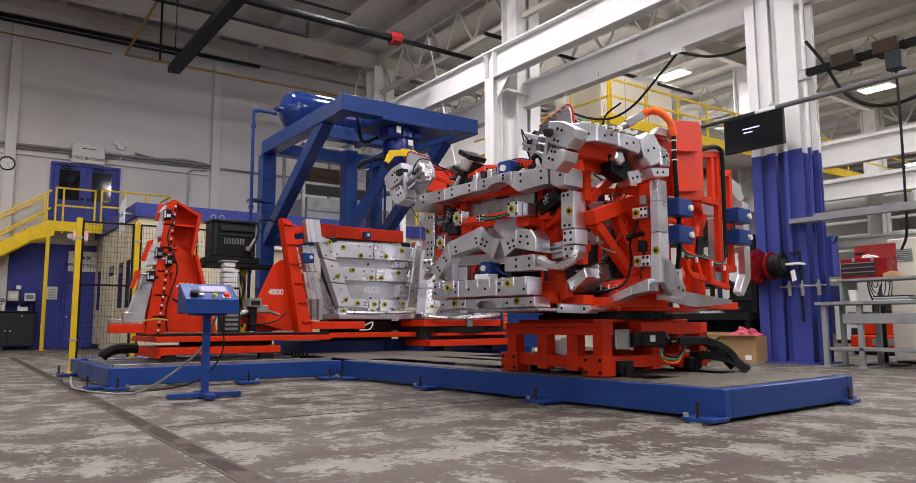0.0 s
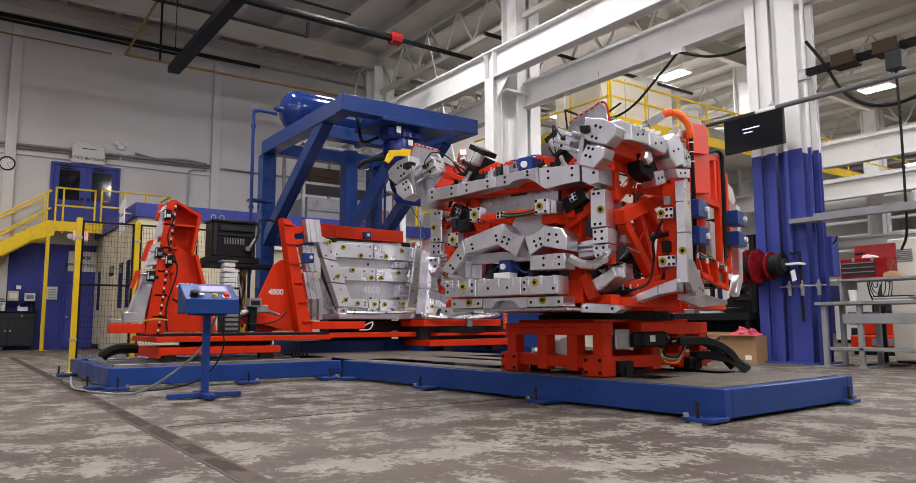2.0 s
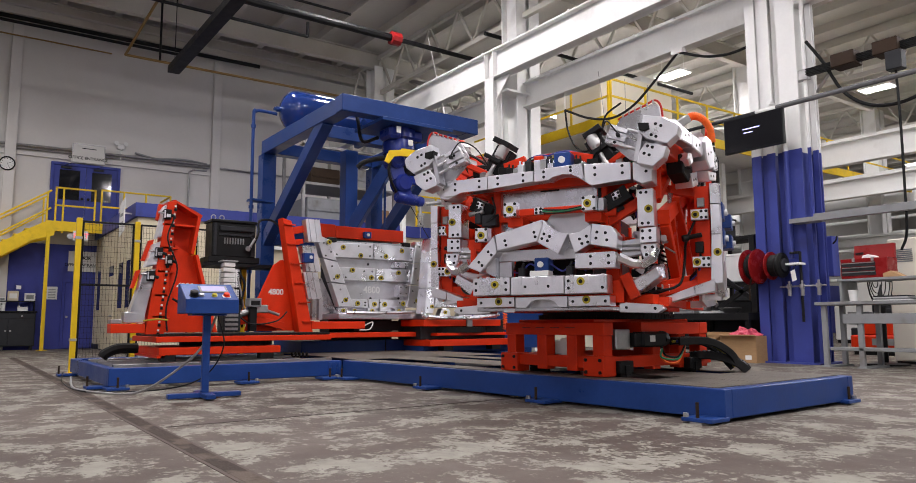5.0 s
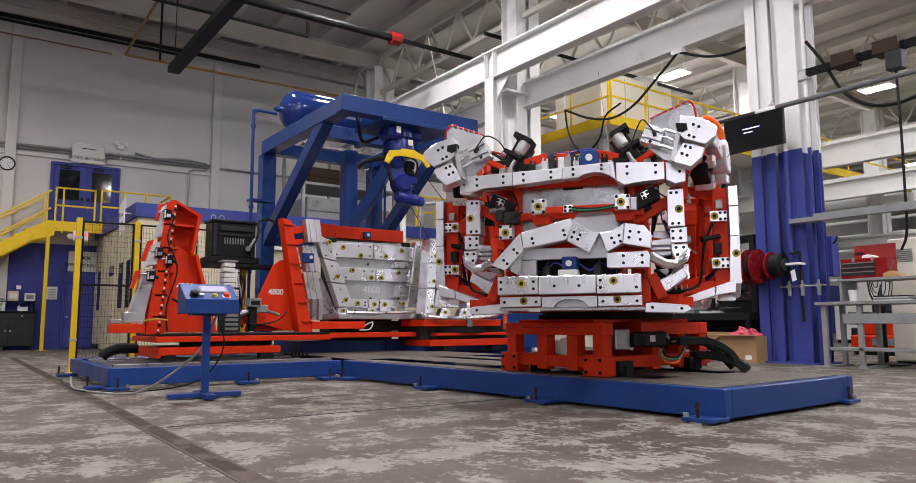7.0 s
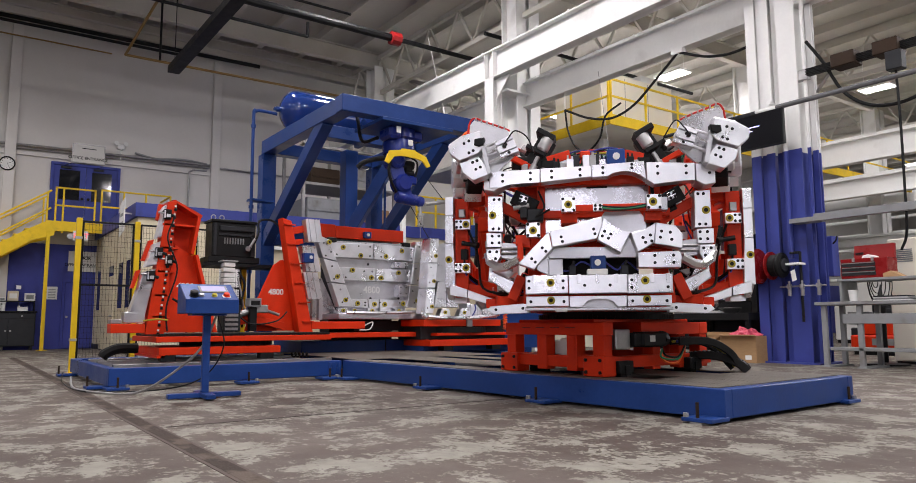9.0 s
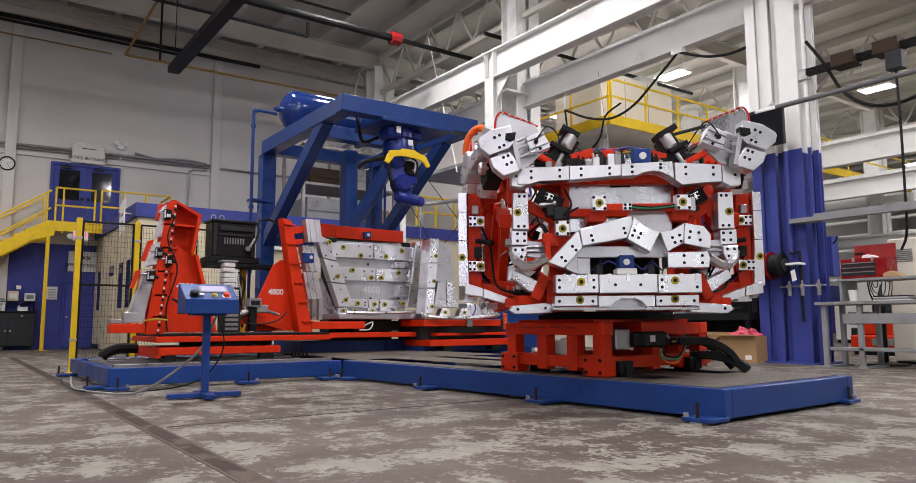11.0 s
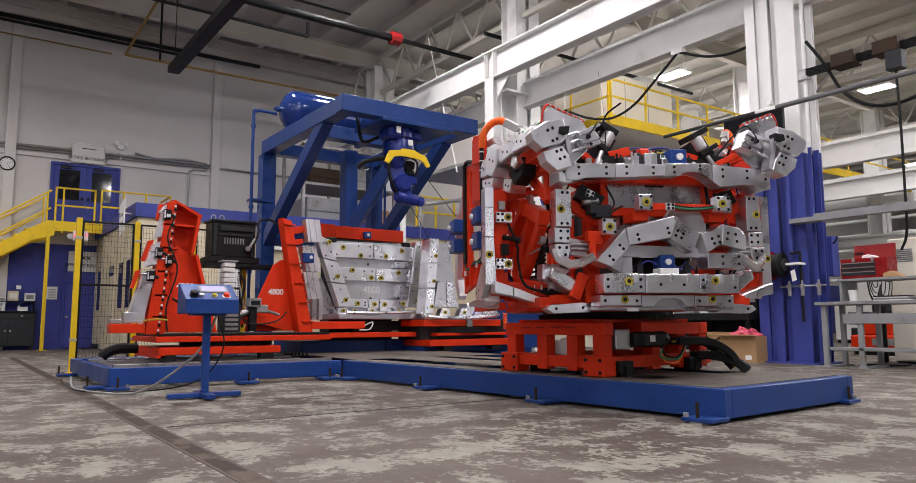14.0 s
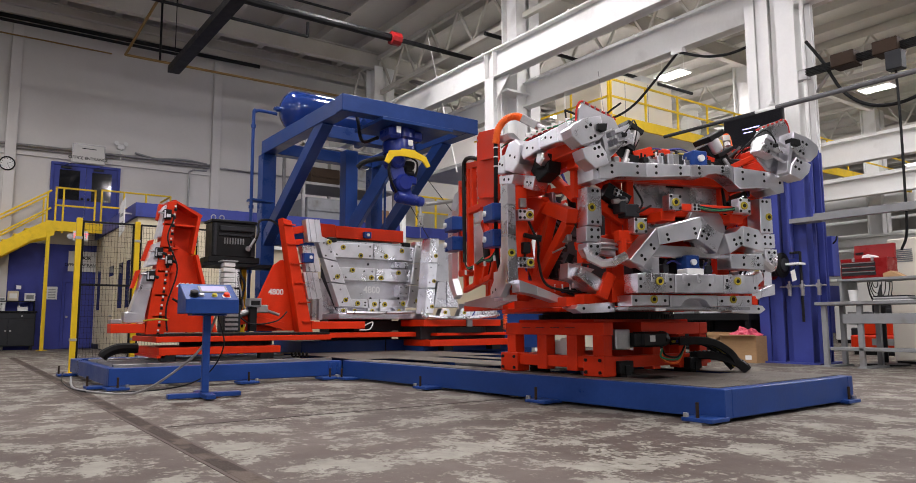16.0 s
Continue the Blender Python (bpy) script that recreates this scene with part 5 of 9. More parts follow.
for s in (1, -1):
    nest([(0.81, 2.07), (0.965, 2.055), (0.965, 1.90), (0.88, 1.885), (0.81, 1.925)], -1.74, 0.26, [(0.92, 2.03), (0.92, 1.985), (0.95, 2.02)], side=s, bevel=0.012)
    # corner clamp heads with slide rods
    ox, oz = (0.0, 0.0) if s > 0 else (0.035, -0.032)

    def mv(pts):
        return [(a + ox, b + oz) for a, b in pts]
    nest(mv([(0.941, 2.412), (1.10, 2.375), (1.20, 2.31), (1.217, 2.285), (1.2, 2.221), (1.12, 2.156), (0.96, 2.213), (0.915, 2.26)]), -1.91, 0.17, mv([(1.036, 2.325), (1.077, 2.305), (1.0, 2.24), (1.036, 2.222)]), side=s, bevel=0.014)
    nest(mv([(0.954, 2.185), (1.119, 2.132), (1.093, 2.056), (1.004, 1.983), (0.879, 2.026), (0.901, 2.112)]), -1.91, 0.17, mv([(0.968, 2.152), (1.005, 2.138), (0.94, 2.095), (0.978, 2.078)]), side=s, bevel=0.012)
    on("clamp_plate", one(plate, mv([(0.63, 2.251), (0.642, 2.316), (0.723, 2.454), (0.839, 2.489), (1.011, 2.552), (1.047, 2.509), (1.06, 2.35), (0.914, 2.04), (0.79, 2.094)]), "y", -1.745, -1.71, 0.004), ALU_DARK, "scuffed aluminium clamp plate", s)
    for k in range(4):
        t0, t1 = k / 4 + 0.012, (k + 1) / 4 - 0.012
        quad = [(0.678 - 0.066 * t, 2.375 - 0.144 * t) for t in (t0, t1)] + [(0.813 - 0.042 * t, 2.31 - 0.135 * t) for t in (t1, t0)]
        nest(mv(quad), -1.89 + 0.02 * (k % 2), 0.14, mv([(0.745 - 0.055 * (t0 + t1) / 2, 2.345 - 0.14 * (t0 + t1) / 2)]) if k in (1, 3) else (), side=s, bevel=0.004, name="slide_block")
    nest(mv([(0.675, 2.37), (0.815, 2.305), (0.775, 2.18), (0.615, 2.235)]), -1.83, 0.09, side=s, mat=ALU_DARK, name="slide_base")
    nest(mv([(0.905, 2.31), (0.94, 2.30), (0.885, 2.035), (0.85, 2.045)]), -1.90, 0.12, side=s, bevel=0.004, mat=ALU_DARK, name="slide_end")
    on("stop_block", one(plate, mv([(0.90, 2.345), (0.985, 2.335), (0.99, 2.285), (0.95, 2.27), (0.91, 2.285)]), "y", -1.94, -1.84, 0.006), BLACK, "black rubber stop", s)
    for (a, b) in (((0.80, 2.324), (0.945, 2.264)), ((0.785, 2.265), (0.928, 2.201)), ((0.77, 2.190), (0.889, 2.139))):
        (a, b) = mv([a, b])
        on("guide_rod", one(rod, (a[0], -1.85, a[1]), (b[0], -1.85, b[1]), 0.013, None, 10), ALU, "bright guide rod", s)
    on("proximity_switch", many((box, 0.72 + ox, 0.75 + ox, -1.93, -1.89, 2.255 + oz, 2.285 + oz, 0.004), (hose, [(0.735 + ox, -1.92, 2.28 + oz), (0.70 + ox, -1.93, 2.33 + oz), (0.64 + ox, -1.9, 2.40 + oz), (0.58, -1.8, 2.33), (0.52, -1.65, 2.2)], 0.006)), BLACK, "black switch with cable", s)
    on("hose_guard", one(hose, [(a, -1.73, b + 0.008) for a, b in mv([(0.70, 2.44), (0.80, 2.485), (0.92, 2.53), (1.01, 2.565), (1.055, 2.51), (1.07, 2.38)])], 0.009), RED_WIRE, "", s)
    for k in range(6):
        on("clip", one(box, 0.74 + ox + 0.05 * k, 0.752 + ox + 0.05 * k, -1.75, -1.70, 2.455 + oz + 0.018 * k, 2.485 + oz + 0.018 * k, 0.002), STEEL, "", s)
    # milled arm that runs back and outwards from the head, and its knuckle
    for outline, lo, hi, bv in (([(-0.12, 2.36), (0.0, 2.40), (0.14, 2.385), (0.14, 2.25), (0.0, 2.235), (-0.12, 2.17)], -0.05, 0.10, 0.02), ([(0.145, 2.385), (0.38, 2.36), (0.39, 2.245), (0.145, 2.25)], -0.045, 0.06, 0.02), ([(0.385, 2.36), (0.62, 2.345), (0.65, 2.25), (0.62, 2.20), (0.395, 2.24)], -0.045, 0.06, 0.018),
                                ([(0.62, 2.33), (0.70, 2.395), (0.80, 2.385), (0.86, 2.30), (0.86, 2.14), (0.74, 2.10), (0.66, 2.17)], -0.07, 0.13, 0.022), ([(0.865, 2.30), (0.93, 2.29), (0.98, 2.24), (0.99, 2.13), (0.865, 2.12)], -0.06, 0.12, 0.018), ([(0.76, 2.095), (0.99, 2.115), (0.985, 2.04), (0.80, 2.015)], -0.04, 0.10, 0.01), ([(0.56, 2.05), (0.70, 2.085), (0.735, 1.975), (0.60, 1.93)], 0.04, 0.2, 0.008)):
        bm = turned(one(plate, outline, "y", lo, hi, bv * 0.5), (1.12, -1.72, 0 if s > 0 else -0.025), 77)
        ar = on("arm_block", bm, ALU, "milled aluminium arm block", s)
        a0, a1, z0, z1 = min(p[0] for p in outline), max(p[0] for p in outline), min(p[1] for p in outline), max(p[1] for p in outline)
        bm = bmesh.new()
        for a, z in ((0.35, 0.45), (0.65, 0.55)):
            rod(bm, (a0 + (a1 - a0) * a, lo - 0.0015, z0 + (z1 - z0) * z), (a0 + (a1 - a0) * a, lo + 0.01, z0 + (z1 - z0) * z), 0.0125, None, 8)
        bm = turned(bm, (1.12, -1.72, 0 if s > 0 else -0.025), 77)
        if s < 0:
            bmesh.ops.scale(bm, vec=(-1, 1, 1), verts=bm.verts)
        tagged(part("screw_heads", shift(bm), BLACK, ar, "black socket screws"), kind="stuff")
    on("clamp_body", turned(many((plate, [(0.38, 2.19), (0.55, 2.24), (0.64, 2.08), (0.54, 1.97), (0.40, 2.03)], "y", 0.05, 0.2, 0.01), (box, 0.44, 0.52, 0.02, 0.06, 2.08, 2.16, 0.006)), (1.12, -1.72, 0), 77), BLACK, "black pneumatic clamp body", s)
    on("clamp_tip", turned(one(plate, [(0.40, 2.20), (0.47, 2.21), (0.50, 2.13), (0.44, 2.09), (0.38, 2.14)], "y", -0.01, 0.08, 0.015), (1.12, -1.72, 0), 77), ALU, "", s)
    for d in (0.0, 0.05):
        on("guide_rod", turned(one(rod, (0.68, 0.10, 2.03 - d), (0.84, 0.10, 2.08 - d), 0.013, None, 10), (1.12, -1.72, 0), 77), ALU, "bright guide rod", s)
    bar_((1.02, -1.70, 2.20), (1.12, -0.80, 2.19), 0.12, 0.13, s, name="head_arm")
    bar_((1.00, -1.72, 2.30), (1.13, -0.72, 2.36), 0.09, 0.12, s, name="head_arm")
    on("hinge_bracket", one(plate, [(-0.80, 2.42), (-0.42, 2.50), (-0.30, 2.46), (-0.30, 1.95), (-0.62, 1.95), (-0.72, 2.12)], "x", 1.12, 1.16, 0.006), RED, "", s)
    on("hinge_bracket", one(plate, [(-0.78, 2.40), (-0.42, 2.46), (-0.30, 2.42), (-0.30, 1.95), (-0.60, 1.95)], "x", 0.96, 1.0, 0.006), RED, "", s)
    on("lever_block", one(plate, [(-0.80, 2.44), (-0.66, 2.54), (-0.40, 2.56), (-0.36, 2.50), (-0.6, 2.46)], "x", 1.17, 1.26, 0.012), ALU_DARK, "", s)
    # upright face bars beside the opening
    nest([(0.815, 1.862), (0.945, 1.866), (0.948, 1.55), (0.81, 1.548)], -1.6, 0.17, [(0.845, 1.835), (0.89, 1.835), (0.85, 1.575), (0.9, 1.575)], [(0.905, 1.695)], side=s)
    nest([(0.825, 1.535), (0.962, 1.54), (0.962, 1.415), (0.825, 1.412)], -1.6, 0.17, [(0.85, 1.51), (0.91, 1.51), (0.85, 1.45), (0.91, 1.45)], side=s)
    nest([(0.83, 1.40), (0.965, 1.40), (0.965, 1.35), (0.93, 1.29), (0.86, 1.27), (0.83, 1.33)], -1.62, 0.17, [(0.87, 1.37), (0.93, 1.37), (0.88, 1.31)], side=s, bevel=0.02)
    smooth(on("nest_elbow", one(hose, [(0.95, -1.58, 1.36), (0.93, -1.6, 1.28), (0.85, -1.66, 1.225), (0.77, -1.7, 1.235), (0.67, -1.73, 1.29)], 0.04, 6, 1), ALU, "curved aluminium nest", s), 20)
    nest([(0.66, 1.44), (0.83, 1.46), (0.83, 1.32), (0.66, 1.30)], -1.55, 0.1, side=s, mat=ALU_DARK)
    for z in (1.36, 1.40):
        on("guide_rod", one(rod, (0.66, -1.58, z), (0.86, -1.58, z), 0.012, None, 8), STEEL, "", s)
    # lower outboard wedge blocks
    nest([(0.66, 1.08), (0.93, 1.22), (0.96, 1.14), (0.80, 1.02), (0.70, 1.0)], -1.45, 0.3, side=s, bevel=0.02)
    nest([(0.72, 1.21), (0.97, 1.26), (0.98, 1.13), (0.86, 1.10)], -1.30, 0.16, side=s)
    nest([(0.60, 0.93), (0.95, 0.90), (0.98, 0.865), (0.92, 0.83), (0.60, 0.84)], -1.42, 0.16, [(0.66, 0.88), (0.9, 0.87)], side=s)
    bar_((0.66, -1.45, 1.16), (0.75, -1.45, 0.96), 0.07, 0.09, s)
    # outer side: strip blocks, red post and pads
    for z0, z1 in ((1.97, 1.79), (1.785, 1.52), (1.515, 1.09)):
        nest([(1.34, z0), (1.42, z0), (1.42, z1), (1.34 - (0.02 if z1 < 1.2 else 0), z1)], -1.04, 0.15, side=s, bush=[(1.385, 1.36)] if z1 < 1.2 else (), bevel=0.006)
    nest([(-1.02, 1.30), (-0.86, 1.28), (-0.62, 1.06), (-0.62, 0.98), (-0.86, 0.98), (-1.0, 1.10)], 1.36, 0.06, [(-0.75, 1.05), (-0.68, 1.03)], side=s, axis="x", bevel=0.01)
    nest([(-0.82, 1.22), (-0.60, 1.22), (-0.60, 0.95), (-0.82, 0.95)], 1.24, 0.14, [(-0.68, 1.18), (-0.68, 1.0)], side=s, axis="x")
    bar_((1.265, -0.92, 1.0), (1.265, -0.92, 1.96), 0.13, 0.13, s, name="side_post")
    nest([(1.175, 1.745), (1.32, 1.745), (1.32, 1.65), (1.175, 1.65)], -1.06, 0.07, [(1.265, 1.725), (1.305, 1.725), (1.265, 1.67), (1.305, 1.67)], [(1.215, 1.697)], side=s)
    nest([(1.175, 1.325), (1.325, 1.325), (1.325, 1.23), (1.175, 1.23)], -1.06, 0.07, [(1.27, 1.305), (1.31, 1.305), (1.27, 1.25), (1.31, 1.25)], [(1.215, 1.277)], side=s)
    nest([(1.23, 1.85), (1.29, 1.85), (1.29, 1.77), (1.23, 1.77)], -1.03, 0.05, side=s, mat=STEEL)
    on("sensor", many((box, 1.20, 1.27, -1.04, -0.97, 1.36, 1.46, 0.006), (rod, (1.14, -1.03, 1.50), (1.26, -1.03, 1.52), 0.022), (rod, (1.14, -1.03, 1.50), (1.1, -1.05, 1.49), 0.03)), BLACK, "black clamp with steel rod", s)
    nest([(0.895, 0.955), (1.19, 1.065), (1.19, 0.985), (0.905, 0.90)], -1.14, 0.16, side=s)
    nest([(1.195, 1.067), (1.36, 1.12), (1.36, 1.015), (1.195, 0.987)], -1.14, 0.16, side=s)
    nest([(0.78, 0.93), (0.89, 0.955), (0.895, 0.88), (0.83, 0.85)], -1.18, 0.16, side=s)
    bar_((0.55, -1.05, 0.98), (1.3, -0.9, 1.10), 0.1, 0.09, s)
    # red side frame: main diagonal, cradle under the head and a fan of tubes from one node
    for a, b, w, h in (((1.00, -1.44, 1.64), (1.04, -0.30, 2.02), 0.10, 0.12), ((0.94, -1.42, 1.80), (0.94, -1.42, 2.14), 0.09, 0.07), ((0.94, -1.40, 1.80), (0.97, -1.02, 2.06), 0.07, 0.07), ((0.94, -1.42, 2.12), (0.96, -0.95, 2.10), 0.10, 0.06), ((0.93, -1.36, 1.90), (0.97, -1.05, 1.92), 0.08, 0.05),
                       ((1.00, -0.67, 1.05), (1.00, -1.38, 1.60), 0.08, 0.10), ((1.00, -0.67, 1.06), (1.00, -1.06, 1.70), 0.08, 0.08), ((0.98, -0.70, 1.06), (0.96, -0.82, 1.84), 0.08, 0.08), ((1.00, -0.66, 1.06), (1.02, -0.42, 1.92), 0.07, 0.08), ((1.04, -1.06, 1.84), (1.06, -0.58, 1.50), 0.09, 0.07), ((1.06, -0.58, 1.52), (1.12, -0.55, 1.05), 0.07, 0.07),
                       ((0.55, -1.35, 0.92), (0.55, -1.35, 2.0), 0.12, 0.10), ((0.88, -1.42, 1.25), (0.88, -1.42, 1.9), 0.10, 0.08), ((0.55, -1.35, 1.95), (1.0, -1.45, 2.10), 0.10, 0.12), ((0.52, -1.45, 1.62), (0.84, -1.44, 1.80), 0.07, 0.09), ((0.52, -1.30, 1.50), (0.92, -1.36, 1.40), 0.06, 0.07), ((0.90, -1.35, 0.95), (0.30, -1.2, 0.95), 0.12, 0.08),
                       ((1.12, -0.45, 0.98), (1.12, -0.45, 1.95), 0.08, 0.09), ((1.24, -0.90, 1.93), (1.12, -0.40, 1.93), 0.07, 0.08), ((0.96, -0.96, 1.96), (1.24, -0.90, 1.90), 0.07, 0.08), ((0.60, -1.20, 1.02), (1.18, -0.80, 1.16), 0.06, 0.06), ((0.60, -0.50, 0.98), (1.10, -0.50, 1.00), 0.08, 0.08)):
        bar_(a, b, w, h, s)
    for dz, mt, r in ((0.0, RUBBER, 0.013), (0.02, BLACK, 0.010), (-0.012, WALL_BLUE, 0.009)):
        on("harness", one(hose, [(0.60, -1.36, 1.04 + dz), (0.78, -1.18, 1.05 + dz), (0.93, -0.98, 1.03 + dz), (1.02, -0.80, 1.06 + dz), (1.12, -0.86, 1.13 + dz), (1.22, -0.98, 1.22 + dz), (1.24, -1.0, 1.34 + dz)], r, 6, 5), mt, "tied cable harness", s)
    for k in range(9):
        x = 0.66 + 0.05 * k
        on("cable_tie", one(rod, (x, -1.30 + 0.048 * k, 1.025), (x, -1.30 + 0.048 * k, 1.09), 0.008, None, 6), PLASTIC_WHITE, "", s)
    for k in range(6):
        on("bolt", one(rod, (1.33, -0.90, 1.05 + 0.16 * k), (1.337, -0.90, 1.05 + 0.16 * k), 0.011, None, 6), STEEL, "", s)
    for y, z in ((-0.46, 1.34), (-0.2, 1.31), (0.1, 1.29), (0.36, 1.26)):
        on("cable_clip", one(box, 1.30, 1.32, y - 0.015, y + 0.015, z, z + 0.05, 0.003), PLASTIC_WHITE, "", s)
    for k, mt in enumerate((BLACK, GREEN_WIRE, BLACK)):
        on("cable", one(hose, [(1.30, -0.50, 1.46 - 0.02 * k), (1.31, -0.36, 1.38 - 0.02 * k), (1.31, -0.1, 1.36 + 0.01 * k), (1.31, 0.2, 1.33 - 0.01 * k), (1.31, 0.36, 1.36), (1.31, 0.42, 1.5)], 0.009, 6, 5), mt, "", s)
    on("clamp_cylinder", many((rod, (1.08, 0.12, 2.02), (1.10, 0.26, 2.24), 0.035), (box, 1.05, 1.14, 0.08, 0.18, 1.96, 2.06, 0.008), (rod, (1.14, 0.2, 2.1), (1.16, 0.34, 2.3), 0.02)), BLACK, "black clamp cylinder", s)
    on("fitting", many((box, 1.08, 1.16, 0.20, 0.30, 2.24, 2.32, 0.008), (rod, (1.14, 0.12, 2.3), (1.14, 0.3, 2.36), 0.018)), STEEL, "", s)
    on("node_plate", one(plate, [(-0.84, 1.0), (-0.52, 1.0), (-0.56, 1.10), (-0.66, 1.18), (-0.78, 1.12)], "x", 0.99, 1.015, 0.003), RED, "", s)
    on("node_plate", one(plate, [(-1.14, 1.74), (-0.94, 1.82), (-0.96, 1.92), (-1.12, 1.90)], "x", 0.99, 1.02, 0.003), ALU_DARK, "", s)
    for k in range(8):
        z = 1.22 + 0.045 * k
        on("air_hose", one(hose, [(0.84, -0.78, z), (0.88, -0.82, z - 0.03), (0.93, -0.78, z - 0.045), (0.96, -0.70, z - 0.02), (0.92, -0.62, z + 0.01)], 0.010, 6, 4), RUBBER, "black looped air hose", s)
    on("valve_bank", many((box, 0.80, 0.86, -0.84, -0.70, 1.16, 1.62, 0.006), *[(box, 0.795, 0.87, -0.855, -0.82, 1.19 + 0.045 * k, 1.215 + 0.045 * k) for k in range(9)]), DARK_GREY, "dark valve bank", s)
    on("fitting", many((rod, (0.98, -1.30, 1.48), (1.0, -1.18, 1.42), 0.018), (rod, (0.96, -1.28, 1.44), (1.02, -1.24, 1.46), 0.014), (box, 0.95, 1.0, -1.34, -1.28, 1.44, 1.50, 0.006), (rod, (0.98, -1.26, 1.40), (1.04, -1.14, 1.36), 0.008)), STEEL, "", s)
    # tall red panel with blue junction boxes
    on("guard_panel", one(plate, [(-0.54, 2.56), (-0.50, 2.62), (-0.04, 2.70), (0.03, 2.66), (0.03, 1.99), (-0.06, 1.92), (-0.49, 1.88), (-0.54, 1.93)], "x", 1.275, 1.3, 0.003), RED, "tall red guard panel", s)
    for y, z in ((-0.5, 2.54), (-0.5, 1.96), (0.0, 2.62), (-0.02, 2.02)):
        on("bolt", one(rod, (1.3, y, z), (1.308, y, z), 0.012, None, 8), STEEL, "", s)
    for z in (2.38, 2.00):
        on("panel_rib", one(plate, [(-0.53, z - 0.06), (-0.12, z), (-0.12, z + 0.02), (-0.53, z - 0.04)], "x", 1.3, 1.34), RED, "", s)
    for z in (1.70, 1.455):
        bx = on("junction_box", one(box, 1.26, 1.415, -0.68, -0.43, z, z + 0.16, 0.008), BLUE, "blue junction box", s)
        part("knob", shift(one(rod, (s * 1.415, -0.49, z + 0.08), (s * 1.44, -0.49, z + 0.08), 0.028, None, 12)), PLASTIC_WHITE, bx)
    smooth(on("flex_hose", one(hose, [(1.15, -0.80, 2.645), (1.20, -0.74, 2.68), (1.27, -0.68, 2.66), (1.33, -0.63, 2.57), (1.345, -0.60, 2.44)], 0.03, 10, 12, 0.25), ORANGE, "orange corrugated hose", s), 80)
    on("hose_end", many((beam, (1.15, -0.80, 2.645), (1.055, -0.92, 2.55), 0.07, 0.075), (rod, (1.055, -0.92, 2.55), (1.0, -1.0, 2.49), 0.03)), STEEL, "", s)
    on("tied_cable", one(hose, [(1.345, -0.60, 2.44), (1.345, -0.60, 2.25), (1.34, -0.58, 2.05), (1.33, -0.55, 1.88), (1.31, -0.50, 1.6), (1.30, -0.5, 1.4), (1.27, -0.5, 1.2)], 0.021), RUBBER, "black tied cable bundle", s)
    for z in (2.4, 2.31, 2.22):
        on("cable_tie", one(rod, (1.345, -0.60, z - 0.005), (1.345, -0.60, z + 0.005), 0.025, None, 10), PLASTIC_WHITE, "", s)
    on("cable", one(hose, [(1.2, -1.0, 1.65), (1.12, -1.02, 1.45), (1.1, -0.98, 1.3), (1.05, -1.05, 1.08), (0.8, -1.2, 1.02), (0.6, -1.3, 1.05)], 0.012), BLACK, "", s)
    on("cable", one(hose, [(0.95, -1.1, 1.04), (0.75, -1.15, 0.98), (0.55, -1.2, 1.06), (0.3, -1.3, 1.0)], 0.014), BLACK, "", s)
    on("air_hose", one(hose, [(0.5, -1.45, 2.15), (0.75, -1.4, 2.34), (0.95, -1.2, 2.42), (1.1, -0.8, 2.30)], 0.013), BLACK, "", s)
    on("air_hose", one(hose, [(0.4, -1.4, 2.2), (0.75, -1.35, 2.36), (1.0, -1.15, 2.36), (1.15, -0.7, 2.32)], 0.010), RED_WIRE, "", s)
    # black clamp units on the top edge
    on("clamp_unit", many((beam, (0.42, -1.40, 2.38), (0.62, -1.42, 2.04), 0.17, 0.17), (beam, (0.35, -1.43, 2.385), (0.50, -1.43, 2.47), 0.24, 0.05), (beam, (0.44, -1.43, 2.24), (0.60, -1.43, 2.33), 0.22, 0.04), (box, 0.56, 0.74, -1.5, -1.36, 2.12, 2.24, 0.01)), BLACK, "black pneumatic clamp unit", s)
    smooth(on("clamp_cylinder", one(lathe, (0.40, -1.50, 2.40), (0.5, 0, -0.86), [(0, 0.045), (0.02, 0.055), (0.12, 0.055), (0.14, 0.04)], 16), STEEL, "bright clamp cylinder", s))
    on("clamp_rod", many((rod, (0.50, -1.53, 2.22), (0.56, -1.56, 2.10), 0.02), (rod, (0.535, -1.55, 2.14), (0.56, -1.56, 2.08), 0.034), (rod, (0.44, -1.5, 2.12), (0.46, -1.5, 2.05), 0.03)), STEEL, "", s)
    on("bracket_plate", one(plate, [(0.22, 2.05), (0.34, 2.05), (0.34, 2.18), (0.28, 2.22), (0.22, 2.16)], "y", -1.48, -1.46), ALU_DARK, "", s)
    # inner black clamp below the rail
    on("clamp_unit", many((beam, (0.52, -1.5, 1.76), (0.72, -1.48, 1.87), 0.13, 0.13), (rod, (0.5, -1.5, 1.66), (0.68, -1.5, 1.74), 0.018)), BLACK, "black pneumatic clamp unit", s)
    nest([(0.59, 1.85), (0.655, 1.88), (0.675, 1.82), (0.61, 1.79)], -1.58, 0.03, [(0.61, 1.84), (0.65, 1.855), (0.625, 1.81), (0.66, 1.825)], side=s)

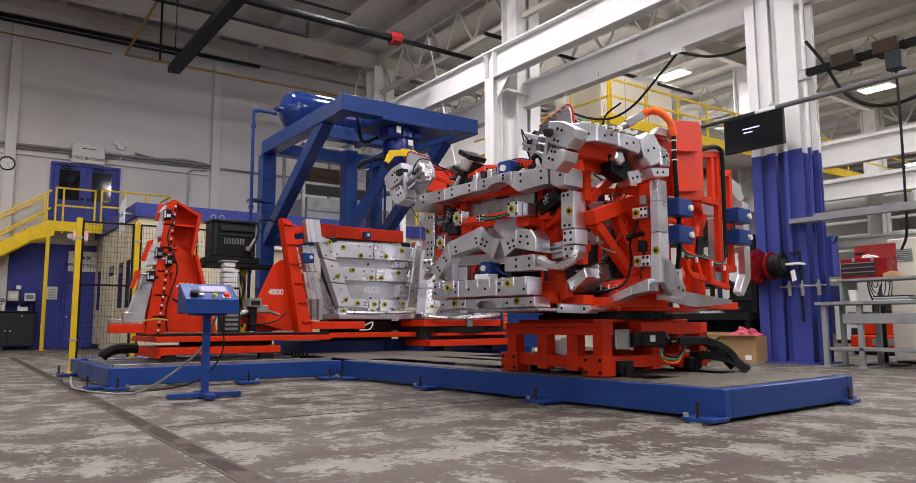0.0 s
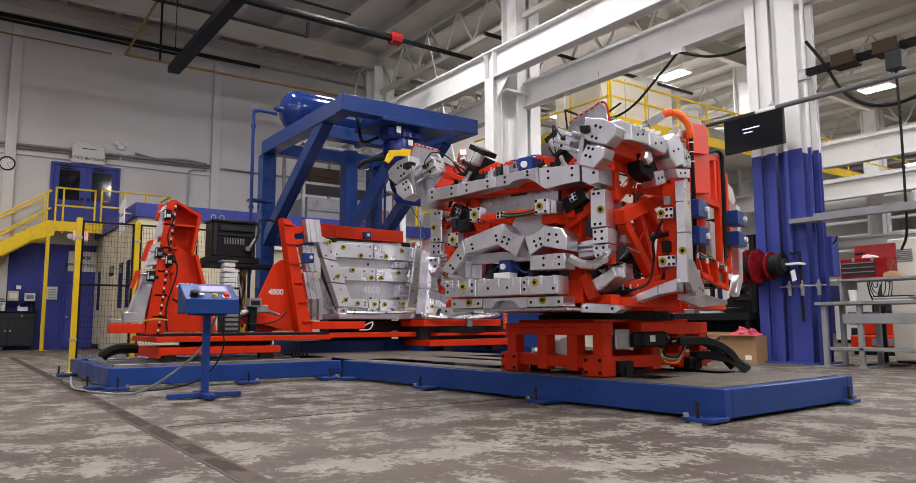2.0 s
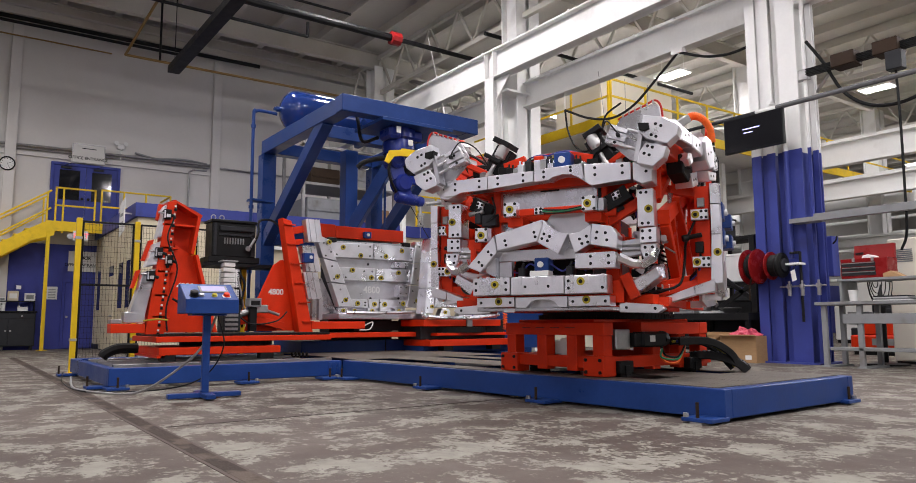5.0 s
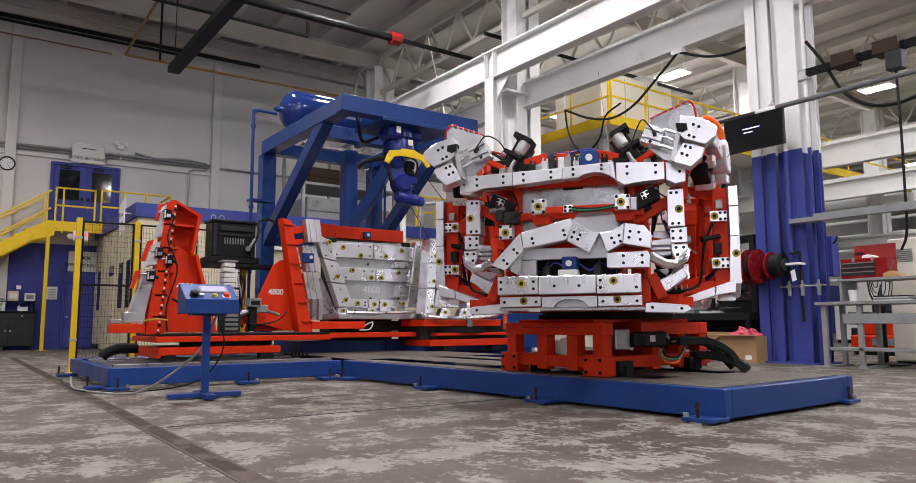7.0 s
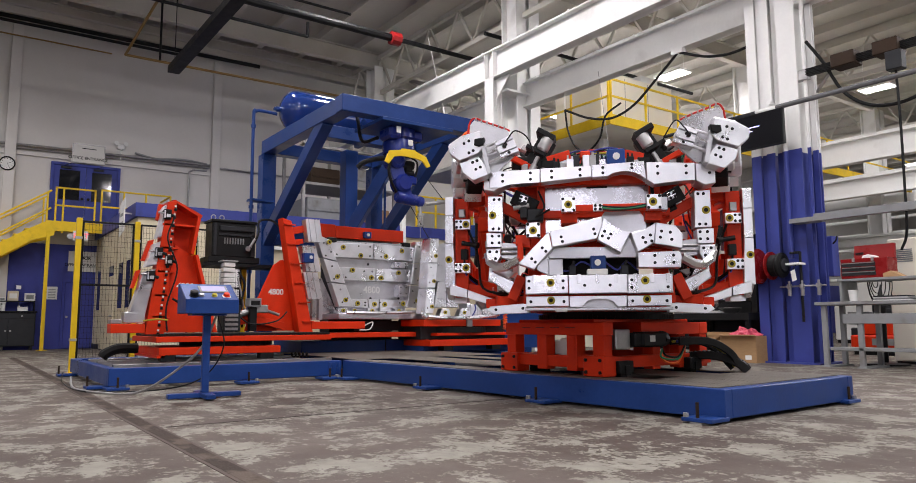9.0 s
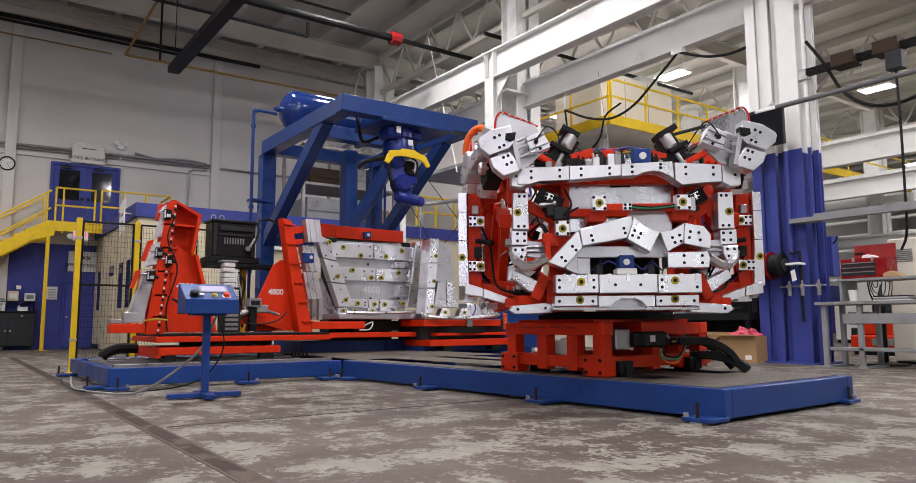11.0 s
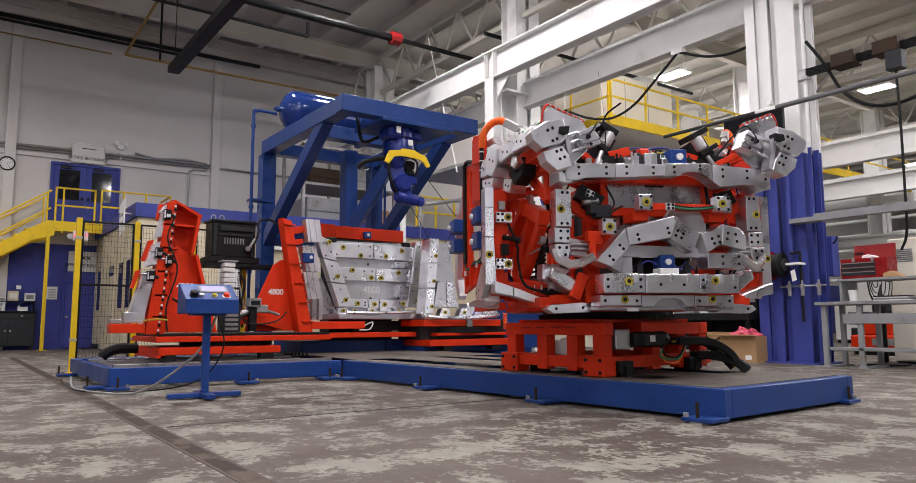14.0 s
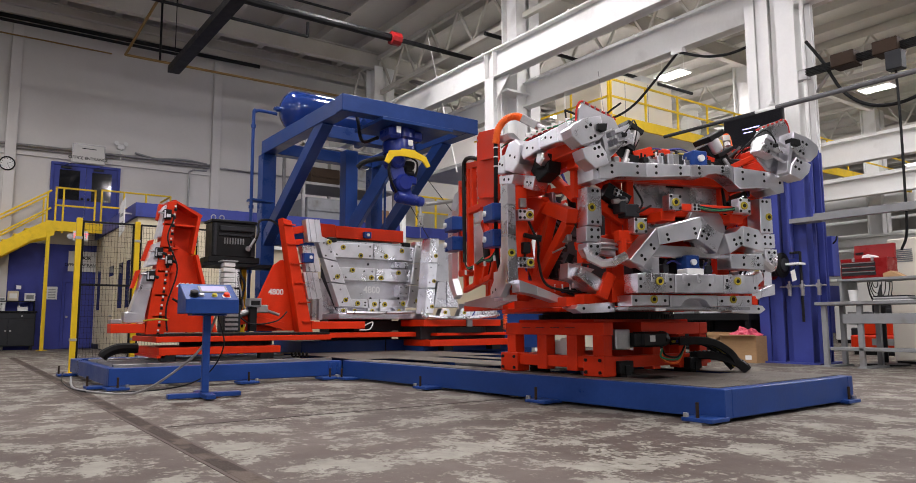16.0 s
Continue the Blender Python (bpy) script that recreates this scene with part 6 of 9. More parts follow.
# middle of the front: wave bars, blocks, panels
WV = -1.78
nest([(-0.675, 1.25), (-0.545, 1.20), (-0.385, 1.37), (-0.415, 1.52)], WV, 0.2, [(-0.56, 1.29), (-0.53, 1.26), (-0.47, 1.38), (-0.44, 1.35)], bevel=0.012)
nest([(-0.405, 1.525), (0.025, 1.635), (0.04, 1.58), (-0.015, 1.45), (-0.385, 1.385)], WV, 0.2, [(-0.31, 1.47), (-0.3, 1.43), (-0.04, 1.53), (-0.03, 1.49)], bevel=0.012)
nest([(0.04, 1.632), (0.12, 1.55), (0.19, 1.51), (0.262, 1.50), (0.175, 1.33), (-0.012, 1.44), (0.043, 1.58)], WV, 0.2, [(0.05, 1.51), (0.1, 1.485), (0.08, 1.45), (0.03, 1.47)], bevel=0.012)
nest([(0.262, 1.495), (0.36, 1.505), (0.465, 1.575), (0.448, 1.405), (0.315, 1.33)], WV, 0.2, [(0.36, 1.45), (0.42, 1.47), (0.38, 1.41), (0.43, 1.42)], bevel=0.012)
nest([(0.468, 1.575), (0.625, 1.545), (0.68, 1.47), (0.672, 1.355), (0.452, 1.40)], WV, 0.2, [(0.51, 1.5), (0.58, 1.49), (0.5, 1.45), (0.59, 1.43)], bevel=0.012)
nest([(0.315, 1.328), (0.645, 1.335), (0.665, 1.29), (0.655, 1.20), (0.315, 1.205)], WV, 0.18, [(0.45, 1.3), (0.45, 1.24), (0.6, 1.3), (0.6, 1.24)])
nest([(-0.305, 1.80), (-0.185, 1.80), (-0.185, 1.675), (-0.305, 1.675)], -1.82, 0.1, [(-0.29, 1.785), (-0.2, 1.785), (-0.29, 1.69), (-0.2, 1.69)], [(-0.245, 1.737)])
nest([(0.395, 1.805), (0.515, 1.805), (0.515, 1.68), (0.395, 1.68)], -1.82, 0.1, [(0.41, 1.79), (0.5, 1.79), (0.41, 1.695), (0.5, 1.695)], [(0.445, 1.742)])
nest([(0.52, 1.79), (0.57, 1.79), (0.57, 1.68), (0.52, 1.68)], -1.76, 0.12, mat=ALU_DARK)
nest([(-0.605, 1.60), (-0.485, 1.60), (-0.485, 1.475), (-0.605, 1.475)], -1.76, 0.1, [(-0.59, 1.585), (-0.5, 1.585), (-0.59, 1.49), (-0.5, 1.49)], [(-0.545, 1.532)])
nest([(-0.42, 1.34), (-0.42, 1.15), (-0.52, 1.2), (-0.52, 1.28)], -1.72, 0.1, mat=ALU_DARK)
on("back_plate", one(box, -0.50, 0.46, -1.46, -1.43, 1.54, 2.02, 0.004), ALU_DARK, "scuffed aluminium back plate")
smooth(on("saddle_disc", one(lathe, (0.21, -1.56, 1.56), (0, -1, 0), [(0, 0.20), (0.05, 0.20), (0.055, 0.195), (0.05, 0.12)], 40), ALU_DARK, "round machined saddle"))
on("back_slot", one(box, -0.08, 0.10, -1.465, -1.462, 1.935, 1.97), BLACK)
nest([(-0.42, 1.40), (0.33, 1.39), (0.33, 1.30), (-0.42, 1.30)], -1.64, 0.05, mat=ALU_DARK)
nest([(-0.42, 1.295), (-0.30, 1.295), (-0.30, 1.16), (-0.42, 1.16)], -1.64, 0.05, mat=ALU_DARK)
# black sheet that paints the shade deep in the opening
on("recess_back", one(box, -0.36, 0.36, -1.36, -1.33, 1.1, 1.32), BLACK, "black sheet standing in for shade in the recess")
bx = on("junction_box", one(box, -0.07, 0.06, -1.7, -1.55, 1.2, 1.315, 0.008), BLUE, "blue junction box")
part("knob", shift(one(rod, (-0.01, -1.725, 1.255), (-0.01, -1.7, 1.255), 0.026, None, 12)), PLASTIC_WHITE, bx)
on("sensor_base", one(box, -0.1, 0.07, -1.74, -1.6, 1.15, 1.2, 0.006), PLASTIC_WHITE)
for x in (-0.22, 0.22):
    on("clamp_unit", many((box, x - 0.03, x + 0.03, -1.62, -1.5, 1.16, 1.24, 0.006), (rod, (x, -1.6, 1.24), (x + 0.02, -1.6, 1.28), 0.012)), DARK_GREY)
on("air_hose", one(hose, [(-0.07, -1.62, 1.24), (-0.15, -1.6, 1.27), (-0.25, -1.55, 1.2), (-0.36, -1.5, 1.22)], 0.008), WALL_BLUE)
on("air_hose", one(hose, [(0.06, -1.62, 1.26), (0.16, -1.6, 1.2), (0.24, -1.55, 1.27), (0.34, -1.5, 1.2)], 0.008), WALL_BLUE)

LOW = -1.79
for x0, x1, bs in ((-0.615, -0.262, [(-0.405, 1.085)]), (-0.255, 0.222, []), (0.228, 0.585, [(0.365, 1.095)])):
    nest([(x0, 1.145), (x1, 1.147), (x1, 0.995), (x0, 0.99)], LOW, 0.2, [(x0 + 0.03, 1.1), (x1 - 0.04, 1.1), (x0 + 0.03, 1.04), (x1 - 0.04, 1.04)] if bs else [(x0 + 0.13, 1.06), (x1 - 0.14, 1.06)], bs, bevel=0.012)
for x in (-0.54, -0.47, -0.34, -0.17, -0.02, 0.13, 0.29, 0.42, 0.55):
    on("locating_key", one(box, x - 0.016, x + 0.016, LOW - 0.006, LOW + 0.12, 1.075, 1.152, 0.003), ALU, "bright locating key")
for x0, x1, bs in ((-0.615, -0.258, [(-0.405, 0.94)]), (0.228, 0.585, [(0.385, 0.945)])):
    nest([(x0, 0.975), (x1, 0.978), (x1, 0.892), (x0, 0.888)], -1.70, 0.22, [(x0 + 0.04, 0.93), (x1 - 0.04, 0.93)], bs)
nest([(-0.25, 0.975), (0.22, 0.978), (0.22, 0.885), (0.15, 0.882), (0.11, 0.935), (0.06, 0.955), (-0.06, 0.955), (-0.11, 0.935), (-0.15, 0.88), (-0.25, 0.882)], -1.70, 0.22)
on("nest_recess", one(box, -0.16, 0.16, -1.6, -1.5, 0.87, 0.96), ALU_DARK)
on("sill_plate", one(box, -0.63, 0.60, -1.66, -1.2, 0.855, 0.883, 0.004), ALU_DARK)
on("small_tag", one(box, -0.37, -0.27, -1.665, -1.66, 0.845, 0.872), PAPER, "white tag")

# red frame behind the front
bar_((-0.62, -1.5, 1.70), (0.62, -1.5, 1.70), 0.06, 0.07, name="cross_bar")
bar_((-0.2, -1.72, 1.715), (0.42, -1.72, 1.715), 0.05, 0.06, name="cross_bar")
bar_((-0.62, -1.5, 2.0), (0.62, -1.5, 2.0), 0.1, 0.1, name="cross_bar")
bar_((-0.62, -1.45, 1.45), (0.66, -1.45, 1.45), 0.1, 0.12, name="cross_bar")
bar_((-0.62, -1.55, 1.36), (0.62, -1.55, 1.34), 0.08, 0.06, name="cross_bar")
bar_((-0.65, -1.4, 1.02), (0.65, -1.4, 1.02), 0.12, 0.2, name="cross_bar")
bar_((-0.48, -1.48, 1.5), (-0.48, -1.48, 2.0), 0.07, 0.08, name="frame_upright")
bar_((0.50, -1.48, 1.5), (0.50, -1.48, 2.0), 0.09, 0.08, name="frame_upright")
bar_((-0.24, -1.7, 1.64), (-0.24, -1.5, 1.64), 0.14, 0.08, name="bracket")
bar_((0.46, -1.7, 1.645), (0.46, -1.5, 1.645), 0.14, 0.08, name="bracket")
nest([(-0.04, 1.745), (0.04, 1.745), (0.04, 1.685), (-0.04, 1.685)], -1.77, 0.04, [(-0.02, 1.73), (0.02, 1.73), (-0.02, 1.70), (0.02, 1.70)])
for i, mt in enumerate((BLACK, GREEN_WIRE, RUST)):
    on("cable", one(hose, [(0.02, -1.76, 1.73 - i * 0.012), (0.1, -1.78, 1.715 - i * 0.015), (0.25, -1.77, 1.71 - i * 0.01), (0.42, -1.76, 1.735 - i * 0.01)], 0.007), mt)
on("cable", one(hose, [(0.47, -1.5, 1.98), (0.48, -1.53, 1.85), (0.47, -1.54, 1.6), (0.42, -1.52, 1.5)], 0.016), BLACK)
on("cable", one(hose, [(-0.5, -1.6, 1.9), (-0.45, -1.65, 1.75), (-0.52, -1.68, 1.66), (-0.4, -1.7, 1.72)], 0.009), BLACK)
on("pneumatic_unit", many((box, -0.60, -0.46, -1.62, -1.5, 1.63, 1.74, 0.008), (box, -0.66, -0.6, -1.64, -1.52, 1.66, 1.8, 0.006)), DARK_GREY)
on("pneumatic_rod", one(rod, (-0.72, -1.62, 1.75), (-0.58, -1.62, 1.77), 0.022, None, 10), STEEL)
bar_((-0.62, -1.62, 1.5), (-0.62, -1.62, 1.40), 0.1, 0.1, name="bracket")
bar_((-0.70, -1.64, 1.46), (-0.58, -1.64, 1.46), 0.08, 0.09, name="bracket")
bar_((-0.66, -1.66, 1.44), (-0.66, -1.66, 1.28), 0.05, 0.05, name="bracket")

# valves, box and wiring on the top edge
for x, mt in ((-0.17, DARK_GREY), (-0.08, ALU), (-0.02, STEEL), (0.03, DARK_GREY)):
    on("valve", many((box, x - 0.03, x + 0.03, -1.55, -1.42, 2.08, 2.22, 0.006), (rod, (x, -1.48, 2.22), (x, -1.48, 2.26), 0.012)), mt)
on("valve_cover", one(box, -0.13, -0.04, -1.5, -1.4, 2.2, 2.27, 0.01), RED)
bx = on("junction_box", one(box, 0.10, 0.25, -1.62, -1.48, 2.115, 2.25, 0.008), BLUE, "blue junction box")
part("knob", shift(one(rod, (0.175, -1.645, 2.18), (0.175, -1.62, 2.18), 0.03, None, 12)), PLASTIC_WHITE, bx)
on("plate_bracket", one(plate, [(-0.3, 2.05), (-0.2, 2.05), (-0.2, 2.2), (-0.26, 2.24), (-0.3, 2.18)], "y", -1.44, -1.42), ALU_DARK)
on("back_plate", one(plate, [(-0.42, 2.02), (0.45, 2.02), (0.45, 2.14), (0.30, 2.25), (-0.10, 2.27), (-0.34, 2.24), (-0.42, 2.14)], "y", -1.36, -1.34), ALU_DARK, "scuffed aluminium plate")
rnd = random.Random(4)
for i in range(34):
    mt = (GREEN_WIRE, RED_WIRE, BLACK, BLACK, WALL_BLUE, BLACK, BRASS)[i % 7]
    x0, x1 = rnd.uniform(-0.4, -0.1), rnd.uniform(0.05, 0.5)
    on("wire", one(hose, [(x0, -1.4 + rnd.uniform(-0.1, 0.1), 2.12), (x0 + 0.05, -1.3 + rnd.uniform(-0.1, 0.1), 2.2 + rnd.uniform(0, 0.07)), ((x0 + x1) / 2, -1.3 + rnd.uniform(-0.12, 0.12), 2.23 + rnd.uniform(0, 0.08)), (x1, -1.3 + rnd.uniform(-0.1, 0.1), 2.2 + rnd.uniform(-0.03, 0.05)), (x1 + 0.1, -1.25, 2.12)], 0.008, 6), mt)

for x, y, z, mt in ((-0.62, -1.50, 2.09, STEEL), (-0.34, -1.52, 2.10, BLACK), (-0.22, -1.56, 2.11, ALU), (0.06, -1.55, 2.10, ALU), (0.30, -1.53, 2.12, BLACK), (0.66, -1.50, 2.09, STEEL)):
    on("valve", many((box, x - 0.03, x + 0.03, y - 0.04, y + 0.04, z - 0.04, z + 0.07, 0.005), (rod, (x - 0.018, y, z + 0.07), (x - 0.018, y, z + 0.11), 0.009), (rod, (x + 0.018, y, z + 0.07), (x + 0.018, y, z + 0.10), 0.009), (box, x - 0.02, x + 0.02, y - 0.046, y - 0.04, z - 0.01, z + 0.04)), mt)
# tank-like middle of the frame and the rear face
# core coloured dark so the gaps between the red tubes read as shade
on("core_box", one(box, -0.34, 0.34, -0.45, 0.45, 0.92, 1.85, 0.02), DARK_GREY, "dark grey core block standing in for shade between the tubes")
for x in (-0.355, 0.355):
    for y in (-0.37, 0.37):
        on("core_rib", one(box, x - 0.012, x + 0.012, y - 0.03, y + 0.03, 0.92, 1.80), RED)
bar_((-0.55, -1.3, 1.9), (-0.55, 1.3, 1.9), 0.1, 0.1)
bar_((0.55, -1.3, 1.9), (0.55, 1.3, 1.9), 0.1, 0.1)
for s in (1, -1):
    for k in (False, True):
        bar_((0.95, -1.3, 0.93), (0.95, -0.2, 0.93), 0.1, 0.08, s, k)
        bar_((1.0, -0.5, 1.9), (1.22, 0.0, 1.9), 0.08, 0.08, s, k)
    # rear frame loop, boxes and end blocks
    for a, b in (((1.24, 0.07, 2.40), (1.24, 0.44, 2.45)), ((1.24, 0.43, 2.48), (1.24, 0.40, 1.26)), ((1.24, 0.07, 2.42), (1.24, 0.05, 1.92)), ((1.24, 0.05, 1.95), (1.24, 0.40, 1.95)), ((1.24, 0.40, 1.28), (1.24, 0.72, 1.30)), ((1.24, 0.68, 2.33), (1.24, 0.66, 1.26)), ((1.24, 0.43, 2.26), (1.24, 0.70, 2.30)), ((1.24, 0.30, 2.40), (1.24, 0.30, 1.95))):
        bar_(a, b, 0.06, 0.065, s, name="loop_tube")
    for z in (1.76, 1.54):
        bx = on("junction_box", one(box, 1.26, 1.40, 0.54, 0.82, z, z + 0.15, 0.008), BLUE, "blue junction box", s)
        part("knob", shift(one(rod, (s * 1.40, 0.76, z + 0.075), (s * 1.425, 0.76, z + 0.075), 0.028, None, 12)), PLASTIC_WHITE, bx)
    on("tied_cable", one(hose, [(1.27, 0.05, 2.44), (1.28, 0.30, 2.51), (1.29, 0.43, 2.50), (1.29, 0.47, 2.40), (1.29, 0.46, 1.9), (1.29, 0.45, 1.4)], 0.022), RUBBER, "black tied cable bundle", s)
    on("cable", one(hose, [(1.24, 0.7, 1.4), (1.26, 0.6, 1.26), (1.26, 0.4, 1.3), (1.22, 0.1, 1.42)], 0.008), GREEN_WIRE, "", s)
    # inner red posts and braces behind the side loop
    bar_((1.05, 0.18, 0.95), (1.05, 0.18, 1.9), 0.09, 0.09, s, name="inner_post")
    bar_((1.0, 0.45, 0.95), (1.0, 0.45, 1.9), 0.08, 0.08, s, name="inner_post")
    bar_((1.08, -0.2, 1.0), (1.05, 0.5, 1.85), 0.06, 0.06, s, name="inner_brace")
    on("clamp_cylinder", many((rod, (1.12, 0.2, 1.35), (1.12, 0.26, 1.6), 0.04), (box, 1.06, 1.17, 0.14, 0.27, 1.25, 1.36, 0.008)), BLACK, "black clamp cylinder", s)
    # sloped red rack between the faces
    for z in (0.0, 0.20):
        bar_((1.27, -0.46 + z, 1.40 - z), (1.27, 0.50, 1.30 - z), 0.04, 0.055, s, name="rack_bar")
    for t in (0.03, 0.3, 0.6, 0.97):
        bar_((1.27, -0.44 + t * 0.94, 1.40 - t * 0.10), (1.27, -0.30 + t * 0.78, 1.20 - t * 0.09), 0.05, 0.05, s, name="rack_bar")
    bar_((1.27, 0.03, 1.35), (1.27, 0.05, 1.14), 0.13, 0.03, s, name="rack_bar")
    on("sheet_panel", one(plate, [(-0.5, 1.06), (0.75, 0.98), (0.75, 0.94), (-0.1, 0.9), (-0.55, 0.95)], "x", 1.16, 1.19), ALU_DARK, "bare metal sheet", s)
    nest([(0.86, 2.02), (1.0, 2.0), (1.0, 1.55), (0.86, 1.55)], 1.22, 0.08, side=s, axis="x")
    nest([(0.86, 1.54), (1.0, 1.54), (0.98, 1.2), (0.80, 1.02), (0.70, 1.06), (0.86, 1.25)], 1.22, 0.08, side=s, axis="x", bevel=0.015)
    nest([(0.70, 2.28), (0.96, 2.22), (1.06, 2.08), (0.96, 2.02), (0.72, 2.12)], 1.1, 0.14, side=s, axis="x", bevel=0.02)
    nest([(0.1, 0.97), (0.62, 1.0), (0.62, 0.93), (0.1, 0.90)], 1.0, 0.12, side=s, axis="x")
    # rear face
    nest([(0.05, 2.06), (0.92, 2.06), (0.92, 1.93), (0.05, 1.93)], -1.15, 0.16, side=s, back=True)
    nest([(0.84, 1.88), (0.97, 1.88), (0.97, 1.3), (0.84, 1.3)], -1.15, 0.16, side=s, back=True)
    nest([(0.02, 1.13), (0.60, 1.13), (0.60, 0.99), (0.02, 0.99)], -1.2, 0.2, side=s, back=True)
    bar_((0.55, -1.0, 0.92), (0.55, -1.0, 2.0), 0.1, 0.1, s, True, "corner_post")

# small clamps, hoses and brackets crowded into the side bays, placed at random; the black ones also stand in for deep
# shade
crowd = random.Random(11)
for s in (1, -1):
    for k in range(12):
        x, y, z = crowd.uniform(0.60, 0.86), crowd.uniform(-1.25, -0.55), crowd.uniform(1.05, 1.95)
        if k % 3 == 0:
            on("clamp_cylinder", many((rod, (x, y, z), (x + crowd.uniform(-0.1, 0.1), y + crowd.uniform(-0.1, 0.1), z + 0.16), 0.035), (box, x - 0.06, x + 0.06, y - 0.05, y + 0.05, z - 0.07, z, 0.008)), BLACK, "black clamp cylinder", s)
        elif k % 3 == 1:
            on("bracket", many((box, x - 0.07, x + 0.07, y - 0.02, y + 0.02, z - 0.06, z + 0.06, 0.006), (box, x - 0.07, x - 0.04, y - 0.1, y + 0.1, z - 0.06, z + 0.03, 0.006)), (STEEL, ALU_DARK, RED)[k % 2], "", s)
        else:
            on("fitting", many((rod, (x, y, z), (x, y + 0.12, z), 0.025), (rod, (x, y + 0.04, z), (x + 0.07, y + 0.04, z + 0.03), 0.016), (box, x - 0.035, x + 0.035, y - 0.04, y, z - 0.035, z + 0.035, 0.006)), STEEL, "", s)
    for k in range(10):
        p = [(crowd.uniform(0.6, 1.0), crowd.uniform(-1.35, -0.5), crowd.uniform(1.0, 2.05))]
        for _ in range(4):
            q = p[-1]
            p.append((min(1.25, max(0.55, q[0] + crowd.uniform(-0.18, 0.18))), min(-0.4, max(-1.4, q[1] + crowd.uniform(-0.25, 0.25))), min(2.15, max(0.98, q[2] + crowd.uniform(-0.28, 0.28)))))
        on("air_hose", one(hose, p, crowd.choice((0.007, 0.009, 0.013)), 6, 4), (BLACK, BLACK, WALL_BLUE, BLACK, RED_WIRE, GREEN_WIRE)[k % 6], "", s)
# red carrier arm, wiring and a small gripper along each milled arm
for s in (1, -1):
    for k in range(6):
        on("wire", one(hose, [(0.98 + 0.015 * k, -1.66, 2.43 + crowd.uniform(0, 0.03)), (1.02 + 0.015 * k, -1.45, 2.41 + crowd.uniform(0, 0.035)), (1.05 + 0.015 * k, -1.25, 2.41 + crowd.uniform(0, 0.03)), (1.09 + 0.012 * k, -1.0, 2.42 + crowd.uniform(0, 0.03)), (1.16, -0.8, 2.42), (1.22, -0.66, 2.45), (1.3, -0.62, 2.40)], 0.008, 6, 4), (RED_WIRE, BLACK, BLACK, BLACK, RED_WIRE, GREEN_WIRE)[k], "", s)
    for k in range(8):
        y = -1.62 + k * 0.09
        on("clip", one(box, 1.0 + 0.02 * k, 1.07 + 0.02 * k, y, y + 0.014, 2.42, 2.455, 0.003), PLASTIC_WHITE, "", s)
    bar_((0.5, -1.45, 2.10), (0.78, -1.58, 2.24), 0.05, 0.05, s, name="top_arm")
# motor arms on the top edge
for x, dx in ((-0.42, 0.2), (0.42, -0.22)):
    bar_((x, -1.46, 2.19), (x + dx, -1.44, 2.25), 0.08, 0.08, name="motor_arm")
    on("clamp_cylinder", many((rod, (x - dx * 0.2, -1.4, 2.2), (x - dx * 0.9, -1.38, 2.30), 0.05), (box, x - 0.06, x + 0.06, -1.5, -1.36, 2.06, 2.2, 0.01)), BLACK, "black clamp cylinder")
    on("cylinder_cap", one(rod, (x - dx * 0.9, -1.38, 2.30), (x - dx * 1.15, -1.375, 2.335), 0.048), STEEL)
    on("valve", many((box, x + dx * 0.55, x + dx * 0.55 + 0.07, -1.56, -1.44, 2.07, 2.16, 0.008), (rod, (x + dx * 0.55 + 0.03, -1.56, 2.12), (x + dx * 0.55 + 0.03, -1.575, 2.12), 0.02)), STEEL)
# clutter of wiring along the top edge
for k in range(14):
    x = -0.75 + k * 0.115
    on("wire", one(hose, [(x, -1.5 + crowd.uniform(-0.05, 0.05), 2.06), (x + crowd.uniform(-0.08, 0.08), -1.46, 2.12 + crowd.uniform(0, 0.1)), (x + crowd.uniform(-0.12, 0.12), -1.38, 2.12 + crowd.uniform(0, 0.12)), (x + crowd.uniform(-0.1, 0.1), -1.3, 2.05)], 0.007, 6, 4), (BLACK, GREEN_WIRE, BLACK, RED_WIRE)[k % 4])
for x in (-0.72, -0.30, 0.32, 0.8):
    on("top_bracket", many((box, x - 0.05, x + 0.05, -1.5, -1.4, 2.05, 2.12, 0.006), (rod, (x, -1.45, 2.12), (x, -1.45, 2.17), 0.02)), (STEEL, RED, BLACK, RED)[int((x + 1) * 3) % 4])


# ---- the panel fixture under the gantry ----
def studs(ob, face, holes, r=0.016, along=(1, 0, 0)):
    bm = bmesh.new()
    for p in holes:
        rod(bm, p, Vector(p) + Vector(along) * 0.003, r, None, 8)
    return tagged(part("screw_heads", bm, BLACK, ob, "black socket screws"), kind="stuff")


def bushes(ob, pts, r=0.045):
    for p in pts:
        b = part("bushing", one(lathe, p, (1, 0, 0), [(-0.005, r), (0.014, r), (0.016, r * 0.85), (0.012, r * 0.6)], 16), BRASS, ob, "yellow bushing")
        part("bore", one(rod, p, (p[0] + 0.015, p[1], p[2]), r * 0.5, None, 10), BLACK, b)


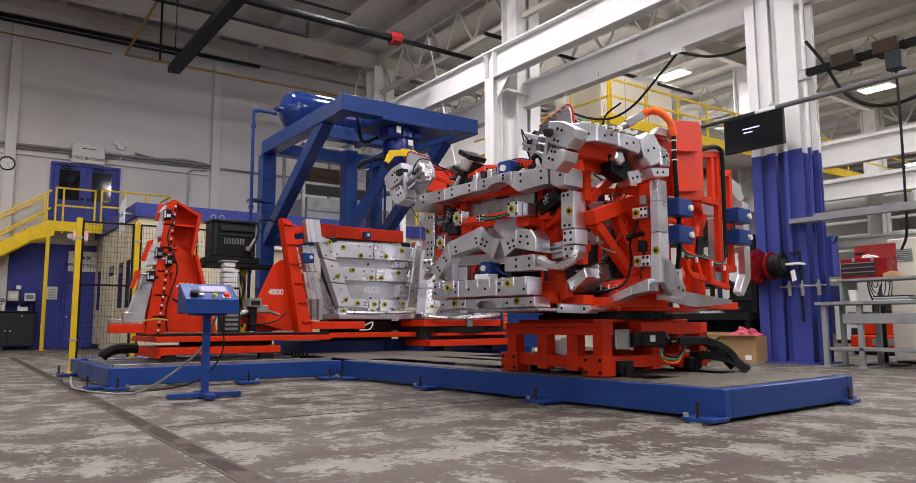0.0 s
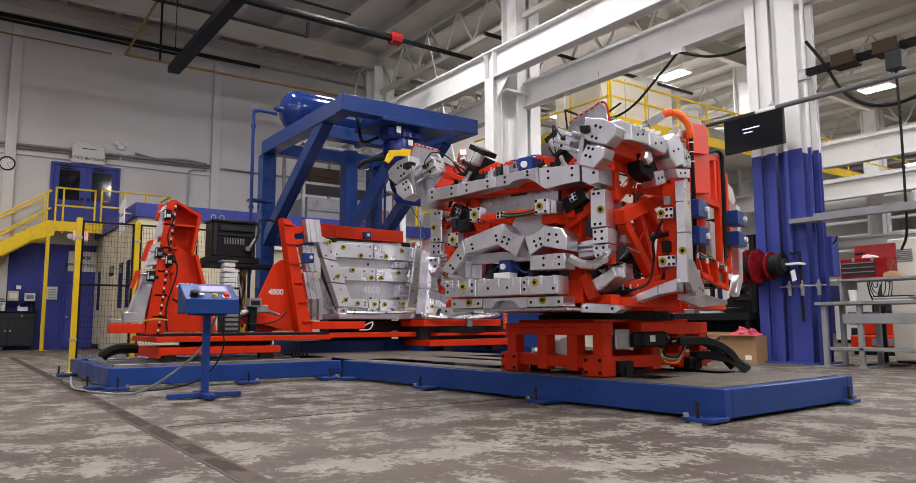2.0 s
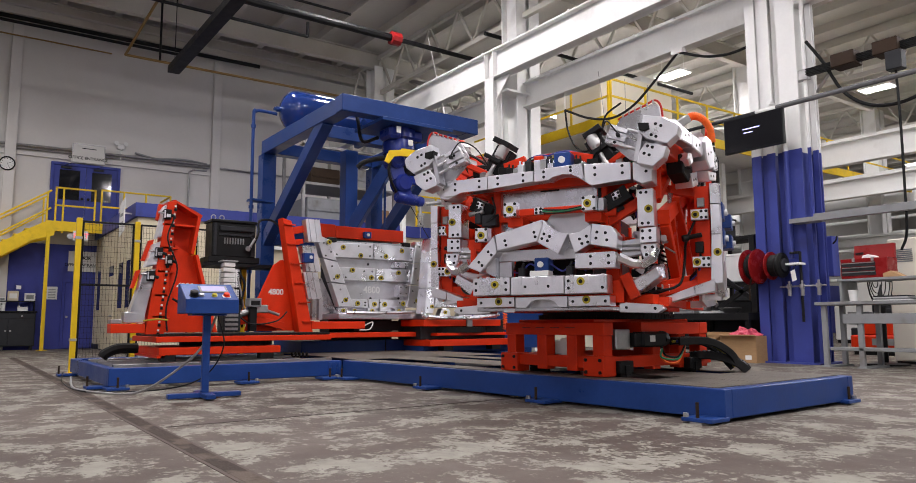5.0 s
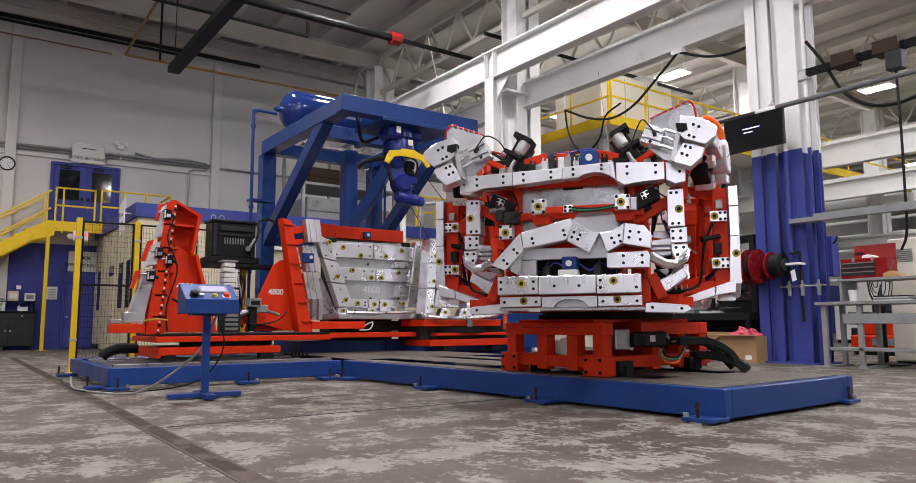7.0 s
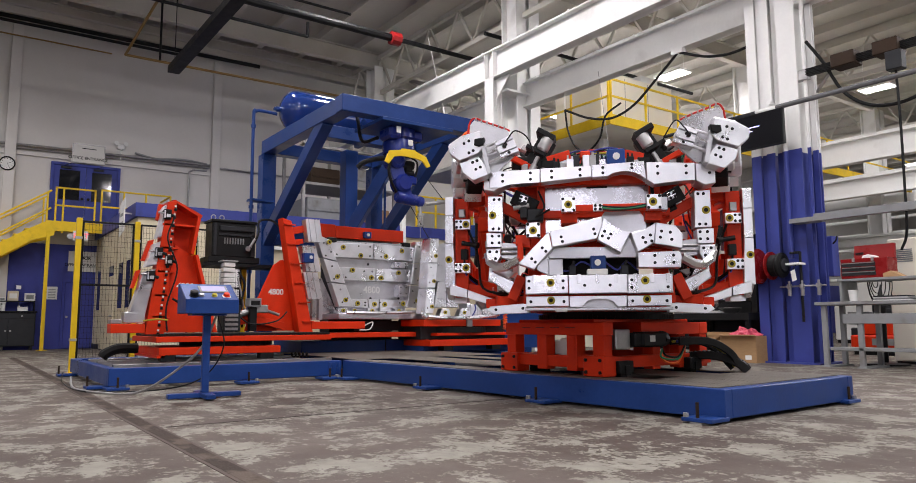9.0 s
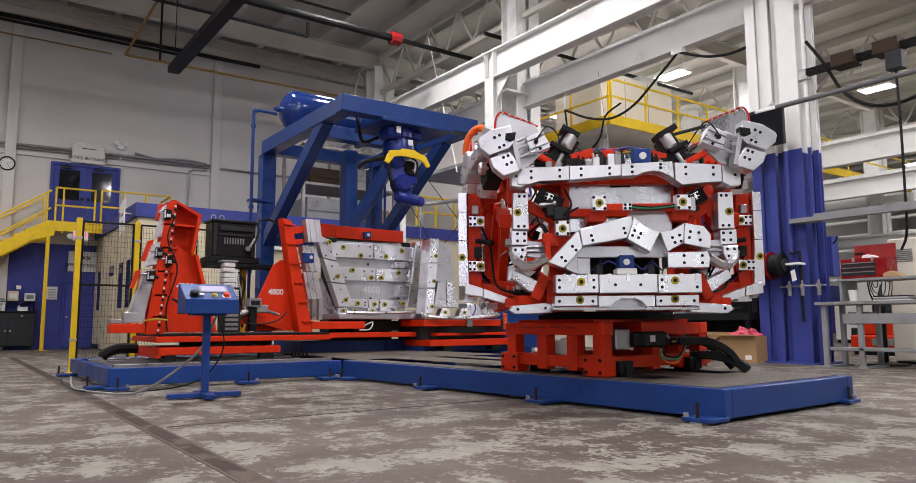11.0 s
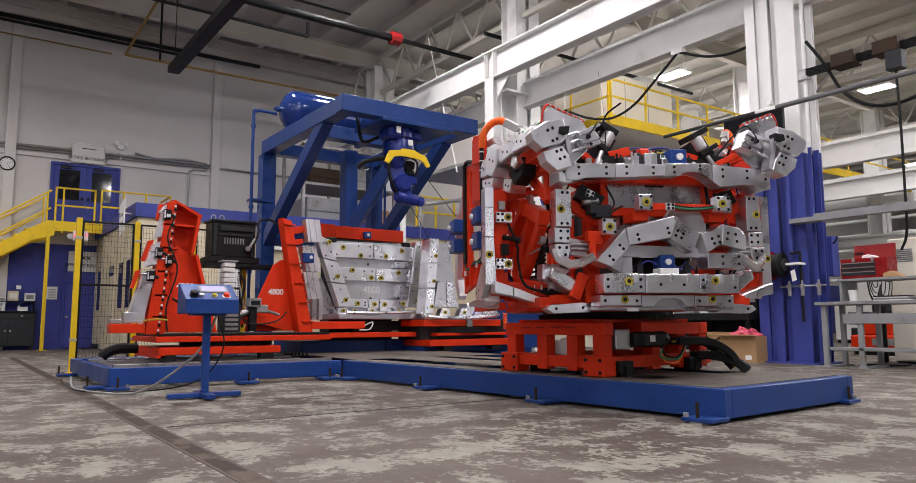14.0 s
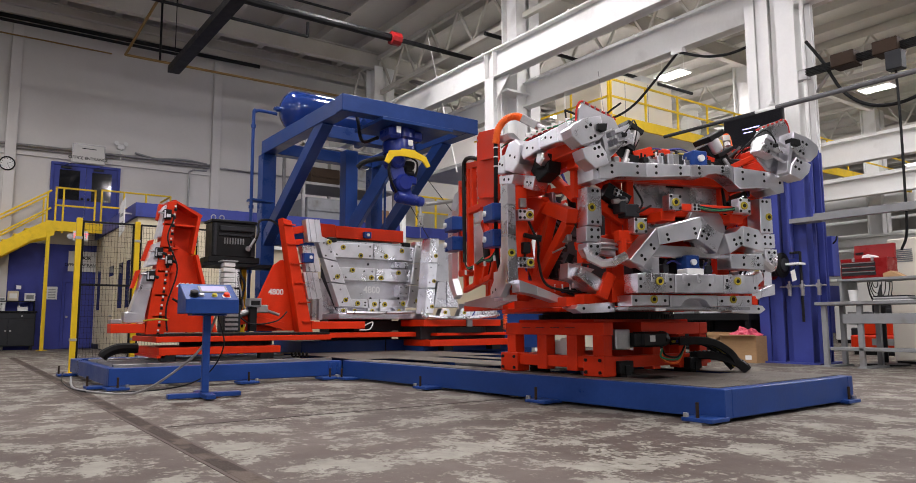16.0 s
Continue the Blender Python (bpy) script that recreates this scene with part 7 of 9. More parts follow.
pf = thing("panel_fixture", (0, 0, 0), "aluminium panel fixture with yellow bushings on red steel arms", "fixture", "cell fixtures")
F = -11.5
part("back_plate", one(plate, [(5.3, 2.22), (7.2, 2.25), (6.98, 0.98), (5.72, 0.98)], "x", F - 0.1, F - 0.07), ALU_DARK, pf, "brushed aluminium back plate")
ROWS = [([(5.37, 2.17), (6.24, 2.20), (6.24, 1.92), (5.47, 1.92)], [(5.63, 2.1), (5.98, 1.97)]), ([(6.26, 2.20), (7.12, 2.18), (7.08, 1.92), (6.26, 1.92)], [(6.5, 1.98), (6.84, 2.1)]),
        ([(5.55, 1.75), (6.29, 1.75), (6.29, 1.52), (5.65, 1.52)], [(5.82, 1.7), (6.2, 1.58)]), ([(6.31, 1.75), (7.04, 1.76), (7.01, 1.52), (6.31, 1.52)], [(6.4, 1.58), (6.77, 1.69)]),
        ([(5.76, 1.19), (6.13, 1.19), (6.15, 1.03), (5.88, 1.04)], [(5.93, 1.11)]), ([(6.14, 1.19), (6.36, 1.19), (6.36, 1.03), (6.17, 1.03)], [(6.27, 1.1)]), ([(6.38, 1.19), (6.95, 1.19), (6.95, 1.04), (6.38, 1.03)], [(6.48, 1.1), (6.87, 1.12)])]
for pts, bs in ROWS:
    nb = part("nest_block", one(plate, pts, "x", F - 0.08, F + 0.06, 0.006), ALU, pf)
    bushes(nb, [(F + 0.062, y, z) for y, z in bs])
    ys, zs = [p[0] for p in pts], [p[1] for p in pts]
    a, b, c, d = min(ys) + 0.14, max(ys) - 0.07, min(zs) + 0.05, max(zs) - 0.06
    studs(nb, F, [(F + 0.06, a, c), (F + 0.06, b, d), (F + 0.06, (a + b) / 2 + 0.1, d), (F + 0.06, b, c)])
for t0, t1 in ((0.0, 0.322), (0.336, 0.655), (0.669, 1.0)):
    def mix(p, q, t):
        return (p[0] + (q[0] - p[0]) * t, p[1] + (q[1] - p[1]) * t)
    for (a, b), (c, d), bs in ((((5.08, 2.30), (5.55, 1.05)), ((5.34, 2.22), (5.84, 1.05)), 0.07), (((7.13, 2.29), (6.94, 1.05)), ((7.42, 2.30), (7.2, 1.05)), 0.2)):
        pts = [mix(a, b, t0), mix(c, d, t0), mix(c, d, t1), mix(a, b, t1)]
        nb = part("edge_block", one(plate, pts, "x", F - 0.08, F + 0.1, 0.006), ALU, pf)
        m = mix(mix(a, b, (t0 + t1) / 2), mix(c, d, (t0 + t1) / 2), 0.7)
        bushes(nb, [(F + 0.102, m[0], m[1] + (0.12 if t0 == 0 else -0.08))], 0.042)
        studs(nb, F, [(F + 0.1, m[0] - 0.1, m[1] + 0.1), (F + 0.1, m[0] - 0.06, m[1] - 0.12), (F + 0.1, m[0] + 0.04, m[1] - 0.05)])
for y, z, w, h in ((6.82, 1.83, 0.27, 0.12), (6.86, 1.36, 0.2, 0.22)):
    nb = part("small_block", one(box, F - 0.08, F + 0.1, y - w / 2, y + w / 2, z - h / 2, z + h / 2, 0.008), ALU, pf)
    studs(nb, F, [(F + 0.1, y - w * 0.3, z + h * 0.25), (F + 0.1, y + w * 0.3, z + h * 0.25), (F + 0.1, y - w * 0.3, z - h * 0.25), (F + 0.1, y + w * 0.3, z - h * 0.25)], 0.012)
writing("lettering", "4800", 0.17, Matrix.Translation((F - 0.069, 6.28, 1.36)) @ FACE_X, PAPER, pf)
studs(pf, F, [(F - 0.07, 6.2, 1.83), (F - 0.07, 6.26, 1.21), (F - 0.07, 6.85, 1.22), (F - 0.07, 6.15, 2.2), (F - 0.07, 7.0, 2.2)], 0.024)
part("sill", one(box, -11.9, -11.2, 5.45, 7.2, 0.83, 0.93, 0.01), ALU_DARK, pf)
smooth(part("sill_lip", one(hose, [(-11.2, 5.6, 0.95), (-11.14, 6.0, 0.94), (-11.12, 6.5, 0.95), (-11.2, 7.2, 0.97)], 0.03, 6), ALU_DARK, pf))
for y, w in ((5.58, 0.2), (5.8, 0.1), (6.15, 0.2), (6.42, 0.24), (6.7, 0.18)):
    nb = part("foot_block", one(plate, [(y - w / 2, 0.93), (y + w / 2, 0.93), (y + w / 2 - 0.02, 1.03), (y - w / 2 + 0.02, 1.03)], "x", -11.4, -11.3, 0.006), ALU, pf)
    if w < 0.22:
        bushes(nb, [(-11.298, y, 0.98)], 0.034)
part("side_sheet", one(plate, [(5.0, 1.45), (5.3, 1.55), (5.6, 0.95), (5.1, 0.9)], "x", -11.62, -11.6), ALU_DARK, pf)
for y in (4.98, 5.1):
    part("side_post", one(box, -11.35, -11.25, y, y + 0.07, 0.82, 1.2, 0.005), ALU_DARK, pf)
part("red_beam", one(box, -11.9, -11.18, 4.95, 5.95, 0.665, 0.79, 0.006), RED, pf)
part("red_beam", one(box, -12.3, -11.15, 4.45, 7.28, 0.515, 0.60, 0.006), RED, pf)
# this block is dark grey and fills the gap behind the red beams
part("red_beam", one(box, -12.2, -11.6, 5.95, 7.1, 0.62, 0.8, 0.006), DARK_GREY, pf)
part("rear_box", many((box, -12.3, -12.0, 5.42, 5.75, 2.33, 2.58, 0.008), (box, -12.25, -11.98, 5.75, 7.2, 2.33, 2.56, 0.008)), RED, pf)
bx = part("junction_box", one(box, -11.98, -11.9, 6.3, 6.45, 2.36, 2.48, 0.008), BLUE, pf)
part("knob", one(rod, (-11.9, 6.375, 2.42), (-11.88, 6.375, 2.42), 0.03, None, 10), PLASTIC_WHITE, bx)
for y in (5.46, 6.99):
    part("black_stop", one(box, -11.62, -11.5, y - 0.08, y + 0.08, 2.19, 2.275, 0.01), BLACK, pf)
part("lift_column", one(box, -12.3, -11.9, 5.6, 6.9, 0.45, 2.3), DARK_GREY, pf)
ped = part("pedestal", one(box, -12.9, -11.62, 4.96, 7.08, DECK, 0.455, 0.008), BLUE, pf)
part("pedestal_seam", many((box, -11.622, -11.612, 6.6, 6.62, DECK, 0.455)), BLACK, ped)
# leaning red side arm with fluted blocks
part("lean_arm", one(plate, [(4.40, 2.50), (4.56, 2.46), (4.98, 0.62), (4.74, 0.60)], "x", -11.42, -11.2, 0.008), RED, pf)
for k in range(6):
    t = k / 5
    part("arm_rib", one(box, -11.2, -11.16, 4.42 + 0.36 * t, 4.62 + 0.36 * t, 2.38 - 1.6 * t, 2.40 - 1.6 * t), RED, pf)
part("arm_cross", many((beam, (-11.3, 4.6, 2.3), (-11.3, 4.85, 2.36), 0.08, 0.12), (beam, (-11.3, 4.55, 2.1), (-11.3, 4.8, 2.14), 0.08, 0.08)), RED, pf)
for (y0, z0, y1, z1) in ((4.78, 2.50, 4.84, 2.12), (4.72, 2.05, 4.82, 1.62), (4.76, 1.60, 4.86, 1.16)):
    bm = bmesh.new()
    for k in range(5):
        dy = k * 0.052
        plate(bm, [(y0 + dy, z0), (y0 + dy + 0.048, z0 + 0.012), (y1 + dy + 0.048, z1 + 0.012), (y1 + dy, z1)], "x", -11.3, -11.14 + (0.02 if k % 2 else 0.0))
    part("fluted_block", bm, ALU, pf, "fluted aluminium block")
bx = part("junction_box", one(box, -11.14, -11.02, 4.72, 4.9, 1.76, 1.92, 0.01), BLUE, pf, "blue junction box")
part("knob", one(rod, (-11.02, 4.84, 1.85), (-11.0, 4.84, 1.85), 0.03, None, 10), PLASTIC_WHITE, bx)
part("gusset", one(plate, [(4.49, 1.82), (4.36, 1.72), (4.0, 0.92), (3.91, 0.64), (4.9, 0.64), (4.64, 1.82)], "x", -11.5, -11.46, 0.004), RED, pf, "red triangular gusset")
writing("lettering", "4800", 0.13, Matrix.Translation((-11.458, 4.42, 1.28)) @ FACE_X, PAPER, pf)
part("clamp_arm", many((beam, (-11.35, 3.55, 0.72), (-11.35, 3.9, 0.82), 0.08, 0.1), (box, -11.4, -11.3, 3.75, 3.95, 0.78, 0.98, 0.01), (beam, (-11.35, 3.95, 0.85), (-11.35, 4.5, 0.72), 0.1, 0.12)), RED, pf)
part("clamp_cylinder", many((rod, (-11.25, 3.65, 0.88), (-11.25, 4.0, 0.98), 0.05), (box, -11.3, -11.2, 3.95, 4.2, 0.93, 1.06, 0.01), (rod, (-11.25, 4.15, 0.98), (-11.25, 4.4, 0.9), 0.025)), STEEL, pf)
part("air_hose", one(hose, [(-11.2, 3.7, 0.9), (-11.1, 3.9, 0.75), (-11.1, 4.3, 0.8), (-11.15, 4.5, 0.95)], 0.012), BLACK, pf)
part("air_hose", one(hose, [(-11.2, 5.95, 0.72), (-11.1, 6.05, 0.78), (-11.1, 6.0, 0.66), (-11.2, 5.85, 0.64)], 0.012), PAPER, pf)

# ---- the leaning fixture on the near base ----
def leaned(pts):
    """Lean an outline a little to +y with its height."""
    return [(y + 0.075 * max(0.0, z - 0.9) / 1.5, z) for y, z in pts]


lf = thing("leaning_fixture", (0, 0, 0), "leaning red steel fixture with aluminium pads on a slide base", "fixture", "cell fixtures")
part("spine", one(plate, [(2.36, 2.43), (2.48, 2.45), (2.38, 0.62), (2.14, 0.62)], "x", -10.45, -10.2, 0.006), RED, lf)
part("spine_web", one(plate, [(2.46, 2.43), (2.80, 2.26), (2.72, 1.74), (2.50, 1.86), (2.40, 1.0), (2.36, 0.64)], "x", -10.5, -10.46, 0.004), RED, lf)
part("spine_flange", one(plate, [(2.78, 2.27), (2.82, 2.25), (2.74, 1.72), (2.70, 1.74)], "x", -10.5, -10.22), RED, lf)
part("spine_flange", one(plate, [(2.42, 2.46), (2.46, 2.47), (2.84, 2.28), (2.82, 2.24)], "x", -10.5, -10.22), RED, lf)
for t in (0.18, 0.36, 0.54, 0.72, 0.88):
    y = 2.45 - 0.12 * t
    part("spine_rib", one(box, -10.46, -10.2, y - 0.12, y + (0.3 if t < 0.3 else 0.12), 2.44 - 1.8 * t - 0.012, 2.44 - 1.8 * t + 0.012), RED, lf)
part("gusset", one(plate, [(2.52, 1.86), (2.78, 1.70), (3.06, 0.64), (2.36, 0.64)], "x", -10.42, -10.38, 0.004), RED, lf)
part("gusset_edge", one(plate, [(2.76, 1.72), (2.80, 1.72), (3.10, 0.64), (3.04, 0.64)], "x", -10.55, -10.22), RED, lf)
writing("lettering", "4900", 0.12, Matrix.Translation((-10.378, 2.68, 1.28)) @ FACE_X, PAPER, lf)
for pts in ([(2.26, 2.38), (2.34, 2.38), (2.30, 2.30), (2.22, 2.3)], [(2.24, 2.28), (2.33, 2.29), (2.29, 1.95), (2.19, 1.92)], [(2.16, 1.84), (2.28, 1.90), (2.25, 1.56), (2.08, 1.52)], [(2.06, 1.45), (2.22, 1.50), (2.2, 1.24), (2.02, 1.2)], [(2.02, 1.22), (2.19, 1.24), (2.14, 0.88), (1.94, 0.92)]):
    part("nest_pad", one(plate, leaned(pts), "x", -10.42, -10.22, 0.01), ALU, lf)
for pts in ([(2.22, 2.42), (2.30, 2.42), (2.26, 2.18), (2.20, 2.2)], [(2.13, 1.90), (2.2, 1.92), (2.14, 1.62), (2.06, 1.62)], [(2.01, 1.48), (2.07, 1.5), (2.0, 1.24), (1.96, 1.24)]):
    part("red_pad", one(plate, leaned(pts), "x", -10.5, -10.42, 0.004), RED, lf)
for y, z in ((2.36, 2.25), (2.27, 1.72), (2.4, 1.62), (2.18, 1.4)):
    cl = part("clamp_cylinder", many((box, -10.3, -10.16, y - 0.05, y + 0.05, z - 0.07, z + 0.07, 0.008), (box, -10.16, -10.13, y - 0.03, y + 0.03, z - 0.05, z + 0.05, 0.004)), BLACK, lf, "black clamp with steel faces")
    part("face_plate", many((box, -10.13, -10.124, y - 0.026, y + 0.026, z - 0.045, z + 0.0, 0.002), (box, -10.16, -10.14, y - 0.05, y - 0.034, z - 0.05, z + 0.05)), ALU, cl)
    part("rod", one(rod, (-10.2, y - 0.12, z + 0.02), (-10.2, y - 0.05, z + 0.02), 0.014, None, 8), STEEL, cl)
    part("fitting", one(rod, (-10.2, y + 0.05, z), (-10.2, y + 0.1, z - 0.02), 0.02, None, 8), BLACK, cl)
for k in range(16):
    t = k / 15
    part("cable_clip", one(box, -10.2, -10.185, 2.40 - 0.16 * t + 0.05, 2.40 - 0.16 * t + 0.075, 2.36 - 1.7 * t, 2.385 - 1.7 * t, 0.002), PLASTIC_WHITE, lf)
    part("stitch", one(box, -10.2, -10.18, 2.40 - 0.16 * t + 0.045, 2.40 - 0.16 * t + 0.08, 2.31 - 1.7 * t, 2.345 - 1.7 * t, 0.003), BLACK, lf)
part("foot_arm", one(box, -10.45, -10.2, 1.72, 2.14, 0.64, 0.76, 0.006), RED, lf)
part("foot_pad", one(box, -10.42, -10.22, 1.88, 2.14, 0.77, 0.92, 0.01), ALU, lf)
part("foot_block", one(box, -10.42, -10.25, 1.72, 1.86, 0.76, 0.82, 0.01), STEEL, lf)
part("cable", one(hose, [(-10.15, 2.44, 2.2), (-10.12, 2.36, 1.9), (-10.12, 2.5, 1.5), (-10.12, 2.38, 1.0), (-10.12, 2.4, 0.66)], 0.011), BLACK, lf, "black clipped cable run")
part("cable", one(hose, [(-10.12, 2.45, 1.1), (-10.1, 2.7, 0.95), (-10.1, 2.9, 0.85), (-10.15, 3.0, 0.7)], 0.016), BLACK, lf)
part("cable", one(hose, [(-10.15, 2.1, 0.8), (-10.1, 2.25, 0.82), (-10.1, 2.4, 0.81)], 0.012), BRASS, lf)
part("upper_beam", one(box, -11.5, -10.0, 2.24, 4.75, 0.515, 0.59, 0.006), RED, lf)
part("upper_tray", one(box, -11.45, -10.06, 2.28, 4.75, 0.59, 0.625, 0.004), BLACK, lf)
part("ring_gear", one(lathe, (-10.75, 3.4, 0.45), (0, 0, 1), [(0, 0.66), (0.065, 0.66), (0.066, 0.5)], 48), BLACK, lf)
sl = part("slide_base", many((box, -11.4, -10.0, 2.28, 3.95, 0.345, 0.445, 0.006), (box, -11.4, -10.0, 2.26, 2.36, 0.31, 0.345)), RED, lf)
for y in (2.4, 3.75):
    part("slide_carriage", one(box, -10.14, -10.0, y - 0.1, y + 0.1, 0.265, 0.345, 0.006), BLACK, sl)
part("cable_chain", one(hose, [(-10.9, 2.2, 0.42), (-10.9, 1.95, 0.42), (-10.9, 1.8, 0.36), (-10.9, 1.75, 0.3)], 0.07, 8), RUBBER, lf, "black cable chain")
part("coil", one(hose, [(-10.1 + 0.05 * math.cos(k * 1.3), 4.15 + 0.012 * k, 0.30 + 0.03 * math.sin(k * 1.3)) for k in range(24)], 0.012, 6, 3), RUBBER, lf, "coiled hose")

# ---- the far panel fixture ----
df = thing("side_fixture", (0, 0, 0), "aluminium panel fixture on a red slide base behind the deck", "fixture", "cell fixtures")
DX = -10.8
for k in range(3):
    t0, t1 = k / 3, (k + 1) / 3 - 0.006
    y0, y1, z0, z1 = 7.07 - 0.13 * t0, 7.07 - 0.13 * t1, 2.3 - 1.38 * t0, 2.3 - 1.38 * t1
    nb = part("edge_block", one(plate, [(y0, z0), (y0 + 0.19, z0), (y1 + 0.19, z1), (y1, z1)], "x", DX - 0.3, DX, 0.012), ALU, df)
    bushes(nb, [(DX + 0.002, (y0 + y1) / 2 + 0.13, (z0 + z1) / 2 - 0.1)], 0.035)
    studs(nb, DX, [(DX, y0 + 0.05, z0 - 0.08), (DX, y1 + 0.06, z1 + 0.1)], 0.014)
part("edge_curl", one(hose, [(DX - 0.05, 6.98, 0.95), (DX - 0.02, 6.94, 0.90), (DX, 7.0, 0.87), (DX, 7.1, 0.88)], 0.035), ALU, df)
part("face_plate", one(plate, [(7.27, 2.2), (7.75, 2.3), (7.9, 1.1), (7.15, 1.0)], "x", DX - 0.4, DX - 0.36), ALU_DARK, df)
nb = part("nest_block", one(plate, [(7.22, 1.52), (7.40, 1.52), (7.40, 1.05), (7.13, 1.03)], "x", DX - 0.3, DX + 0.02, 0.01), ALU_DARK, df)
nb = part("nest_block", one(plate, [(7.41, 1.52), (7.57, 1.53), (7.68, 1.04), (7.41, 1.05)], "x", DX - 0.3, DX + 0.02, 0.01), ALU_DARK, df)
studs(nb, DX, [(DX + 0.02, 7.46, 1.45), (DX + 0.02, 7.54, 1.42), (DX + 0.02, 7.5, 1.12)], 0.014)
for y in (7.35, 7.78):
    nb = part("foot_block", one(plate, [(y - 0.13, 0.88), (y + 0.13, 0.88), (y + 0.09, 1.02), (y - 0.06, 1.02)], "x", DX - 0.1, DX + 0.05, 0.006), ALU, df)
    bushes(nb, [(DX + 0.052, y, 0.95)], 0.034)
for k in range(9):
    y = 7.9 + k * 0.09
    part("fin", one(box, DX - 0.3, DX - 0.02 - 0.012 * k, y, y + 0.075, 0.86, 1.12 - 0.012 * k, 0.006), ALU, df)
smooth(part("sill_lip", one(hose, [(DX + 0.02, 6.98, 0.88), (DX + 0.12, 7.4, 0.85), (DX + 0.12, 8.0, 0.86), (DX + 0.04, 8.6, 0.92)], 0.035, 6), ALU_DARK, df))
part("red_beam", one(box, DX - 0.8, DX, 6.92, 8.68, 0.70, 0.82, 0.006), RED, df)
part("red_beam", one(box, DX - 0.9, DX + 0.02, 7.2, 8.9, 0.53, 0.58, 0.006), RED, df)
part("ring_gear", one(lathe, (DX - 0.6, 7.9, 0.58), (0, 0, 1), [(0, 0.7), (0.1, 0.7)], 40), BLACK, df)
part("slide_base", one(box, DX - 1.2, DX + 0.1, 7.0, 9.0, 0.345, 0.46, 0.006), RED, df)
for y in (7.3, 8.4):
    part("slide_carriage", one(box, DX - 0.1, DX + 0.08, y, y + 0.2, 0.262, 0.345), BLACK, df)
part("spring", one(hose, [(DX + 0.05 + 0.04 * math.cos(k * 1.57), 8.75 + 0.04 * math.sin(k * 1.57), 0.62 + k * 0.012) for k in range(28)], 0.012, 6, 2), ORANGE, df)
part("drive_housing", one(box, DX - 1.0, DX - 0.2, 6.98, 8.95, 0.46, 0.83, 0.01), DARK_GREY, df)
part("pedestal", one(box, DX - 1.15, DX - 0.15, 7.02, 9.2, DECK, 0.346, 0.006), BLUE, df)
part("side_cabinet", one(box, DX - 1.1, DX - 0.35, 9.0, 10.3, DECK, 1.25, 0.01), BLUE, df, "blue steel cabinet")
part("clamp", one(box, DX, DX + 0.05, 7.85, 7.97, 0.69, 0.84, 0.006), STEEL, df)
part("air_hose", one(hose, [(DX + 0.06, 7.92, 0.84), (DX + 0.1, 8.0, 1.0), (DX + 0.06, 8.02, 1.1)], 0.012), WALL_BLUE, df)

# ---- transformer box and valve stack ----
tr = thing("transformer_box", (0, 0, 0), "black ribbed weld transformer cabinet hung on the gantry", "transformer")
part("body", one(box, -12.4, -12.0, 3.5, 4.24, 1.88, 2.46, 0.015), BLACK, tr)
part("lid", one(box, -12.42, -11.98, 3.48, 4.26, 2.46, 2.51, 0.01), BLACK, tr)
part("front_bar", many((box, -12.0, -11.96, 3.62, 4.22, 2.32, 2.40, 0.008), (box, -12.0, -11.97, 3.52, 3.57, 1.9, 2.44, 0.006), (box, -12.0, -11.97, 3.6, 4.22, 2.24, 2.27), (box, -12.0, -11.97, 4.16, 4.22, 1.9, 2.3)), DARK_GREY, tr)
part("vent", many(*[(box, -12.0, -11.985, 3.7 + k * 0.045, 3.72 + k * 0.045, 2.1, 2.2) for k in range(8)]), GREY, tr)
part("shelf", many((box, -12.45, -11.95, 3.44, 4.30, 1.78, 1.88, 0.008), (box, -12.6, -11.95, 3.36, 5.1, 1.72, 1.77)), BLACK, tr)
for y in (3.54, 3.68):
    part("lifting_eye", one(hose, [(-12.1, y - 0.03, 2.51), (-12.1, y - 0.035, 2.56), (-12.1, y, 2.59), (-12.1, y + 0.035, 2.56), (-12.1, y + 0.03, 2.51)], 0.01, 6, 4), STEEL, tr)
part("connector", many((rod, (-11.98, 4.1, 2.04), (-11.9, 4.08, 2.02), 0.04), (rod, (-11.92, 4.12, 2.06), (-11.9, 4.2, 2.2), 0.025)), STEEL, tr)
part("cable", one(hose, [(-11.9, 4.16, 2.06), (-11.9, 4.25, 2.3), (-11.95, 4.28, 2.52), (-12.0, 4.5, 2.56), (-12.6, 4.9, 2.55)], 0.02), BLACK, tr)
vs = thing("valve_stack", (0, 0, 0), "stacked white valve modules on a post", "valve stack")
part("post", one(box, -11.75, -11.68, 3.58, 3.7, 0.26, 1.72), STEEL, vs)
for k in range(12):
    z = 0.76 + k * 0.083
    part("module", one(box, -11.68, -11.52, 3.56 + 0.01 * (k % 2), 3.75, z, z + 0.07, 0.008), PLASTIC_WHITE, vs)
part("top_plate", one(box, -11.74, -11.5, 3.53, 3.79, 1.755, 1.78, 0.004), STEEL, vs)
part("tubing", one(hose, [(-11.55, 3.82, 1.6), (-11.5, 3.9, 1.4), (-11.5, 3.86, 1.1), (-11.55, 3.9, 0.7)], 0.02), BLACK, vs)
part("tubing", one(hose, [(-11.55, 3.8, 1.5), (-11.5, 3.84, 1.3), (-11.5, 3.9, 1.0), (-11.55, 3.95, 0.75)], 0.014), STEEL, vs)
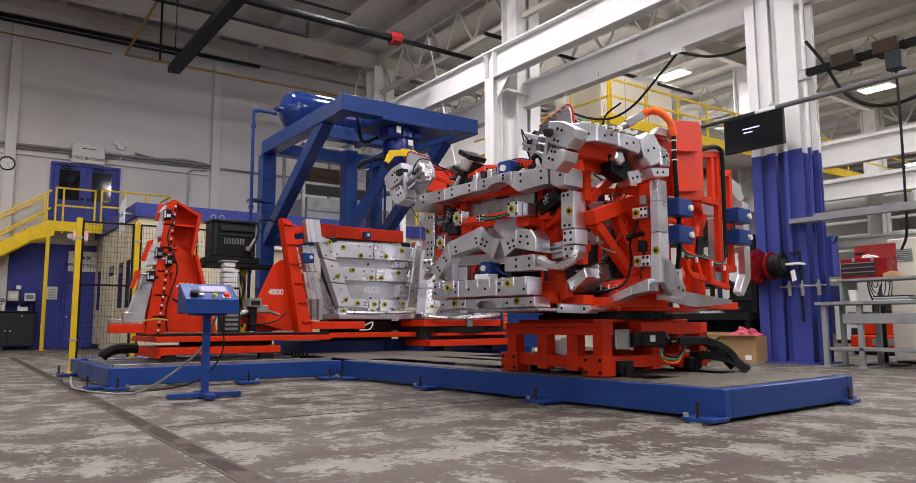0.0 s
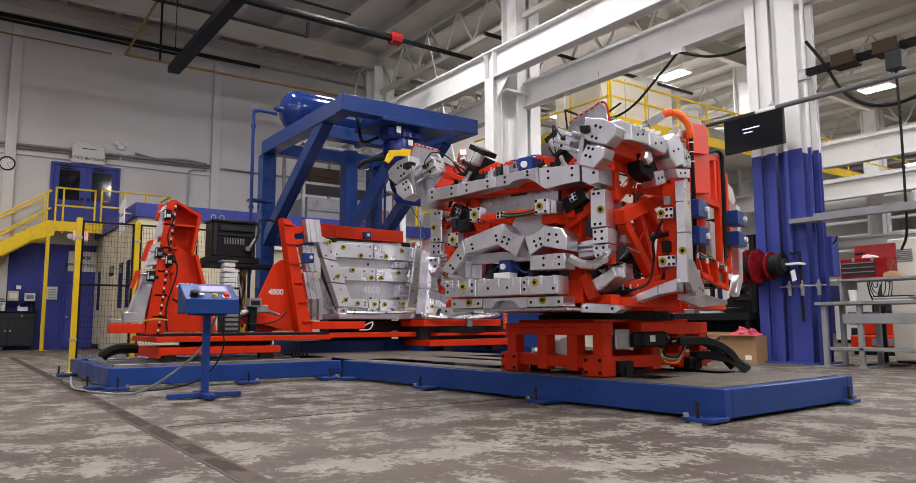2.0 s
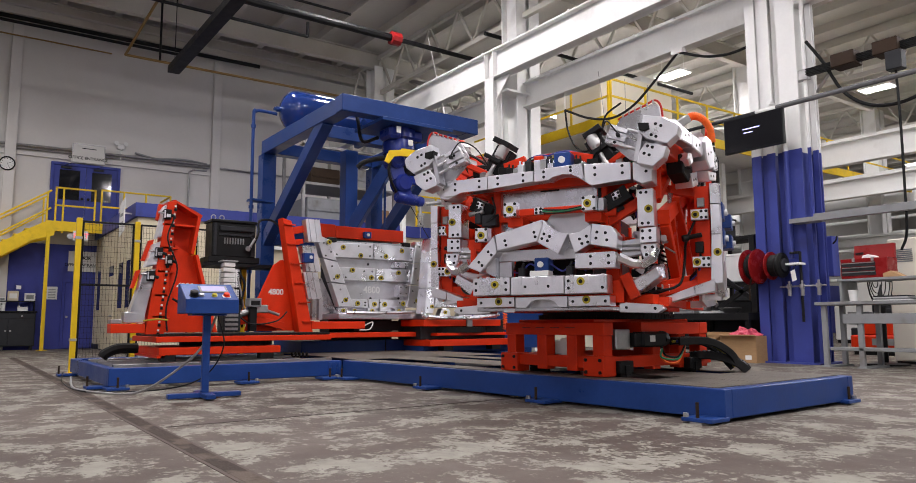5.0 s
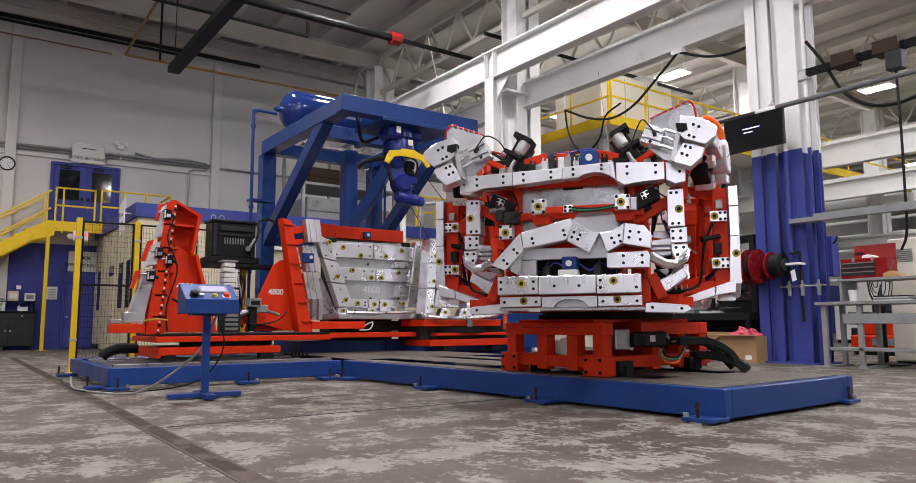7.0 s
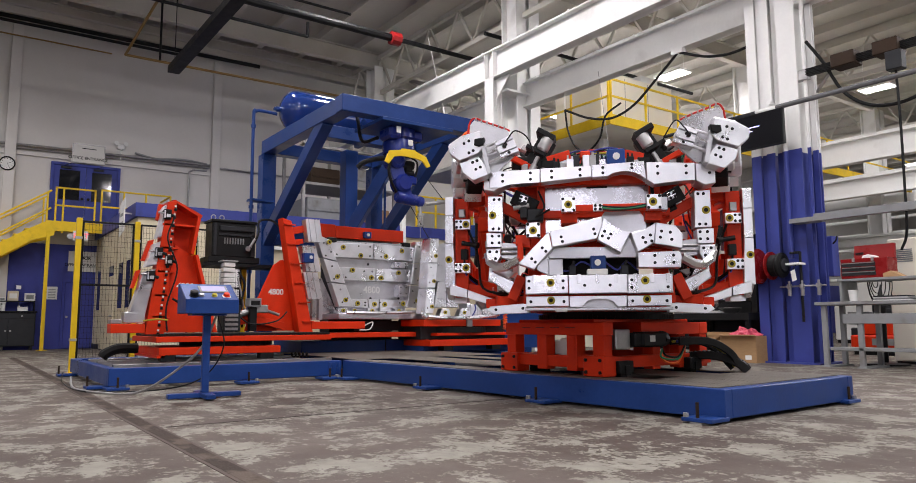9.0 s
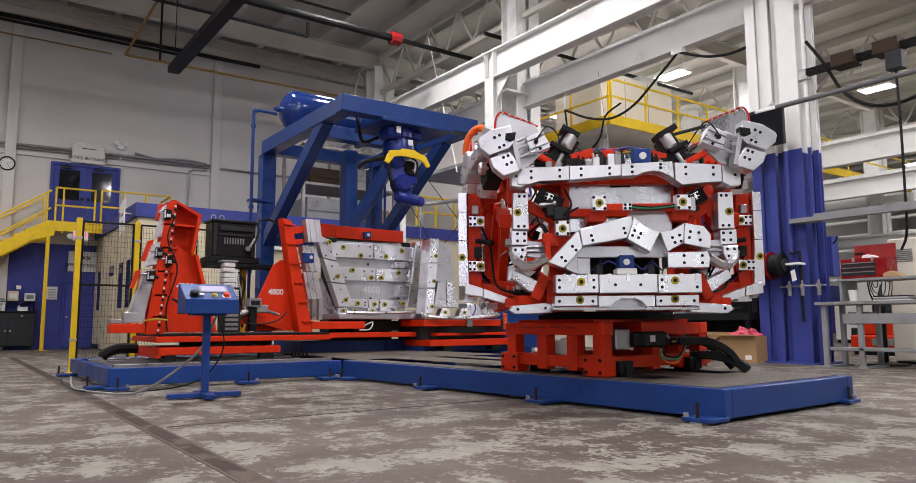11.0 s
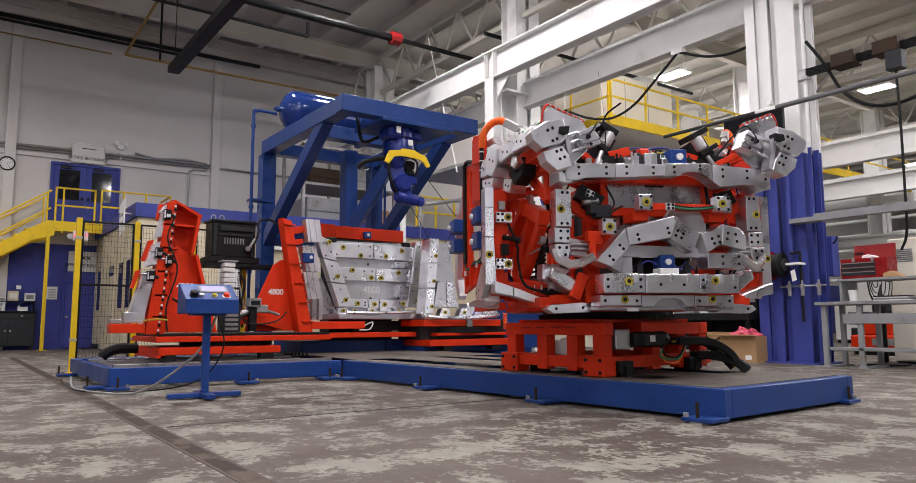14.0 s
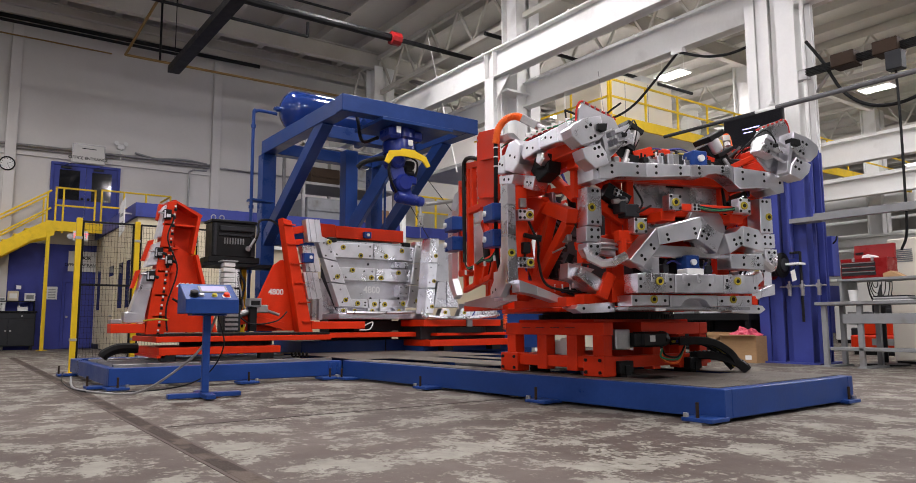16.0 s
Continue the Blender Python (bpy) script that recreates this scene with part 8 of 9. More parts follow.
wl = thing("weld_controller", (0, 0, 0), "dark weld controller with a small display", "controller")
part("body", one(box, -11.4, -11.1, 3.45, 3.72, 0.63, 1.05, 0.01), DARK_GREY, wl)
part("front_panel", many(*[(box, -11.1, -11.09, 3.48, 3.68, 0.66 + k * 0.07, 0.70 + k * 0.07) for k in range(5)]), STEEL, wl)
part("status_lamp", one(box, -11.09, -11.085, 3.49, 3.53, 0.95, 0.97), GREEN_GLOW, wl)
cm = thing("display_unit", (0, 0, 0), "grey display unit on a bracket", "display")
part("body", one(box, -11.3, -11.1, 3.85, 4.05, 1.02, 1.16, 0.01), GREY, cm)
part("display_face", one(box, -11.1, -11.095, 3.88, 4.02, 1.05, 1.12), BLACK, cm)
part("bracket", one(box, -11.25, -11.15, 3.88, 4.0, 0.64, 1.02, 0.01), BLACK, cm)


# ---- screen on the column ----
tv = thing("wall_monitor", (-7.37, 12.0, 4.27), "large black flat monitor with a line of lit text", "monitor")
part("body", one(box, -0.6, 0.6, -0.03, 0.04, -0.335, 0.335, 0.008), BLACK, tv)
part("screen", one(box, -0.575, 0.575, -0.034, -0.03, -0.31, 0.31), SCREEN, tv)
part("lit_text", many((box, -0.2, 0.14, -0.037, -0.034, 0.07, 0.085)), SCREEN_GLOW, tv, "glowing text line")
part("lit_text", many((box, -0.18, 0.0, -0.037, -0.034, 0.0, 0.015)), SCREEN_GLOW, tv, "glowing text line")
part("mount", many((box, -0.08, 0.08, 0.04, 0.6, -0.1, 0.1, 0.005), (box, -0.03, 0.03, 0.0, 0.05, 0.3, 0.36)), BLACK, tv)

# ---- bench with tool chest ----
bn = thing("workbench", (-6.42, 12.0, 0), "grey steel workbench with a raised shelf", "workbench")
part("worktop", one(box, 0, 2.4, 0, 0.8, 1.03, 1.085, 0.006), GREY, bn)
for x in (0.12, 0.7, 2.2):
    part("leg", many((box, x - 0.04, x + 0.04, 0.05, 0.12, 0.0, 1.03, 0.005), (box, x - 0.04, x + 0.04, 0.66, 0.73, 0.0, 1.03, 0.005), (box, x - 0.07, x + 0.09, 0.02, 0.78, 0.0, 0.03)), GREY, bn)
part("apron", one(box, 0.45, 2.4, 0.03, 0.06, 0.72, 0.88, 0.004), GREY, bn)
part("lower_shelf", one(box, 0.2, 2.4, 0.05, 0.5, 0.28, 0.33, 0.005), GREY, bn)
part("riser_side", one(box, 0.36, 0.40, 0.15, 0.7, 1.085, 1.42, 0.004), GREY, bn)
part("riser_side", one(box, 1.62, 1.66, 0.15, 0.7, 1.085, 1.42, 0.004), GREY, bn)
part("riser_top", one(box, 0.34, 2.4, 0.13, 0.72, 1.42, 1.46, 0.004), GREY, bn)
tc = thing("tool_chest", (-6.04, 12.2, 1.46), "red metal tool chest with its lid open", "tool chest")
part("body", one(box, 0, 0.74, 0, 0.36, 0, 0.33, 0.012), TOOL_RED, tc)
for k in range(3):
    d = part("drawer", one(box, 0.02, 0.56, -0.012, 0.0, 0.05 + k * 0.075, 0.115 + k * 0.075, 0.004), DARK_GREY, tc)
    part("drawer_pull", one(box, 0.03, 0.55, -0.022, -0.012, 0.098 + k * 0.075, 0.113 + k * 0.075), STEEL, d)
part("lid", one(plate, [(0.26, 0.33), (0.34, 0.33), (0.36, 0.57), (0.30, 0.57)], "x", 0.1, 0.74, 0.008), TOOL_RED, tc)
part("handle", many((box, 0.14, 0.26, 0.25, 0.29, 0.42, 0.45)), BLACK, tc)
part("latch", many((box, 0.2, 0.24, -0.02, 0.0, 0.28, 0.34), (box, 0.5, 0.54, -0.02, 0.0, 0.28, 0.34)), STEEL, tc)
rg = thing("paper_stack", (-5.75, 12.3, 1.79), "white rag lying in the open chest", "rag")
part("cloth", one(plate, [(0.0, 0.0), (0.26, 0.0), (0.22, 0.04), (0.1, 0.07), (0.03, 0.05)], "y", 0.0, 0.12, 0.01), PAPER, rg)
cu = thing("plastic_tub", (-5.88, 12.25, 1.085), "white plastic tub on the bench", "tub")
part("tub", one(lathe, (0, 0, 0), (0, 0, 1), [(0, 0.06), (0.17, 0.075), (0.18, 0.08), (0.19, 0.078)], 18), PLASTIC_WHITE, cu)
bk = thing("binder_stack", (-5.6, 12.3, 1.085), "stacked folders on the bench", "folders")
for k in range(4):
    part("folder", one(box, 0.0, 0.6 - 0.03 * k, 0.0, 0.3, k * 0.022, 0.02 + k * 0.022, 0.003), (PAPER, GREY, PAPER, DARK_GREY)[k], bk)
bk = thing("clipboard", (-5.36, 12.16, 1.46), "worn brown clipboard on the bench shelf", "clipboard")
part("board", one(plate, [(0.0, 0.0), (0.3, 0.0), (0.12, 0.1), (0.0, 0.06)], "y", 0.0, 0.2, 0.004), CARD, bk)
fnn = thing("floor_fan", (-6.0, 13.3, 0), "large black floor fan behind the bench", "fan")
part("guard", many(*[(hose, [(0.02 * k, r * math.cos(a), 1.45 + r * math.sin(a)) for a in [i * math.tau / 24 for i in range(25)]], 0.008, 6, 1) for k, r in enumerate((0.1, 0.2, 0.3, 0.4, 0.46))]), BLACK, fnn)
part("blade", many(*[(plate, [(0.05 * math.cos(a), 1.45 + 0.05 * math.sin(a)), (0.4 * math.cos(a - 0.3), 1.45 + 0.4 * math.sin(a - 0.3)), (0.4 * math.cos(a + 0.35), 1.45 + 0.4 * math.sin(a + 0.35))], "x", 0.08, 0.1) for a in (0.3, 2.4, 4.5)]), DARK_GREY, fnn)
part("stand", many((rod, (0.1, 0, 0.03), (0.1, 0, 1.0), 0.035), (lathe, (0.1, 0, 0.0), (0, 0, 1), [(0, 0.36), (0.03, 0.36), (0.05, 0.1)], 24)), BLACK, fnn)
cn = thing("machine_cabinet", (-6.05, 13.95, 0), "cream machine control cabinet with a vent grille", "cabinet")
part("body", one(box, 0, 1.6, 0, 1.0, 0.05, 2.25, 0.02), CREAM_MACHINE, cn)
part("plinth", one(box, 0.03, 1.57, 0.03, 0.97, 0.0, 0.05), BLACK, cn)
part("grille", many(*[(box, 0.1, 0.42, -0.012, 0.0, 1.82 + k * 0.035, 1.84 + k * 0.035) for k in range(7)]), GREY, cn)
part("stop_button", one(rod, (0.5, -0.04, 1.3), (0.5, 0.0, 1.3), 0.04), TOOL_RED, cn)

# horizontal channel and hanging lead on the column
tagged(part("channel_bar", many((box, -6.45, -1.0, 12.2, 12.3, 2.5, 2.63, 0.006), (box, -6.95, -6.45, 12.3, 12.62, 2.52, 2.6)), GREY), "grey steel channel fixed to the column", "channel", kind="structure")
cbx = thing("hose_reel", (-7.55, 12.45, 1.78), "red hose reel on a black bracket at the column", "hose reel", "hose reels")
for x0, x1, rr, mt in ((-0.22, -0.19, 0.33, TOOL_RED), (-0.02, 0.01, 0.33, TOOL_RED)):
    part("reel_side", one(lathe, (x0, -0.2, 0), (1, 0, 0), [(0, rr), (0.015, rr), (0.03, rr * 0.85), (0.03, 0.06)], 28), mt, cbx)
part("hose_coil", one(lathe, (-0.19, -0.2, 0), (1, 0, 0), [(0, 0.22), (0.03, 0.25), (0.06, 0.235), (0.09, 0.25), (0.12, 0.235), (0.16, 0.22)], 24), RUBBER, cbx)
part("reel_frame", many((box, -0.28, 0.04, -0.24, -0.12, -0.3, -0.24, 0.006), (box, -0.3, -0.26, -0.24, 0.1, -0.28, 0.05, 0.006)), TOOL_RED, cbx)
part("hose_tail", one(hose, [(-0.1, -0.3, -0.18), (-0.14, -0.32, -0.4), (-0.16, -0.3, -0.62)], 0.016), RUST, cbx)
cbx = thing("hose_reel", (-7.28, 12.45, 1.78), "small red and black cable reel at the column", "hose reel", "hose reels")
part("reel_side", one(lathe, (-0.06, -0.16, 0), (1, 0, 0), [(0, 0.26), (0.02, 0.26), (0.03, 0.12)], 24), TOOL_RED, cbx)
part("drum", one(lathe, (-0.03, -0.16, 0), (1, 0, 0), [(0, 0.20), (0.12, 0.20), (0.16, 0.23), (0.2, 0.23), (0.22, 0.17)], 24), RUBBER, cbx)
part("cover", one(lathe, (0.19, -0.16, 0), (1, 0, 0), [(0, 0.12), (0.02, 0.12), (0.03, 0.08)], 20), DARK_GREY, cbx)
part("bracket", one(box, -0.04, 0.02, -0.2, 0.16, -0.06, 0.06), TOOL_RED, cbx)
rgx = thing("air_regulators", (-6.95, 12.4, 1.35), "row of air filters and regulators on the column", "air regulator")
for x in (-0.12, 0.12, 0.42):
    u = part("regulator", many((box, x - 0.035, x + 0.035, -0.04, 0.03, 0.0, 0.08, 0.008), (rod, (x, 0, -0.13), (x, 0, 0.0), 0.032), (rod, (x, 0, 0.08), (x, 0, 0.14), 0.02)), STEEL, rgx)
part("manifold", one(rod, (-0.3, 0, 0.04), (0.55, 0, 0.04), 0.016), STEEL, rgx)
part("shelf", one(box, -0.15, 0.15, -0.12, 0.1, 0.42, 0.46, 0.004), PAPER, rgx)
part("tag", one(plate, [(0.0, 0.12), (0.08, 0.15), (0.05, 0.34), (-0.03, 0.31)], "y", -0.1, -0.095), PAPER, rgx)
part("hook_wire", one(hose, [(0.02, -0.09, 0.34), (0.06, -0.08, 0.42), (0.0, -0.08, 0.44)], 0.008), BLACK, rgx)
eb = thing("switch_box", (-6.9, 13.05, 1.6), "blue painted electrical box on the column", "switch box", "wall boxes")
part("body", one(box, 0, 0.16, 0.3, 0.55, 0, 0.75, 0.01), DOOR_BLUE, eb)
part("lever", one(hose, [(0.16, 0.34, 0.6), (0.23, 0.32, 0.66), (0.25, 0.32, 0.74)], 0.015), BLACK, eb)

cbd = thing("cardboard_box", (-8.35, 12.1, 0), "open brown cardboard box filled with pink film", "cardboard box", turn=4)
for a in ((0, 0.72, 0, 0.012, 0, 0.5), (0, 0.72, 0.488, 0.5, 0, 0.5), (0, 0.012, 0.012, 0.488, 0, 0.5), (0.708, 0.72, 0.012, 0.488, 0, 0.5), (0.012, 0.708, 0.012, 0.488, 0, 0.01)):
    part("box_side", one(box, *a), CARD, cbd)
part("flap", one(plate, [(0.0, 0.5), (0.72, 0.5), (0.72, 0.52), (0.0, 0.52)], "y", -0.1, 0.0), CARD, cbd)
part("flap", one(plate, [(0.0, 0.5), (-0.12, 0.42), (-0.12, 0.41), (0.0, 0.49)], "y", 0.0, 0.5), CARD, cbd)
part("print_mark", one(box, 0.5, 0.62, -0.003, 0.0, 0.06, 0.14), PAPER, cbd)
bm = bmesh.new()
bmesh.ops.create_icosphere(bm, subdivisions=3, radius=0.24)
for v in bm.verts:
    v.co += v.co.normalized() * (noise.noise(v.co * 9) * 0.12)
    v.co = Vector((v.co.x * 1.2 + 0.36, v.co.y * 0.8 + 0.25, v.co.z * 0.75 + 0.46))
part("pink_film", bm, PINK, cbd, "crumpled pink plastic film")

# black rack with parts behind the fixture
rk = thing("storage_rack", (-10.4, 13.2, 0), "black steel storage rack loaded with parts", "rack")
for x in (0.0, 1.1, 2.2):
    for y in (0.0, 0.7):
        part("upright", one(box, x, x + 0.07, y, y + 0.07, 0, 2.5), BLACK, rk)
for z in (0.35, 0.85, 1.5, 2.45):
    part("shelf", one(box, 0.0, 2.27, 0.0, 0.77, z, z + 0.07), BLACK, rk)
for x, z, w, h, d, mt, nm, lb, ct in ((0.1, 1.57, 0.55, 0.5, 0.5, PLASTIC_WHITE, "storage_bin", "white storage bin on the rack", "bin"), (0.75, 1.57, 0.5, 0.35, 0.5, GREY, "storage_bin", "grey storage bin on the rack", "bin"), (1.35, 1.57, 0.7, 0.6, 0.5, PLASTIC_WHITE, "storage_bin", "tall white storage bin on the rack", "bin"),
                                     (0.2, 0.92, 0.7, 0.25, 0.5, STEEL, "steel_part", "grey steel part on the rack", "part"), (1.2, 0.92, 0.8, 0.3, 0.5, BLACK, "steel_part", "black steel part on the rack", "part"), (0.3, 0.42, 0.9, 0.2, 0.5, PAPER, "storage_bin", "low white tray on the rack", "tray"),
                                     (0.5, 2.52, 0.9, 0.45, 0.5, BLACK, "steel_part", "black covered load on top of the rack", "part")):
    b = thing(nm, (-10.4 + x, 13.3, z), lb, ct)
    part("body", one(box, 0, w, 0, d, 0, h, 0.03), mt, b)
    part("rim", one(box, -0.01, w + 0.01, -0.01, d + 0.01, h - 0.05, h, 0.01), mt, b)
ty = thing("tyre", (-7.75, 13.6, 0), "black tyre leaning by the column", "tyre")
smooth(part("tyre", one(lathe, (-0.15, 0, 0.42), (1, 0.2, 0.1), [(0, 0.26), (0.02, 0.36), (0.06, 0.42), (0.16, 0.42), (0.2, 0.36), (0.22, 0.26), (0.12, 0.24)], 32), RUBBER, ty))
bt = thing("parts_table", (-11.6, 12.35, 0), "long black steel table with loose parts behind the deck", "table")
part("tabletop", one(box, 0.0, 3.72, 0.0, 0.75, 0.79, 0.93, 0.006), BLACK, bt)
part("lower_shelf", one(box, 0.05, 3.67, 0.05, 0.7, 0.20, 0.26, 0.004), BLACK, bt)
part("back_panel", one(box, 0.05, 3.67, 0.70, 0.73, 0.26, 0.79), DARK_GREY, bt)
for x in (0.02, 1.2, 2.4, 3.62):
    part("leg", one(box, x, x + 0.08, 0.02, 0.1, 0.0, 0.79, 0.005), BLACK, bt)
    part("leg", one(box, x, x + 0.08, 0.64, 0.70, 0.0, 0.79, 0.005), BLACK, bt)
part("upright", one(box, 3.60, 3.72, 0.30, 0.42, 0.93, 2.45, 0.006), BLACK, bt)
for a, b in (((2.7, 0.36, 0.95), (3.62, 0.36, 1.5)), ((3.0, 0.36, 1.62), (3.66, 0.36, 1.15))):
    part("brace", one(beam, a, b, 0.05, 0.09), BLACK, bt)
for x, y, z, w, d, h, mt, nm, lb in ((2.55, 0.1, 0.93, 0.5, 0.3, 0.05, PLASTIC_WHITE, "tray", "shallow white tray on the black table"), (1.9, 0.12, 0.93, 0.5, 0.4, 0.09, STEEL, "steel_part", "bare steel part on the black table"), (2.7, 0.12, 0.26, 0.6, 0.4, 0.3, CARD, "carton", "brown carton on the lower shelf"), (1.5, 0.12, 0.26, 0.7, 0.4, 0.36, DARK_GREY, "tool_case", "dark tool case on the lower shelf")):
    b = thing(nm, (-11.6 + x, 12.35 + y, z), lb, nm.replace("_", " "))
    part("body", one(box, 0, w, 0, d, 0, h, 0.012), mt, b)
    part("rim", one(box, -0.008, w + 0.008, -0.008, d + 0.008, h * 0.75, h, 0.005), mt, b)
pl = thing("bowl", (-8.45, 12.62, 0.93), "shallow steel bowl on the black table", "bowl")
smooth(part("shell", one(lathe, (0, 0, 0), (0, 0, 1), [(0, 0.1), (0.04, 0.14), (0.10, 0.22), (0.11, 0.22), (0.05, 0.13)], 24), STEEL, pl))

# bus bar and crane drive at the column head
bs = thing("crane_bus_bar", (0, 12.6, 0), "black crane bus bar with brown drive boxes", "bus bar")
part("bar", many((box, -6.6, 2.0, -0.05, 0.05, 5.24, 5.36), *[(box, -6.6, 2.0, -0.09, -0.05, 5.25 + k * 0.03, 5.265 + k * 0.03) for k in range(4)]), BLACK, bs)
for x in (-6.1, -5.4):
    part("drive_box", many((box, x, x + 0.4, -0.18, 0.15, 5.2, 5.44, 0.015)), RUST, bs, "brown oxide drive box")
part("starter_box", one(box, -5.2, -4.95, -0.2, 0.0, 4.88, 5.2, 0.015), DARK_GREY, bs, "dark grey starter box")
part("pendant_lead", one(hose, [(-5.08, -0.1, 4.88), (-5.07, -0.1, 4.0), (-5.08, -0.1, 3.0), (-5.1, -0.1, 2.2), (-5.2, -0.1, 1.9)], 0.022), BLACK, bs)
part("bracket", many((beam, (-6.6, 0.3, 5.0), (-6.2, 0, 5.2), 0.05, 0.05), (box, -6.9, -6.6, 0.0, 0.12, 5.2, 5.4, 0.01)), STEEL, bs)
part("cable_loop", one(hose, [(-6.6, 0.0, 5.9), (-6.3, 0.0, 5.4), (-6.0, 0.0, 4.8), (-5.6, 0.0, 4.45), (-5.1, 0.0, 4.35), (-4.6, 0.0, 4.5), (-4.2, 0.0, 4.9)], 0.03), RUBBER, bs)
fc = thing("festoon_cable", (0, 12.85, 0), "black festoon cable hanging from the girder", "cable")
part("loop", one(hose, [(-13.2, 0, 6.3), (-12.4, 0, 5.9), (-11.6, 0, 5.7), (-10.9, 0, 5.85), (-10.2, 0, 6.3), (-9.6, 0, 6.72)], 0.03), RUBBER, fc)
part("loop", one(hose, [(-9.6, 0, 6.72), (-8.9, 0, 6.4), (-8.3, 0, 6.28), (-7.7, 0, 6.32)], 0.03), RUBBER, fc)
part("loop", one(hose, [(-13.2, 0, 6.3), (-13.1, 0, 5.7), (-12.8, 0, 5.2), (-12.4, 0, 5.05), (-12.0, 0, 5.3), (-11.8, 0, 5.8), (-11.3, 0, 6.0)], 0.025), RUBBER, fc)
part("drop_wire", one(rod, (-12.0, 0.0, 7.0), (-11.7, 0.0, 4.8), 0.008, None, 6), STEEL, fc)
part("trolley", one(box, -9.75, -9.45, -0.06, 0.06, 6.68, 6.79), WHITE_STEEL, fc)
part("hanger", one(rod, (-13.2, 0.0, 6.3), (-13.2, 0.0, 6.79), 0.012), WHITE_STEEL, fc)

# ---- mezzanine with yellow rails ----
mz = thing("mezzanine", (0, 0, 0), "steel mezzanine with yellow handrails and kick plates", "mezzanine", kind="structure")
MZ, MX, MY = 6.62, -13.6, 15.0
part("floor_slab", one(box, -24.0, MX, MY, 34.0, MZ - 0.12, MZ), WHITE_STEEL, mz)
part("edge_beam", many((box, MX, MX + 0.06, MY, 34.0, MZ - 0.26, MZ + 0.04), (box, -20.0, MX + 0.06, MY - 0.06, MY, MZ - 0.26, MZ + 0.04)), YELLOW, mz, "yellow edge beam")
for k in range(10):
    part("rail_post", one(box, MX, MX + 0.05, MY + k * 1.5, MY + 0.05 + k * 1.5, MZ, MZ + 1.1), YELLOW, mz)
for k in range(4):
    part("rail_post", one(box, MX - 1.5 * k - 0.05, MX - 1.5 * k, MY - 0.05, MY, MZ, MZ + 1.1), YELLOW, mz)
for z in (0.58, 1.08):
    part("handrail", one(box, MX, MX + 0.05, MY, 34, MZ + z - 0.025, MZ + z + 0.025), YELLOW, mz)
    part("handrail", one(box, -20, MX, MY - 0.05, MY, MZ + z - 0.025, MZ + z + 0.025), YELLOW, mz)
for y in (16.0, 22.0, 28.0):
    part("support_post", one(box, -15.0, -14.8, y, y + 0.2, 0, MZ - 0.26), WHITE_STEEL, mz)
part("lower_machine", one(box, -19.0, -15.2, 16.5, 22.0, 0.0, 5.8), CREAM_MACHINE, mz)
hv = thing("air_handler", (-16.0, 15.35, MZ), "large cream air handling unit on the mezzanine", "air handler")
part("casing", one(box, -0.2, 1.75, 0.0, 3.3, 0.05, 1.62, 0.02), CREAM_MACHINE, hv)
part("skid", one(box, -0.2, 1.75, 0.05, 3.25, 0.0, 0.05), DARK_GREY, hv)
part("roof_box", one(box, 0.8, 1.6, 2.0, 2.8, 1.62, 1.9, 0.01), PLASTIC_WHITE, hv)
part("panel_seam", many((box, 1.75, 1.757, 1.05, 1.07, 0.1, 1.55), (box, 1.75, 1.757, 2.1, 2.12, 0.1, 1.55)), GREY, hv)
dcx = thing("exhaust_duct", (-14.9, 20.2, MZ), "white exhaust ducting with a fan housing", "duct")
part("fan_housing", one(lathe, (0, 0, 0.75), (1, 0, 0), [(0, 0.2), (0.1, 0.42), (0.35, 0.42), (0.45, 0.2)], 24), PLASTIC_WHITE, dcx)
part("stack", one(lathe, (0.2, 0, 0.05), (0, 0, 1), [(0, 0.25), (1.2, 0.25), (1.25, 0.4), (1.4, 0.3)], 20), PLASTIC_WHITE, dcx)
part("elbow", one(hose, [(0.2, 0.3, 0.6), (0.3, 1.2, 0.6), (0.3, 2.0, 0.4), (0.3, 3.0, 0.4)], 0.22, 14), STEEL, dcx)
dcx = thing("exhaust_duct", (-14.9, 22.2, MZ), "white cowl on the mezzanine", "duct")
part("cowl", one(lathe, (0, 0, 0.0), (0, 0, 1), [(0, 0.3), (0.7, 0.3), (0.75, 0.5), (0.9, 0.5), (1.05, 0.25)], 24), PLASTIC_WHITE, dcx)

